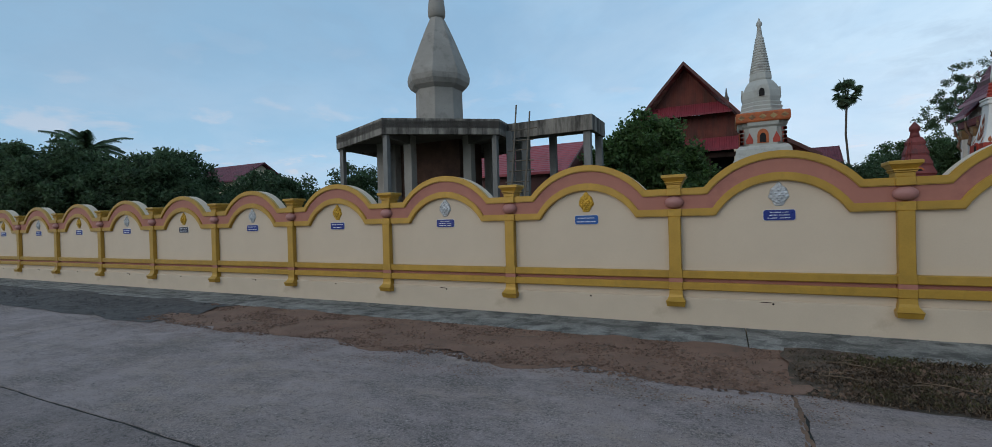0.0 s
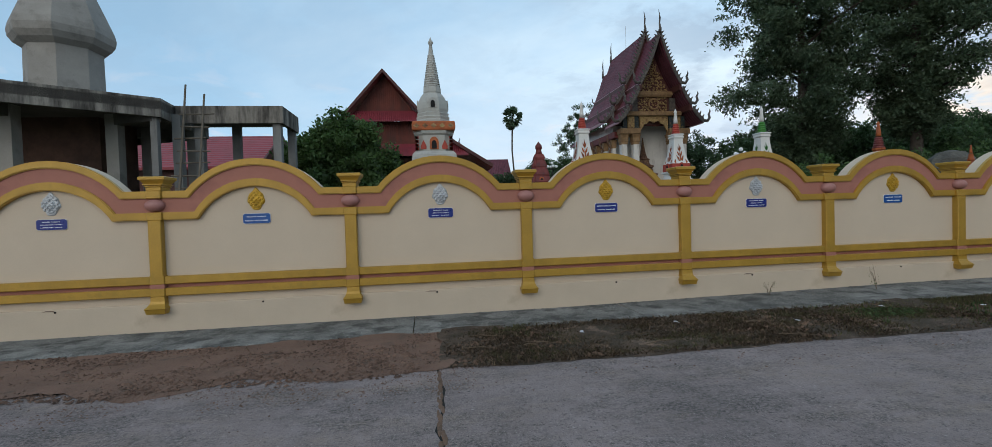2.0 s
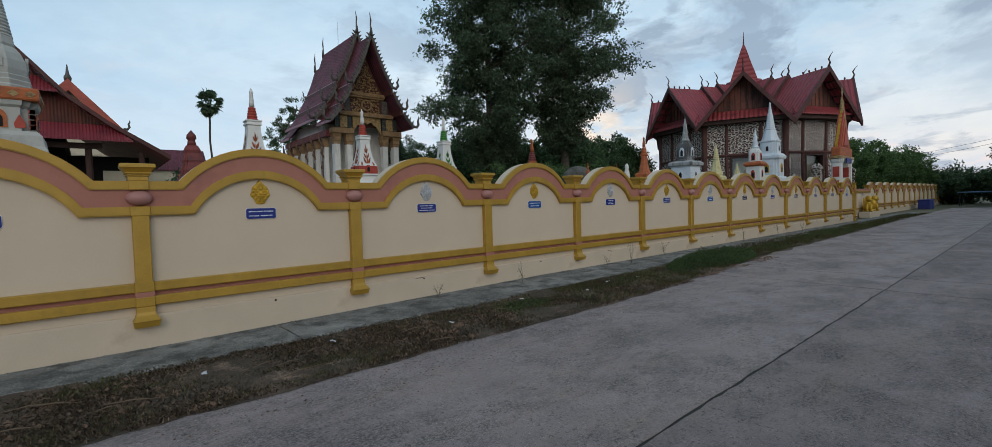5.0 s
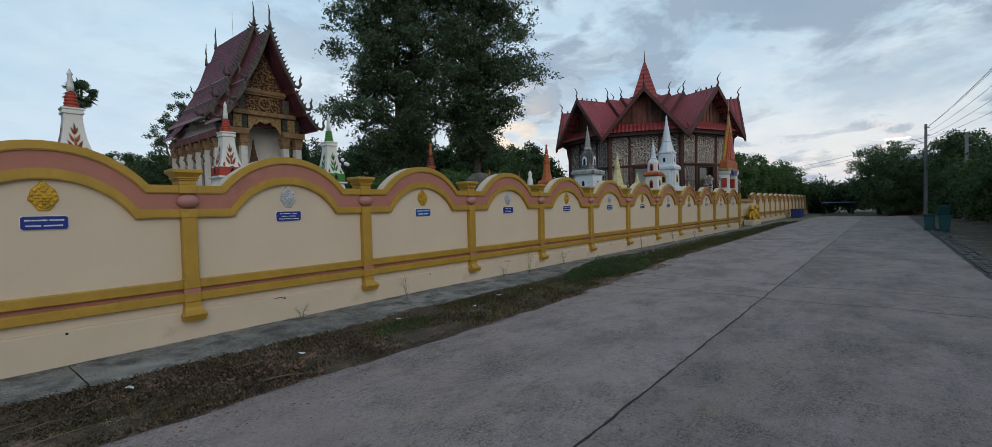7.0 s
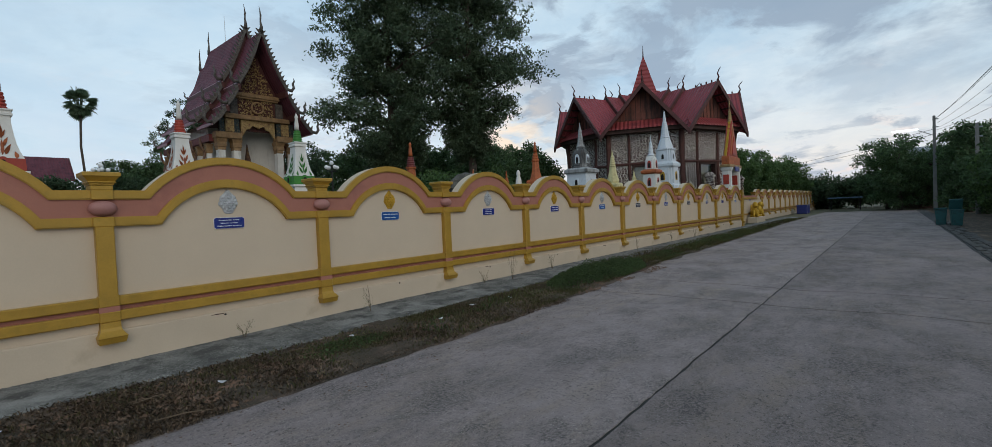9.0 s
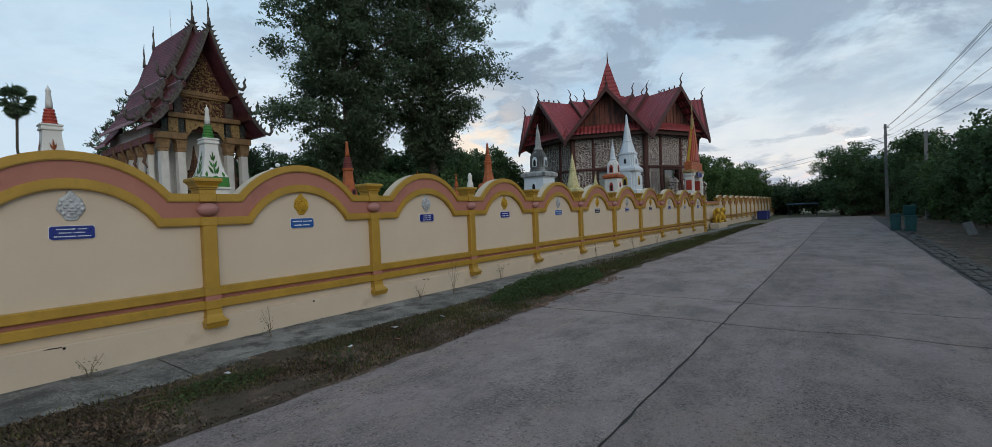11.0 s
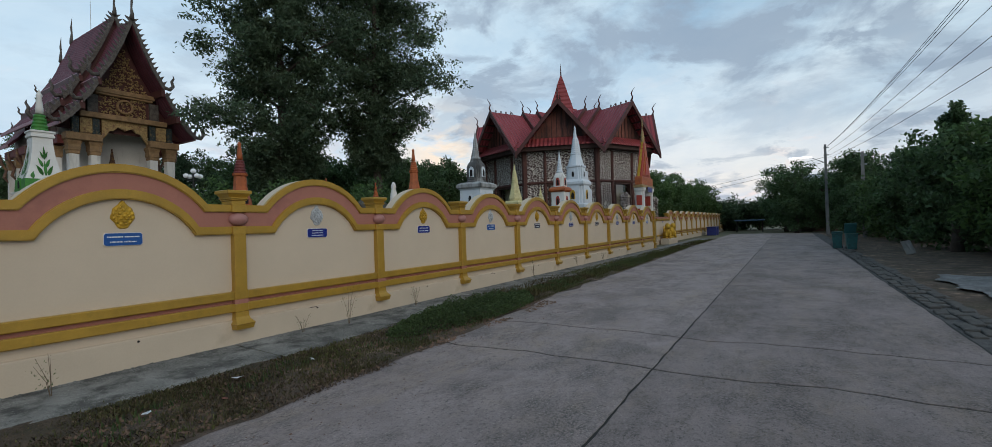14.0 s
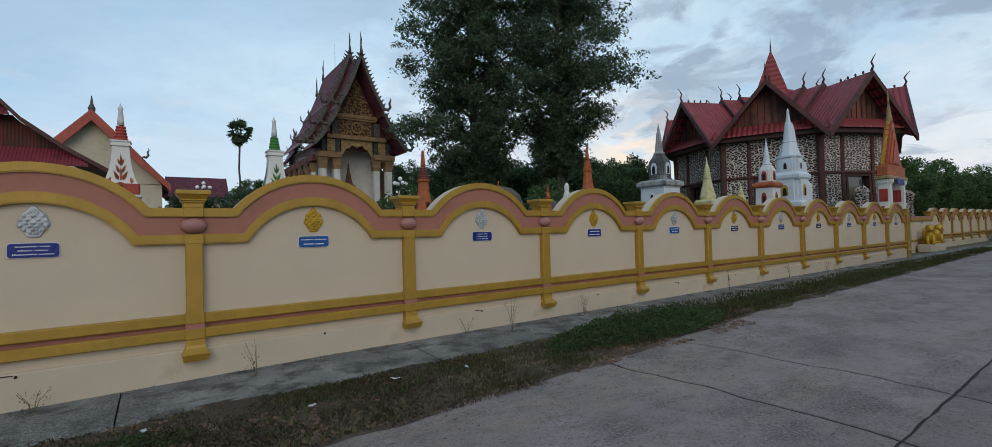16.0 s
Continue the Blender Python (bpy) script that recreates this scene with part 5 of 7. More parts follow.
def lion(x, y, z, s, turn):
    """A seated guardian lion, as one plain moulded body."""
    bm = bmesh.new()
    ellipsoid(bm, (-0.3, 0, 0.32), (0.34, 0.22, 0.30))
    ellipsoid(bm, (0.12, 0, 0.50), (0.24, 0.2, 0.42))
    ellipsoid(bm, (0.26, 0, 0.95), (0.24, 0.22, 0.25))
    ellipsoid(bm, (0.46, 0, 0.88), (0.12, 0.12, 0.1))
    for sy in (-0.13, 0.13):
        tube(bm, [(0.26, sy, 0.55), (0.3, sy, 0.2), (0.32, sy, 0.0)], [0.1, 0.08, 0.09], 8)
        ellipsoid(bm, (0.38, sy, 0.06), (0.13, 0.09, 0.07))
        ellipsoid(bm, (-0.1, sy * 1.6, 0.08), (0.24, 0.09, 0.09))
    tube(bm, [(-0.6, 0, 0.15), (-0.75, 0, 0.45), (-0.6, 0, 0.8), (-0.68, 0, 1.0)], [0.06, 0.06, 0.07, 0.02], 8)
    ob = part("lion_statue", bm, M["gold_relief"], smooth=True)
    ob.matrix_basis = pose(x, y, z, 0, 0, turn) @ Matrix.Scale(s, 4)
    tagged(ob, "gold-painted seated guardian lion statue on low pedestal", "statue", "guardian lions by the gate")


lion(38.5, 7.72, 0.34, 0.85, -150)
lion(39.8, 7.72, 0.34, 0.85, -30)


# ---- the ordination hall ----
def chofa(bm, x, y, z, s, fwd):
    """A tall horn finial, leaning forward along y."""
    tube(bm, [(x, y, z), (x, y + fwd * 0.12 * s, z + 0.35 * s), (x, y + fwd * 0.02 * s, z + 0.8 * s), (x, y + fwd * 0.10 * s, z + 1.2 * s), (x, y + fwd * 0.02 * s, z + 1.6 * s), (x, y - fwd * 0.1 * s, z + 1.95 * s)], [0.17 * s, 0.11 * s, 0.06 * s, 0.07 * s, 0.035 * s, 0.012 * s], 8)


def naga_end(bm, x, y, z, sx, s):
    tube(bm, [(x, y, z), (x + sx * 0.3 * s, y, z - 0.05 * s), (x + sx * 0.5 * s, y, z + 0.2 * s), (x + sx * 0.42 * s, y, z + 0.5 * s), (x + sx * 0.55 * s, y, z + 0.75 * s), (x + sx * 0.5 * s, y, z + 0.95 * s)], [0.12 * s, 0.13 * s, 0.11 * s, 0.09 * s, 0.06 * s, 0.01 * s], 7)


TIERS = [[(0.0, 0.0), (0.55, -1.55), (1.15, -2.95), (1.85, -4.15)], [(1.95, -4.55), (2.3, -5.25), (2.75, -5.85)], [(2.9, -6.25), (3.3, -6.8), (3.85, -7.35)]]


def hall_roof(t, y0, y1, ridge, wide, deep, front):
    for k, tier in enumerate(TIERS):
        for sx in (-1, 1):
            low = [(sx * p[0] * wide, ridge + p[1] * deep) for p in tier]
            bm = bmesh.new()
            n = len(low)
            a = [bm.verts.new((p[0], y0, p[1])) for p in low]
            b = [bm.verts.new((p[0], y1, p[1])) for p in low]
            c = [bm.verts.new((p[0] - sx * 0.06, y0, p[1] - 0.16)) for p in low]
            d = [bm.verts.new((p[0] - sx * 0.06, y1, p[1] - 0.16)) for p in low]
            for i in range(n - 1):
                bm.faces.new((a[i], a[i + 1], b[i + 1], b[i]))
                bm.faces.new((c[i], d[i], d[i + 1], c[i + 1]))
                bm.faces.new((a[i], c[i], c[i + 1], a[i + 1]))
                bm.faces.new((b[i], b[i + 1], d[i + 1], d[i]))
            bm.faces.new((a[-1], c[-1], d[-1], b[-1]))
            bmesh.ops.recalc_face_normals(bm, faces=bm.faces[:])
            part("roof_slope", bm, M["roof_purple"], t, "purple-red tiled roof tier")
            if k < 2:
                u = TIERS[k + 1][0]
                xr = sorted((low[-1][0] - sx * 0.12, sx * u[0] * wide))
                part("tier_riser", cube(xr[0], xr[1], y0 + 0.02, y1 - 0.02, ridge + u[1] * deep - 0.2, low[-1][1] - 0.1), M["trim_dark"], t, "dark red riser between roof tiers")
            # pale eave board
            e = low[-1]
            part("eave_board", cube(min(e[0], e[0] + sx * 0.08), max(e[0], e[0] + sx * 0.08), y0, y1, e[1] - 0.22, e[1] - 0.02), M["roof_pale"], t, "pale pink eave board")
            bn = bmesh.new()
            naga_end(bn, low[-1][0], y1 - 0.06, low[-1][1], sx, 0.55)
            part("naga_finial", bn, M["naga"], t, "upturned serpent finial", smooth=True)
            if not front:
                continue
            # serrated bargeboard
            bb = bmesh.new()
            lo = [(p[0] - sx * 0.02, p[1] - 0.2) for p in low]
            hi = [(p[0] + sx * 0.07, p[1] + 0.10) for p in low]
            strip(bb, lo, hi, y0 - 0.12, y0 + 0.05)
            crest = part("bargeboard", bb, M["naga"], t, "grey-green mosaic bargeboard with leaf-shaped teeth")
            for i in range(n - 1):
                p, q = Vector(hi[i]), Vector(hi[i + 1])
                m = max(2, int((q - p).length / 0.27))
                for j in range(m):
                    u = p.lerp(q, (j + 0.5) / m)
                    dr = (q - p).normalized()
                    nr = Vector((-dr.y, dr.x)) if sx < 0 else Vector((dr.y, -dr.x))
                    nr = nr if nr.y > 0 else -nr
                    w0, w1, tip = u - dr * 0.1, u + dr * 0.1, u + nr * 0.30 - dr * 0.10
                    part("crest_tooth", prism(bmesh.new(), [tuple(w0), tuple(w1), tuple(tip)], y0 - 0.09, y0 + 0.01), M["naga"], crest)
            bn = bmesh.new()
            naga_end(bn, hi[-1][0], y0 - 0.04, hi[-1][1] - 0.1, sx, 1.0)
            part("naga_finial", bn, M["naga"], t, "upturned serpent finial", smooth=True)


def ordination_hall():
    cx, fy = 19.25, 36.6
    t = thing("ordination_hall", pose(cx, fy, 0), "white temple hall with tiered purple roof and gilt gable", "temple hall")
    M["roof_pale"] = material("pale_pink_eave_paint", (0.36, 0.22, 0.25), 0.6, var=0.15, scale=2)
    part("platform", cube(-4.0, 4.0, -1.2, 14.5, -0.06, 1.1, 0.05), M["white"], t, "white stepped platform")
    hall_roof(t, -0.3, 2.6, 15.55, 0.94, 0.965, True)
    hall_roof(t, 2.3, 9.9, 16.5, 1.0, 1.03, True)
    hall_roof(t, 9.7, 12.2, 15.5, 0.94, 0.99, False)
    for y, z, f in ((-0.3, 15.5, -1), (2.3, 16.45, -1), (9.8, 16.3, 1), (12.1, 15.4, 1)):
        bm = bmesh.new()
        chofa(bm, 0, y, z, 1.0, f)
        part("horn_finial", bm, M["naga"], t, "slender horn-shaped roof finial", smooth=True)
    for y, ridge, w, deep in ((2.45, 16.5, 1.0, 1.03), (1.42, 15.55, 0.94, 0.965)):
        side = [(p[0] * w - 0.1, ridge + p[1] * deep - 0.12) for tier in TIERS for p in tier if ridge + p[1] * deep > 8.4]
        bm = bmesh.new()
        prism(bm, [(-p[0], p[1]) for p in side[::-1] if p[0] > 0.02] + [(0.0, ridge - 0.2)] + [p for p in side if p[0] > 0.02], y, y + 0.08)
        part("gable_backing", bm, M["trim_dark"], t, "dark red boarding under the roof tiers")
    # gable with gilt carving
    bm = bmesh.new()
    prism(bm, [(-1.55, 11.15), (1.55, 11.15), (0.95, 12.3), (0.45, 13.4), (0.0, 14.35), (-0.45, 13.4), (-0.95, 12.3)], 0.25, 0.45)
    part("gable_board", bm, M["trim_dark"], t, "dark red gable board")
    rng = random.Random(5)

    def scrolls(name, inside, x0, x1, z0, z1, step, y, label):
        bm = bmesh.new()
        z = z0
        while z < z1:
            x = x0
            while x < x1:
                u, w = x + rng.uniform(-0.05, 0.05), z + rng.uniform(-0.05, 0.05)
                if inside(u, w):
                    a = rng.uniform(0, 6.28)
                    r = step * 0.5
                    tube(bm, [(u + r * (1 - k / 7) * math.cos(a + k), y - 0.01 * k, w + r * (1 - k / 7) * math.sin(a + k)) for k in range(6)], [0.045, 0.052, 0.048, 0.042, 0.035, 0.02], 4)
                x += step
            z += step
        part(name, bm, M["gilt"], t, label)

    scrolls("gable_carving", lambda x, z: abs(x) < (14.05 - z) * 0.45, -1.6, 1.6, 11.25, 14.0, 0.235, 0.2, "gilt scroll carving")
    for nm, a in (("gable_sill", (-1.7, 1.7, -0.05, 0.5, 10.8, 11.12)), ("gable_ledge", (-1.6, 1.6, 0.0, 0.5, 10.66, 10.8)), ("upper_beam", (-2.4, 2.4, -0.1, 0.5, 9.1, 9.45))):
        part(nm, cube(*a, 0.04), M["gilt_dull"], t, "brown-gold moulded beam")
    part("frieze_board", cube(-1.4, 1.4, 0.2, 0.4, 9.45, 10.75), M["trim_dark"], t)
    scrolls("frieze_carving", lambda x, z: abs(abs(math.hypot(x, z - 10.08)) - 0.42) > 0.1, -1.25, 1.3, 9.6, 10.62, 0.235, 0.15, "gilt scroll frieze with centre rosette")
    bm = bmesh.new()
    tube(bm, [(0.42 * math.cos(a), 0.08, 10.08 + 0.42 * math.sin(a)) for a in [2 * math.pi * i / 16 for i in range(17)]], [0.08] * 17, 6)
    part("rosette", bm, M["gilt_dull"], t, "round centre rosette")
    for sx in (-1, 1):
        part("side_panel", cube(min(sx * 1.42, sx * 1.95), max(sx * 1.42, sx * 1.95), 0.1, 0.4, 9.45, 10.6), M["naga"], t, "mosaic side panel")
        part("small_frieze", cube(min(sx * 1.75, sx * 2.35), max(sx * 1.75, sx * 2.35), 0.05, 0.35, 8.12, 9.05), M["gilt"], t, "small carved gilt panel")
        for u in (1.38, 2.4):
            part("mosaic_panel", cube(min(sx * u, sx * (u + 0.34)), max(sx * u, sx * (u + 0.34)), 0.08, 0.34, 8.08, 9.08), M["mosaic_dark"], t, "dark blue-green mosaic panel")
        part("side_beam", cube(min(sx * 1.3, sx * 3.1), max(sx * 1.3, sx * 3.1), -0.15, 0.6, 7.6, 8.05, 0.03), M["gilt_dull"], t, "brown-gold moulded beam")
        for x in (2.65, 1.6):
            c = part("column", turned(bmesh.new(), "square", [(0.30, 1.1), (0.30, 1.4), (0.25, 1.5), (0.235, 7.0)], (sx * x, 0.35)), M["white"], t, "white square column")
            part("capital", turned(bmesh.new(), "square", [(0.24, 6.75), (0.27, 6.8), (0.27, 6.95), (0.31, 7.0), (0.30, 7.3), (0.36, 7.5), (0.36, 7.6)], (sx * x, 0.35)), M["gilt_dull"], c, "gilt capital")
    # hanging fringe over the door
    bm = bmesh.new()
    pts = [(-1.25, 9.1), (-1.25, 7.75)]
    for i in range(1, 12):
        x = -1.25 + 2.5 * i / 12
        pts.append((x, 8.35 + 0.45 * math.cos(x * 1.12) - 0.55 * (abs(x) / 1.4) ** 2 - (0.14 if i % 2 else 0.0) - (0.3 if i == 6 else 0)))
    pts += [(1.25, 7.75), (1.25, 9.1)]
    prism(bm, pts, 0.12, 0.26)
    part("fringe", bm, M["gilt"], t, "gilt hanging fringe over the entrance")
    # porch and body behind
    part("porch_wall", cube(-2.7, 2.7, 3.3, 3.6, 1.1, 10.5), M["white"], t, "white porch wall")
    part("door_case", turned(bmesh.new(), "indent", [(1.0, 1.1), (0.95, 3.3), (1.25, 3.45), (1.3, 3.6), (0.95, 3.75), (0.9, 4.15), (1.05, 4.25), (1.05, 4.4), (0.72, 4.5), (0.66, 4.9), (0.78, 5.0), (0.76, 5.12), (0.48, 5.25), (0.42, 5.6), (0.5, 5.68), (0.3, 5.85), (0.2, 6.3), (0.1, 6.9), (0.03, 7.6)], (0, 3.2)), M["shrine_wood"], t, "brown carved door case with tiered pointed crown")
    part("door_leaf", cube(-0.42, 0.42, 2.2, 2.26, 1.1, 3.1, 0.02), M["maroon"], t, "dark red door leaf")
    part("porch_ceiling", cube(-2.7, 2.7, 1.3, 3.4, 8.9, 9.05), M["trim_dark"], t)
    part("body", cube(-2.75, 2.75, 3.6, 12.0, 1.0, 9.0), M["white"], t, "white hall body")
    # the porch front stands back under the roof's overhang
    for ob in t.children:
        if ob.name.split(".")[0] in ("gable_board", "gable_carving", "gable_sill", "gable_ledge", "upper_beam", "frieze_board", "frieze_carving", "rosette", "side_panel", "small_frieze", "mosaic_panel", "side_beam", "column", "fringe"):
            ob.location.y = 0.9
    for sx in (-1, 1):
        for i in range(6):
            y = 2.4 + 1.85 * i
            c = part("side_column", turned(bmesh.new(), "square", [(0.2, 1.1), (0.17, 1.3), (0.16, 7.0)], (sx * 3.05, y)), M["white"], t, "white side column")
            part("capital", turned(bmesh.new(), "square", [(0.17, 6.6), (0.2, 6.7), (0.21, 7.1), (0.26, 7.3)], (sx * 3.05, y)), M["gilt_dull"], c, "gilt capital")
            bm = bmesh.new()
            tube(bm, [(sx * 3.2, y, 5.7), (sx * 3.42, y, 6.1), (sx * 3.3, y, 6.6), (sx * 3.55, y, 7.1), (sx * 3.6, y, 7.7)], [0.03, 0.1, 0.08, 0.1, 0.05], 6)
            part("eave_bracket", bm, M["shrine_wood"], t, "carved serpent eave bracket")
            if i:
                bm = cube(min(sx * 2.7, sx * 2.9), max(sx * 2.7, sx * 2.9), y - 1.4, y - 0.45, 2.0, 4.9, 0.03)
                x0 = sx * 2.83
                for w, z0, z1 in ((0.62, 4.9, 5.2), (0.45, 5.2, 5.6), (0.28, 5.6, 6.1), (0.1, 6.1, 6.8)):
                    box(bm, x0 - 0.1, x0 + 0.1, y - 0.925 - w, y - 0.925 + w, z0, z1, 0.02)
                part("window_case", bm, M["shrine_wood"], t, "brown carved window case with pointed crown")
    for sx in (-1, 1):
        part("side_fascia", cube(min(sx * 2.75, sx * 3.3), max(sx * 2.75, sx * 3.3), 1.5, 12.0, 7.4, 7.9), M["maroon"], t, "maroon side beam")
    part("lightning_rod", tube(bmesh.new(), [(0, 6.2, 16.4), (0, 6.2, 18.6)], [0.02, 0.012], 6), M["metal"], t, "thin lightning rod")


ordination_hall()


# ---- the eight-gabled hall with stone walls ----
def eight_gable_hall():
    t = thing("stone_hall", pose(40.7, 15.95, 0, 0, 0, 21.2), "octagonal hall with red gabled roofs and dark stone walls", "hall")
    R = 6.4
    corner = [(R * math.cos(radians(22.5 + 45 * k)), R * math.sin(radians(22.5 + 45 * k))) for k in range(8)]
    for k in range(8):
        a, b = Vector(corner[k]), Vector(corner[(k + 1) % 8])
        ap = R * math.cos(radians(22.5))
        m = pose(0, 0, 0, 0, 0, 45 * (k + 1))
        h = (b - a).length / 2
        # wall with a window opening through it; its outer face at x = ap
        w = new("stone_wall")
        w.parent = t
        w.matrix_basis = m
        for y0, y1, z0, z1 in ((-h, -0.75, -0.06, 6.7), (0.75, h, -0.06, 6.7), (-0.75, 0.75, 4.2, 6.7), (-0.75, 0.75, -0.06, 2.0)):
            part("stone_panel", cube(ap - 0.35, ap, y0, y1, z0, z1), M["stonewall"], w)
        part("window_frame", box(box(box(box(bmesh.new(), ap - 0.3, ap + 0.05, -0.85, -0.72, 1.9, 4.3), ap - 0.3, ap + 0.05, 0.72, 0.85, 1.9, 4.3), ap - 0.3, ap + 0.05, -0.72, 0.72, 4.17, 4.3), ap - 0.3, ap + 0.05, -0.72, 0.72, 1.9, 2.03), M["wood_dark"], w, "dark timber window frame")
        g = part("pane", cube(ap - 0.18, ap - 0.172, -0.72, 0.72, 2.03, 4.17), M["glass"], w, "window glass")
        part("curtain", cube(ap - 0.6, ap - 0.57, -0.7, 0.72, 1.9, 4.3), M["cream_hall"], w, "pale curtain behind the window")
        for y in (-h * 0.42, h * 0.42):
            part("wall_post", tube(bmesh.new(), [(ap + 0.02, y, -0.06), (ap + 0.04, y + 0.03, 2.0), (ap + 0.0, y - 0.03, 4.2), (ap + 0.02, y, 6.4)], [0.12, 0.11, 0.12, 0.1], 7), M["post_brown"], w, "rough timber post")
        part("wall_beam", tube(bmesh.new(), [(ap + 0.02, -h, 4.35), (ap + 0.05, 0, 4.38), (ap + 0.02, h, 4.35)], [0.09, 0.1, 0.09], 7), M["post_brown"], w, "rough timber rail")
    for k in range(8):
        x, y = corner[k]
        part("corner_post", tube(bmesh.new(), [(x, y, -0.06), (x * 1.012, y * 1.012, 2.2), (x * 0.995, y * 0.995, 4.4), (x, y, 6.9)], [0.24, 0.19, 0.18, 0.2], 9), M["post_brown"], t, "thick rough tree-trunk corner post")
    # gabled roof arms
    ridge, eave, half, out = 9.75, 6.3, 2.88, 6.9
    ap = R * math.cos(radians(22.5))
    for k in range(8):
        m = pose(0, 0, 0, 0, 0, 45 * k)
        arm = new("roof_arm")
        arm.parent = t
        arm.matrix_basis = m
        for sy in (-1, 1):
            def slope(x0, x1, z_ridge, w, thick, name, mt, lb):
                bm = bmesh.new()
                drop = (ridge - eave) / half
                pts = [(x0, 0, z_ridge), (x1, 0, z_ridge), (x1, sy * w, z_ridge - drop * w), (x0, sy * w * (x0 / x1 if x0 > 0 else 0.05), z_ridge - drop * w * (x0 / x1 if x0 > 0 else 0.05))]
                v = [bm.verts.new(p) for p in pts]
                u = [bm.verts.new((p[0], p[1], p[2] - thick)) for p in pts]
                bm.faces.new(v)
                bm.faces.new(u[::-1])
                for i in range(4):
                    bm.faces.new((v[i], u[i], u[(i + 1) % 4], v[(i + 1) % 4]))
                bmesh.ops.recalc_face_normals(bm, faces=bm.faces[:])
                return part(name, bm, mt, arm, lb)
            slope(0.8, out, ridge, half, 0.08, "roof_slope", M["roof"], "red ribbed metal roofing")
            slope(0.5, 3.9, ridge + 0.26, 1.75, 0.08, "upper_roof_slope", M["roof"], "red ribbed metal roofing")
            slope(0.4, 2.5, ridge + 0.5, 1.1, 0.08, "top_roof_slope", M["roof"], "red ribbed metal roofing")
            # barge boards
            for x, zr, w, nm in ((out, ridge, half, "bargeboard"), (3.9, ridge + 0.26, 1.75, "upper_bargeboard"), (2.5, ridge + 0.5, 1.1, "top_bargeboard")):
                drop = (ridge - eave) / half
                bm = bmesh.new()
                L = [(0, zr - 0.3), (sy * (w + 0.05), zr - 0.3 - drop * w)]
                Hh = [(0, zr + 0.06), (sy * (w + 0.05), zr + 0.06 - drop * w)]
                vs = [[bm.verts.new((x + d, p[0], p[1])) for p in (L[0], L[1], Hh[1], Hh[0])] for d in (0.0, 0.12)]
                bm.faces.new(vs[0])
                bm.faces.new(vs[1][::-1])
                for i in range(4):
                    bm.faces.new((vs[0][i], vs[1][i], vs[1][(i + 1) % 4], vs[0][(i + 1) % 4]))
                bmesh.ops.recalc_face_normals(bm, faces=bm.faces[:])
                part(nm, bm, M["trim_dark"], arm, "dark red-brown barge board")
            for j in range(6):
                f = 0.2 + 0.13 * j
                part("rafter_batten", cube(out - 1.6, out, min(sy * half * f, sy * half * f + sy * 0.08), max(sy * half * f, sy * half * f + sy * 0.08), ridge - (ridge - eave) * f - 0.2, ridge - (ridge - eave) * f - 0.1), M["wood_dark"], arm, "batten under the roof overhang")
        # timber gable, set back under the roof
        bm = bmesh.new()
        prism(bm, [(-1.95, 7.35), (1.95, 7.35), (0, 9.6)], 6.0, 6.1, "x")
        gb = part("gable_wall", bm, M["wood_gable"], arm, "weathered red-brown timber gable boards")
        for i in range(12):
            y = -1.9 + 0.35 * i
            top = 9.55 - abs(y) * 1.154
            if top > 7.5:
                part("cover_strip", cube(6.1, 6.13, y - 0.02, y + 0.02, 7.38, top), M["wood_dark"], gb)
        bm = bmesh.new()
        v = [bm.verts.new(p) for p in ((6.05, -2.05, 7.42), (6.05, 2.05, 7.42), (6.75, 2.6, 6.82), (6.75, -2.6, 6.82))]
        u = [bm.verts.new((p.co.x, p.co.y, p.co.z - 0.08)) for p in v]
        bm.faces.new(v)
        bm.faces.new(u[::-1])
        for i in range(4):
            bm.faces.new((v[i], u[i], u[(i + 1) % 4], v[(i + 1) % 4]))
        bmesh.ops.recalc_face_normals(bm, faces=bm.faces[:])
        part("pent_roof", bm, M["roof_y"], arm, "red ribbed skirt roof below the gable")
        part("eave_beam", cube(5.2, 6.55, -2.55, 2.55, 6.5, 6.76), M["wood_dark"], arm, "dark eave beam")
        for q in range(4):
            part("ridge_knob", ellipsoid(bmesh.new(), (5.1 + 0.45 * q, 0, ridge + 0.08), (0.06, 0.05, 0.1), 8, 6), M["trim_dark"], arm, "small dark ridge knob")
        for x, z in ((out, ridge), (3.9, ridge + 0.26), (2.5, ridge + 0.5)):
            bm = bmesh.new()
            tube(bm, [(x, 0, z), (x + 0.12, 0, z + 0.25), (x + 0.02, 0, z + 0.5), (x + 0.14, 0, z + 0.7), (x + 0.3, 0, z + 0.88)], [0.07, 0.05, 0.045, 0.03, 0.01], 6)
            part("horn_finial", bm, M["trim_dark"], arm, "curved horn finial")
    part("ceiling_deck", turned(bmesh.new(), "oct", [(5.8, 6.3), (5.8, 6.4)]), M["wood_dark"], t)
    part("spire_base", turned(bmesh.new(), "oct", [(1.9, 9.2), (1.3, 10.5)]), M["roof"], t, "red spire base")
    part("spire_roof", turned(bmesh.new(), "square", [(0.95, 10.4), (0.72, 11.2), (0.5, 11.9), (0.28, 12.7), (0.04, 13.45)]), M["roof_z"], t, "steep red tiled spire")
    bm = bmesh.new()
    tube(bm, [(0, 0, 13.4), (0, 0, 13.9), (0.05, 0, 14.4)], [0.06, 0.035, 0.01], 6)
    part("finial", bm, M["trim_dark"], t, "thin spire finial")
    return t


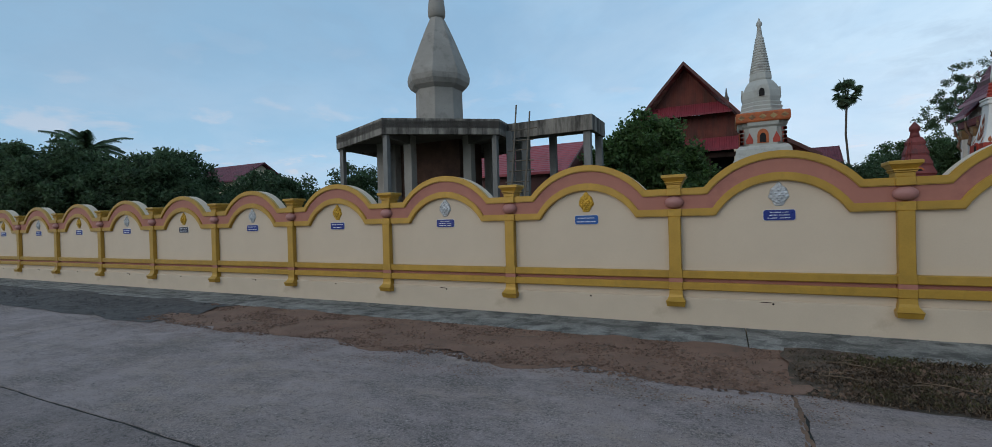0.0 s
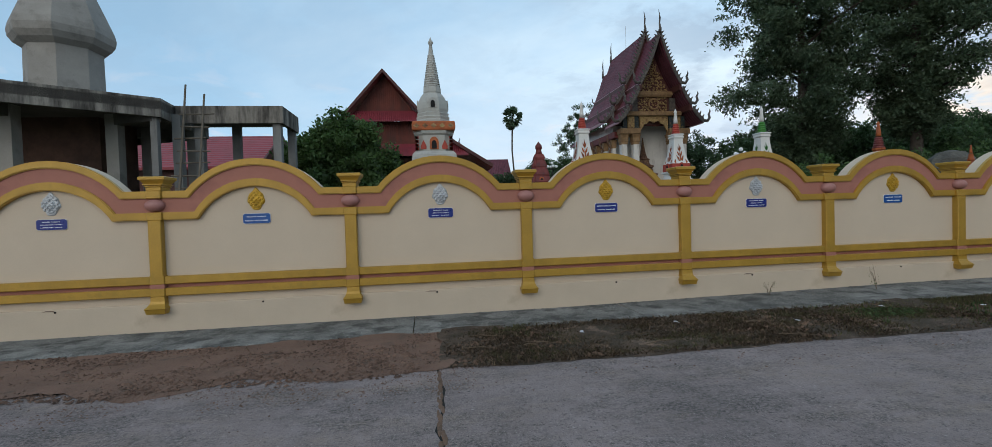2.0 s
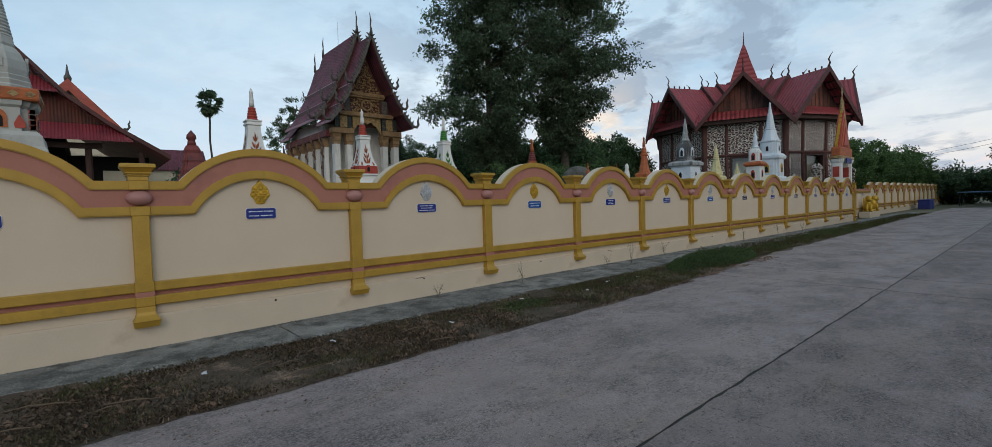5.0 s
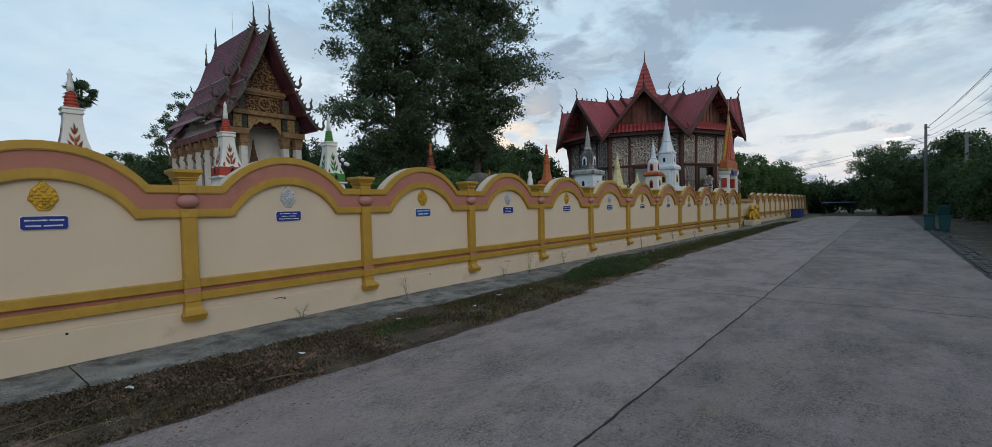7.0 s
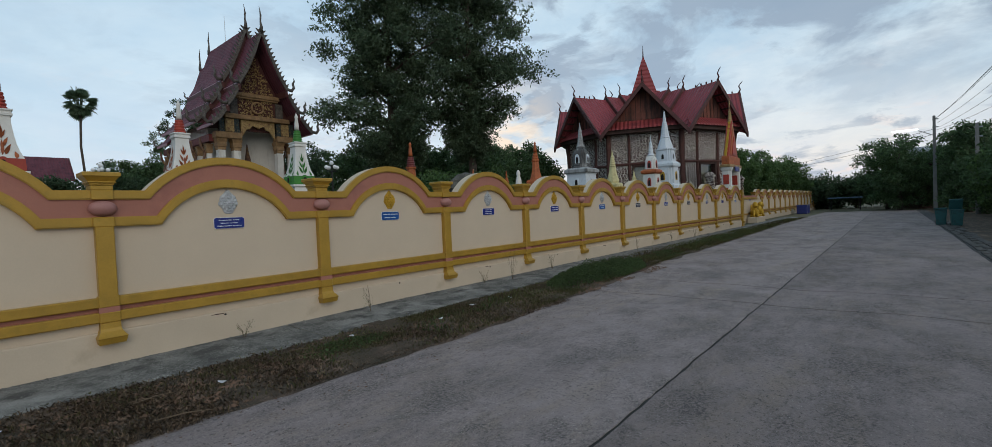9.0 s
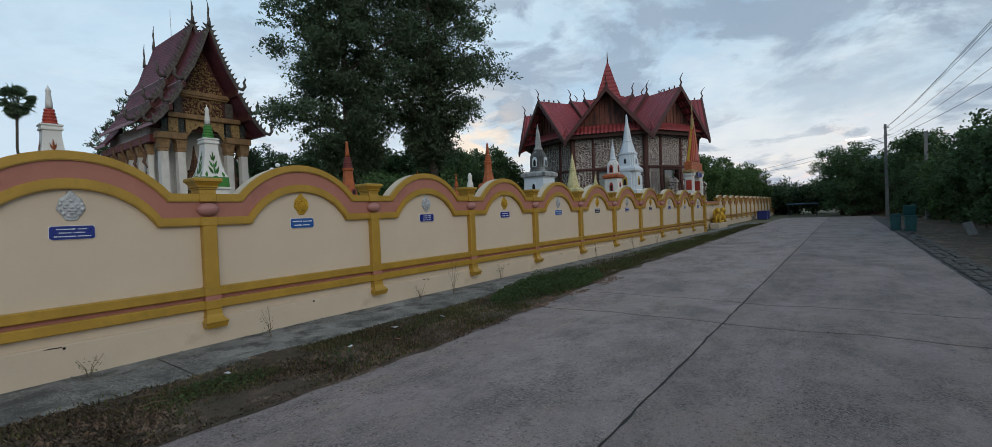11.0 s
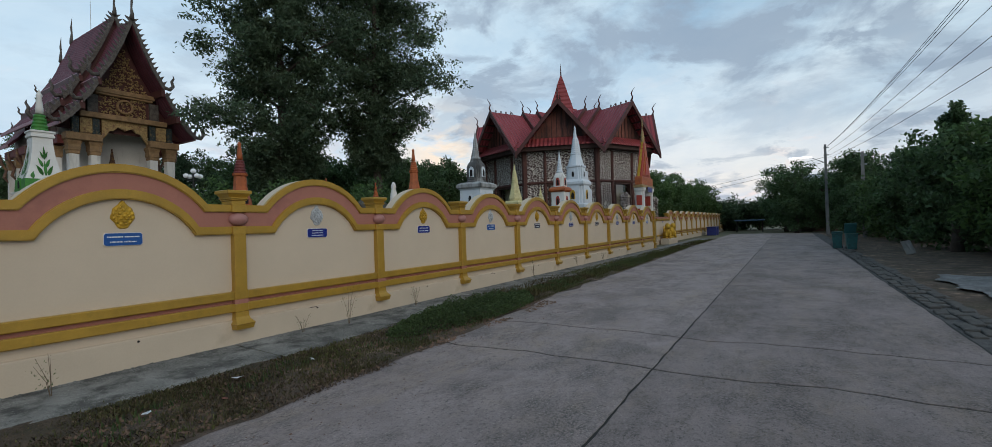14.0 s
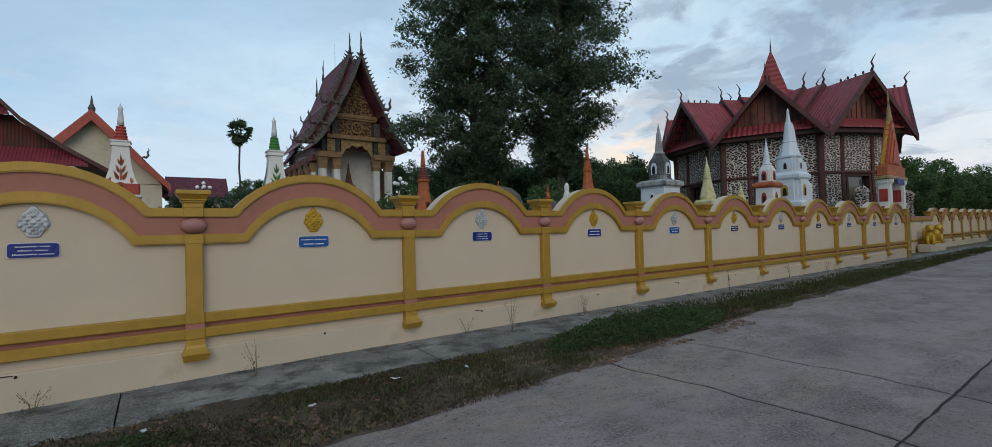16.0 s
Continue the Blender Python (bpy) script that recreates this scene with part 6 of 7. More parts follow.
M["roof_y"] = material("red_skirt_roof", (0.31, 0.055, 0.058), 0.5, var=0.16, scale=0.6, fine=12, bump=0.15, stain=(0.15, 0.03, 0.035), stain_scale=0.9, ribs=1.15, rib_axis="Y", rib_depth=0.09)
M["roof_z"] = material("red_spire_tiles", (0.32, 0.055, 0.055), 0.5, var=0.16, scale=0.8, fine=12, bump=0.15, ribs=0.9, rib_axis="Z", rib_depth=0.08)
M["wood_gable"] = material("gable_boards", (0.21, 0.072, 0.05), 0.75, var=0.35, scale=1.4, fine=22, bump=0.5, stain=(0.045, 0.022, 0.018), stain_at=(0.42, 0.62), stain_scale=1.8, streak=True)
eight_gable_hall()


# ---- unfinished concrete pavilion with stupa ----
def pavilion():
    cx, cy, r = -11.75, 17.8, 4.3
    t = thing("unfinished_pavilion", pose(cx, cy, 0), "raw concrete six-sided pavilion carrying an unfinished stupa", "pavilion")
    ang = [radians(-84 + 60 * k) for k in range(6)]
    c = [(r * math.cos(a), r * math.sin(a)) for a in ang]
    bm = bmesh.new()
    prism(bm, c, 4.95, 5.22, "z")
    part("roof_slab", bm, M["concrete_dark"], t, "flat concrete roof slab")
    for k in range(6):
        a, b = Vector(c[k]), Vector(c[(k + 1) % 6])
        d = (b - a).normalized()
        nrm = Vector((d.y, -d.x))
        bm = bmesh.new()
        prism(bm, [tuple(a + nrm * 0.0), tuple(b + nrm * 0.0), tuple(b - nrm * 0.15), tuple(a - nrm * 0.15)], 4.72, 5.3, "z")
        part("fascia", bm, M["concrete_stained"], t, "black-streaked concrete fascia")
        part("column", turned(bmesh.new(), "square", [(0.095, -0.06), (0.095, 4.95)], (a.x * 0.94, a.y * 0.94)), M["concrete_col"], t, "slim concrete column")
        q = a * 0.55
        part("inner_column", turned(bmesh.new(), "square", [(0.18, -0.06), (0.18, 4.95)], (q.x, q.y)), M["concrete"], t, "thick concrete column")
        e = a * 0.5
        bm = bmesh.new()
        prism(bm, [(e.x - 0.1, e.y - 0.1), (a.x * 0.95 - 0.1, a.y * 0.95 - 0.1), (a.x * 0.95 + 0.1, a.y * 0.95 + 0.1), (e.x + 0.1, e.y + 0.1)], 4.6, 4.95, "z")
        part("roof_beam", bm, M["concrete_dark"], t)
    part("core_wall", cube(-1.6, 1.5, -0.6, 1.4, -0.06, 4.95), M["brick_dark"], t, "dark unplastered core wall")
    part("core_pier", cube(-2.1, -1.55, -1.0, 0.2, -0.06, 4.95, 0.02), M["concrete"], t, "pale concrete pier")
    # side wing
    part("wing_slab", cube(3.9, 7.1, -0.55, 1.3, 4.95, 5.2), M["concrete_dark"], t, "flat roof of the side wing")
    for dims in ((3.6, 7.2, -0.7, -0.55, 4.72, 5.3), (7.05, 7.2, -0.55, 1.3, 4.72, 5.3)):
        part("wing_fascia", cube(*dims), M["concrete_stained"], t, "black-streaked concrete fascia")
    for x, y in ((6.95, -0.45), (7.0, 1.1), (4.4, -0.3), (5.1, 1.0), (3.6, 0.9), (4.0, -0.9)):
        part("column", turned(bmesh.new(), "square", [(0.13, -0.06), (0.13, 4.95)], (x, y)), M["concrete_col"], t, "slim concrete column")
    # the stupa on the roof
    part("drum", turned(bmesh.new(), "oct", [(1.06, 5.2), (1.04, 7.3)], (0.12, 0.1)), M["concrete"], t, "eight-sided concrete drum")
    part("bulb", turned(bmesh.new(), "oct", [(1.06, 7.26), (1.26, 7.40), (1.38, 7.58), (1.41, 7.80), (1.36, 8.02), (1.14, 8.60), (0.84, 9.36), (0.53, 10.08), (0.34, 10.48), (0.31, 10.52)], (0.12, 0.1)), M["concrete"], t, "faceted tapering concrete bulb")
    part("crown_bud", turned(bmesh.new(), "round", [(0.28, 10.50), (0.38, 10.62), (0.39, 10.85), (0.33, 11.4), (0.24, 11.9), (0.2, 12.3), (0.14, 13.0), (0.04, 14.0)], (0.12, 0.1)), M["concrete"], t, "rounded concrete bud", smooth=True)
    lad = thing("bamboo_ladder", pose(-7.1, 16.2, 0), "rickety grey bamboo ladder leaning on the pavilion", "ladder")
    for i, x in enumerate((-0.25, 0.3)):
        part("rail", tube(bmesh.new(), [(x, -0.9, -0.06), (x + 0.02, -0.2, 2.8), (x - 0.05, 0.55, 5.9 - 0.3 * i)], [0.045, 0.04, 0.03], 7), M["bamboo"], lad)
    for i in range(12):
        z = 0.5 + 0.4 * i
        y = -0.85 + 0.25 * z
        part("rung", tube(bmesh.new(), [(-0.45 - 0.08 * math.sin(i * 2.3), y, z), (0.5 + 0.1 * math.cos(i * 1.7), y, z + 0.06 * math.sin(i * 3.1))], [0.025, 0.022], 6), M["bamboo"], lad)


M["concrete_col"] = material("grey_concrete_column", (0.19, 0.19, 0.185), 0.85, var=0.2, scale=1.2, stain=(0.09, 0.09, 0.085), stain_scale=2, streak=True)
M["brick_dark"] = material("dark_red_brickwork", (0.10, 0.055, 0.04), 0.9, var=0.3, scale=2, fine=12, bump=0.5)
pavilion()


# ---- the big timber hall and roofs behind ----
def gable_house(name, x, y, turn, half, length, z_eave, z_ridge, roof, wall, label, gable="wood_red", over=0.6, z0=-0.06):
    t = thing(name, pose(x, y, 0, 0, 0, turn), label, "building")
    part("wall_body", cube(-half + over, half - over, 0.5, length - 0.5, z0, z_eave + 0.05), M[wall], t)
    bm = bmesh.new()
    prism(bm, [(-half + over, z_eave), (half - over, z_eave), (0, z_ridge - 0.25)], 0.5, length - 0.5)
    part("gable", bm, M[gable], t, "boarded gable")
    for sx in (-1, 1):
        bm = bmesh.new()
        prism(bm, [(0, z_ridge), (sx * half, z_eave), (sx * half, z_eave - 0.14), (0, z_ridge - 0.16)], 0, length)
        part("roof_slope", bm, M[roof], t)
        bm = bmesh.new()
        prism(bm, [(0, z_ridge + 0.06), (sx * (half + 0.05), z_eave + 0.03), (sx * (half + 0.05), z_eave - 0.3), (0, z_ridge - 0.32)], -0.1, 0.0)
        part("bargeboard", bm, M["trim_dark"], t, "dark barge board")
    return t


def timber_hall():
    t = thing("timber_hall", pose(-2.65, 34.7, 0), "large red timber hall with tall steep gable", "hall")
    M["roof_crimson"] = material("crimson_skirt_roof", (0.21, 0.03, 0.042), 0.55, var=0.16, scale=0.6, fine=12, bump=0.15, stain=(0.13, 0.024, 0.034), stain_scale=0.9, ribs=2.2, rib_axis="X", rib_depth=0.04)
    M["roof_x"] = material("red_hall_roof", (0.27, 0.045, 0.05), 0.5, var=0.16, scale=0.6, fine=12, bump=0.15, stain=(0.14, 0.03, 0.035), stain_scale=0.9, ribs=1.1, rib_axis="Y", rib_depth=0.09)
    # main gable: steep, then flaring out to the east in a long low slope
    for sx in (-1, 1):
        run = [(0, 11.85), (sx * 2.2, 9.35), (sx * 3.3, 8.05)] + ([(5.0, 6.7), (7.75, 4.95)] if sx > 0 else [(-5.0, 6.4)])
        bm = bmesh.new()
        prism(bm, run + [(p[0], p[1] - 0.16) for p in run[::-1]], 0.0, 16.0)
        part("roof_slope", bm, M["roof_x"], t, "red ribbed roofing")
        bm = bmesh.new()
        prism(bm, [(p[0], p[1] + 0.06) for p in run] + [(p[0], p[1] - 0.2) for p in run[::-1]], -0.12, 0.0)
        part("bargeboard", bm, M["trim_dark"], t, "dark timber barge board")
    bm = bmesh.new()
    prism(bm, [(-2.05, 9.1), (2.05, 9.1), (0, 11.65)], 0.8, 0.9)
    part("gable_wall", bm, M["wood_red"], t, "vertical red-brown gable boards")
    for z0, z1, h0, h1, y0 in ((9.1, 8.25, 2.1, 2.9, 0.8), (6.65, 5.75, 5.05, 5.95, 0.6)):
        bm = bmesh.new()
        v = [bm.verts.new(p) for p in ((-h0, y0, z0), (h0, y0, z0), (h1, y0 - 0.9, z1), (-h1, y0 - 0.9, z1))]
        u = [bm.verts.new((p.co.x, p.co.y, p.co.z - 0.1)) for p in v]
        bm.faces.new(v)
        bm.faces.new(u[::-1])
        for i in range(4):
            bm.faces.new((v[i], u[i], u[(i + 1) % 4], v[(i + 1) % 4]))
        bmesh.ops.recalc_face_normals(bm, faces=bm.faces[:])
        part("skirt_roof", bm, M["roof_crimson"], t, "red ribbed skirt roof")
    part("board_wall", cube(-3.0, 2.9, 0.7, 0.85, 6.5, 8.3), M["wood_red"], t, "vertical red-brown boards")
    bm = bmesh.new()
    prism(bm, [(2.9, 6.5), (5.1, 6.5), (4.9, 6.6), (3.2, 7.95), (2.9, 8.25)], 0.7, 0.85)
    part("board_wall", bm, M["wood_red"], t, "vertical red-brown boards under the slope")
    # shade below the hall put in as a near-black sheet and solid block
    part("slope_shade", cube(3.0, 7.0, 4.0, 4.2, -0.06, 5.2), M["hollow_shade"], t, "dark wall under the long slope")
    part("low_screen", cube(4.6, 7.0, 2.4, 2.5, -0.06, 4.2), M["cream_hall"], t, "pale low screen under the eaves")
    part("storey_shade", cube(-3.4, 3.0, 3.0, 15, -0.06, 6.5), M["hollow_shade"], t, "dark open ground storey")
    for x in (-4.0, -1.4, 1.4, 4.0, 6.4):
        part("column", tube(bmesh.new(), [(x, 0.9, -0.06), (x, 0.9, 5.6 if x < 6 else 5.2)], [0.18, 0.16], 10), M["wood_dark"], t, "dark timber column")
    part("floor_beam", cube(-4.4, 4.6, 0.6, 0.9, 5.3, 5.6), M["wood_dark"], t)


timber_hall()


def cream_hall():
    t = gable_house("assembly_hall", 0.63, 49.6, 0, 5.0, 18, 6.3, 12.0, "roof_x", "cream_hall", "cream hall with salmon-red gable boards", "cream_hall", 0.5)
    for sx in (-1, 1):
        bm = bmesh.new()
        prism(bm, [(0, 12.1), (sx * 3.2, 8.45), (sx * 3.0, 7.75), (0, 11.2)], -0.3, -0.1)
        part("painted_bargeboard", bm, M["redpaint_gable"], t, "salmon-red barge board")
        bm = bmesh.new()
        prism(bm, [(sx * 2.8, 8.7), (sx * 5.1, 6.3), (sx * 5.1, 5.7), (sx * 2.8, 8.0)], -0.45, -0.25)
        part("painted_bargeboard", bm, M["redpaint_gable"], t, "salmon-red barge board")
        bm = bmesh.new()
        naga_end(bm, sx * 3.2, -0.3, 8.5, sx, 0.8)
        part("naga_finial", bm, M["naga"], t, "grey serpent finial", smooth=True)
    part("finial", turned(bmesh.new(), "round", [(0.2, 11.9), (0.25, 12.2), (0.12, 12.5), (0.03, 13.2)]), M["naga"], t, "grey ridge finial", smooth=True)
    t.matrix_basis = pose(0.05, 74.7, -0.75) @ Matrix.Scale(1.51, 4)


cream_hall()
gable_house("small_house", 15.3, 88, 90, 3.6, 8.0, 8.0, 11.3, "roof_purple", "cream_hall", "small house with purple-red roof and crested ridge", "cream_hall", 0.4)
gable_house("shed", -8.2, 29.6, 90, 4.0, 7.5, 4.2, 6.35, "roof", "trim_dark", "long shed with plain red metal roof", "trim_dark", 0.4)
gable_house("village_house", -53, 34.5, -90, 3.4, 8.6, 6.2, 8.3, "roof_purple", "cream_hall", "village house with dull red roof among trees", "cream_hall", 0.5)
gable_house("village_house", 70, -6.5, 20, 3.2, 7, 4.6, 6.2, "metal", "wood_dark", "grey-roofed house half hidden by trees", "wood_dark", 0.4)


# ---- trees ----
def main_tree(x, y, seed, h, spread, lean, label, branches, low):
    """A dense column of leafy branches, each a row of flat sprays from the trunk out to its drooping tip."""
    rng = np.random.default_rng(seed)
    t = thing("tree", pose(x, y, 0), label, "tree")
    k = 8
    axis = [Vector((lean * (i / k) ** 1.5 + 0.05 * math.sin(i * 2.1 + seed), 0.05 * math.cos(i * 1.7 + seed), -0.1 + (h * 0.94 + 0.1) * i / k)) for i in range(k + 1)]
    part("trunk", tube(bmesh.new(), [tuple(a) for a in axis], [0.36 * (1.3 if i == 0 else 1.0) * (1 - 0.78 * i / k) for i in range(k + 1)], 10), M["bark"], t, smooth=True)
    sprays = []
    for i in range(branches):
        f = (i + rng.uniform(0, 1)) / branches
        f = f * 0.97
        z = low + (h - low - 0.3) * f
        a = i * 2.39996 + rng.uniform(-0.5, 0.5)
        reach = spread * (0.30 + 0.70 * min(1.0, f / 0.28)) * (1.0 if f < 0.6 else max(0.2, 1 - ((f - 0.6) / 0.42) ** 2)) * rng.uniform(0.55, 1.25)
        reach *= 0.93 + 0.14 * math.sin(3 * a + seed) + 0.1 * math.sin(f * 17 + seed)
        g = min(0.999, max(0.0, (z - 0.5 * reach * 0.5) / (h * 0.94))) * k
        s = axis[int(g)].lerp(axis[int(g) + 1], g - int(g))
        d = Vector((math.cos(a), math.sin(a), 0))
        rise_, droop = reach * rng.uniform(0.35, 0.75), reach * rng.uniform(0.15, 0.5)
        pts = [s + d * reach * u + Vector((0, 0, rise_ * u - droop * u * u * u)) for u in (0.0, 0.35, 0.7, 1.0)]
        if i % 2 == 0:
            part("limb", tube(bmesh.new(), [tuple(p) for p in pts], [0.11 * (1 - 0.5 * f), 0.075, 0.045, 0.015], 5), M["bark"], t)
        for j in range(30):
            u = rng.uniform(0.16, 1.03) ** 0.75
            w = (0.25 + 0.55 * math.sin(math.pi * min(1, u * 0.8))) * reach * 0.30
            p = s + d * reach * u + Vector((0, 0, rise_ * u - droop * u ** 3))
            sprays.append((p.x + rng.normal() * w * 0.6, p.y + rng.normal() * w * 0.6, p.z + rng.normal() * 0.26 - 0.1))
    c = np.array(sprays)
    n = 40
    pos = np.repeat(c, n, 0)
    off = np.clip(rng.normal(size=pos.shape), -1.7, 1.7) * np.array([0.25, 0.25, 0.10])
    tilt = np.repeat(rng.normal(size=(len(c), 2)) * 0.45, n, 0)
    off[:, 2] += off[:, 0] * tilt[:, 0] + off[:, 1] * tilt[:, 1] - 0.35 * (off[:, 0] ** 2 + off[:, 1] ** 2)
    me = leaf_mesh("crown", pos + off, 0.205, rng, 0.42)
    me.materials.append(M["leaf_dark"])
    ob = new("crown", me)
    ob.parent = t
    return t


main_tree(22.2, 25.0, 11, 20, 3.85, -0.3, "tall dark broadleaf tree with drooping outer branches", 88, 3.9)
main_tree(26.9, 22.6, 23, 20, 4.0, 0.2, "tall dark broadleaf tree with bare straight trunk", 76, 5.4)


def shrub(x, y, label, blobs, seed, mt="leaf", clumps=140, per=80, r=0.45, leaf=0.13, name="tree", trunk=(2.0, 0.12, 0, 0), limbs=6, category="tree"):
    return tree(name, x, y, label, blobs, trunk, seed, M[mt], clumps, per, r, leaf, limbs, category)


shrub(-3.6, 22.5, "dense round green tree beside the timber hall", [(0, 0, 4.7, 1.7, 1.7, 1.6), (-1.2, 0, 3.6, 1.5, 1.6, 1.7), (1.3, 0.2, 3.5, 1.5, 1.6, 1.6), (0.2, -0.6, 2.5, 2.3, 1.7, 1.6)], 31, "leaf_light", 380, 110, 0.46, 0.21, trunk=(3.5, 0.22, 0, 0))


def palm(x, y, h, s, label, seed, fan):
    rng = random.Random(seed)
    t = thing("palm_tree", pose(x, y, 0), label, "palm tree")
    part("trunk", tube(bmesh.new(), [(0, 0, -0.06), (0.15 * s, 0, h * 0.4), (-0.1 * s, 0.1, h * 0.75), (0, 0, h)], ([0.15 * s, 0.11 * s, 0.1 * s, 0.1 * s] if fan else [0.22 * s, 0.17 * s, 0.15 * s, 0.14 * s]), 9), M["bark"], t, smooth=True)
    for k in range(46 if fan else 26):
        a, e = rng.uniform(0, 6.28), (-1.2 + 2.7 * (k + rng.random()) / 46 if fan else rng.uniform(-0.25, 1.4))
        bm = bmesh.new()
        d = Vector((math.cos(a) * math.cos(e), math.sin(a) * math.cos(e), math.sin(e)))
        if fan:
            base, tip = Vector((0, 0, h)), Vector((0, 0, h + 1.25 * s)) + d * rng.uniform(0.75, 1.2) * s
            tube(bm, [base, tip], [0.05 * s, 0.03 * s], 4)
            side = d.cross(Vector((0, 0, 1))).normalized()
            upv = side.cross(d)
            roll = rng.uniform(-0.5, 0.5)
            side, upv = side * math.cos(roll) + upv * math.sin(roll), upv * math.cos(roll) - side * math.sin(roll)
            for j in range(17):
                b = radians(-125 + 250 * j / 16)
                v = (d * math.cos(b) + side * math.sin(b))
                w = (side * math.cos(b) - d * math.sin(b)) * 0.06 * s
                q = tip + v * 0.62 * s - upv * 0.1 * s
                vs = [bm.verts.new(p) for p in (tip, tip + v * 0.42 * s + w, q, tip + v * 0.42 * s - w)]
                bm.faces.new(vs)
        else:
            pts = [Vector((0, 0, h)) + Vector((math.cos(a) * r, math.sin(a) * r, r * math.sin(e) - 0.16 * r * r / s)) for r in [s * 0.55 * i for i in range(7)]]
            tube(bm, pts, [0.06 * s * (1 - i / 8) for i in range(7)], 4)
            for i in range(1, 30):
                f = i / 30 * 6
                p = pts[int(f)].lerp(pts[min(6, int(f) + 1)], f - int(f))
                dr = (pts[min(6, int(f) + 1)] - pts[int(f)]).normalized()
                sd = dr.cross(Vector((0, 0, 1))).normalized()
                for q in (-1, 1):
                    ln = 0.75 * s * (1 - abs(i / 30 - 0.4))
                    e2 = p + sd * q * ln * 0.8 + dr * ln * 0.4 - Vector((0, 0, ln * 0.45))
                    vs = [bm.verts.new(v) for v in (p, p + dr * 0.2 * s, e2)]
                    bm.faces.new(vs)
        part("frond", bm, M["leaf_dark"], t)


palm(19.6, 105, 20.3, 1.75, "tall sugar palm with round fan crown", 3, True)
palm(-34.6, 14.8, 6.4, 0.66, "coconut palm above the roadside trees", 4, False)
palm(-41, 10.5, 6.2, 0.7, "coconut palm at the edge of the trees", 5, False)

BG = random.Random(9)
# low woods behind the compound, seen through every gap
for i in range(9):
    x = -62 + 5.2 * i
    shrub(x, 22 + 1.9 * i + BG.uniform(-2, 2), "dense dark green tree beyond the compound", [(0, 0, 3.7 + BG.uniform(-0.6, 0.9), 3.4, 3.0, 2.6), (BG.uniform(-2, 2), -1.5, 2.3, 3.2, 2.6, 2.2)], 50 + i, "leaf_far", 130, 80, 0.75, 0.3, trunk=(3.5, 0.25, 0, 0), limbs=4)
for i, (x, y, z) in enumerate(((-26, 13.5, 3.4), (-30, 11.8, 4.0), (-35, 11.0, 4.4), (-41, 9.8, 4.6), (-22.5, 18.0, 2.6), (-48, 9.4, 5.2), (-32.5, 13.6, 4.3), (-38, 12.4, 4.7), (-28, 15.5, 3.9))):
    shrub(x, y, "dark leafy tree leaning over the boundary wall", [(0, 0, z, 2.6, 2.2, 2.0), (1.4, 0.6, z - 1.2, 2.3, 2.0, 1.6), (-1.5, 0, z - 0.9, 2.2, 2.0, 1.7)], 70 + i, "leaf_far", 210, 130, 0.5, 0.2, trunk=(z, 0.2, 0, 0), limbs=5)
for i, (x, y, z, r) in enumerate(((-9, 46, 3.6, 3.2), (-16, 44, 4.0, 3.6), (9.5, 52, 3.8, 3.0), (14.5, 58, 4.6, 3), (28.6, 81, 16.5, 4.6), (27, 46, 5.8, 4.4), (31, 41, 5.4, 4.2), (34.5, 37, 5.2, 4.2), (38, 33, 5.0, 4.0), (29.5, 33, 5.6, 3.2), (30, 52, 6.5, 4.6), (24.5, 50, 5.5, 4.2), (41, 29, 4.6, 3.6), (24, 31, 4.6, 3.0), (33, 27, 4.2, 3.0), (31.5, 30.5, 4.9, 3.0), (36, 24, 4.0, 2.8), (37.0, 30.5, 6.3, 2.9), (41.5, 29.0, 5.8, 3.0), (15.6, 61.7, 6.1, 3.0), (18.3, 61.2, 6.6, 3.0), (21.0, 60.5, 6.6, 3.2), (24.0, 60.0, 6.3, 3.0))):
    shrub(x, y, "green tree among the temple buildings", [(0, 0, z, r, r * 0.9, r * 0.72), (r * 0.5, 0, z - r * 0.6, r * 0.8, r * 0.7, r * 0.6), (-r * 0.5, -0.3, z - r * 0.7, r * 0.8, r * 0.7, r * 0.6)], 90 + i, "leaf_far" if i < 9 else "leaf", 200, 110, 0.62, 0.24, trunk=(z, 0.25, 0, 0), limbs=5)
# clipped shrubs just behind the wall
for i, (x, y, z) in enumerate(((12.6, 11.5, 2.9), (13.9, 12.0, 3.0), (16.2, 11.8, 3.0), (15.2, 12.4, 2.8), (17.6, 12.6, 2.9), (11.8, 12.6, 2.8))):
    shrub(x, y, "bright green garden shrub", [(0, 0, z - 0.7, 1.0, 0.9, 0.7), (0.3, 0, z - 1.5, 1.0, 0.9, 0.8)], 120 + i, "leaf_light", 50, 80, 0.3, 0.1, name="shrub", trunk=(1.2, 0.06, 0, 0), limbs=3, category="shrub")
# beyond the gate
for i, (x, y, z, r) in enumerate(((46, 12.5, 4.2, 2.6), (50, 12, 4.4, 3.0), (55, 11.8, 4.6, 3.0), (60, 11.4, 4.8, 2.8), (66, 10.7, 5.0, 2.8), (44, 16, 5.0, 3.2), (52, 18, 4.5, 3.5), (72, 10.6, 4.5, 2.5), (80, 9, 2.2, 2.2))):
    shrub(x, y, "light green garden tree behind the far wall", [(0, 0, z, r, r * 0.9, r * 0.6), (r * 0.4, 0, z - r * 0.5, r * 0.9, r * 0.8, r * 0.5), (-r * 0.5, -0.5, z - r * 0.6, r * 0.8, r * 0.8, r * 0.6)], 140 + i, "leaf_light", 170, 95, 0.5, 0.2, trunk=(z, 0.2, 0, 0), limbs=5)
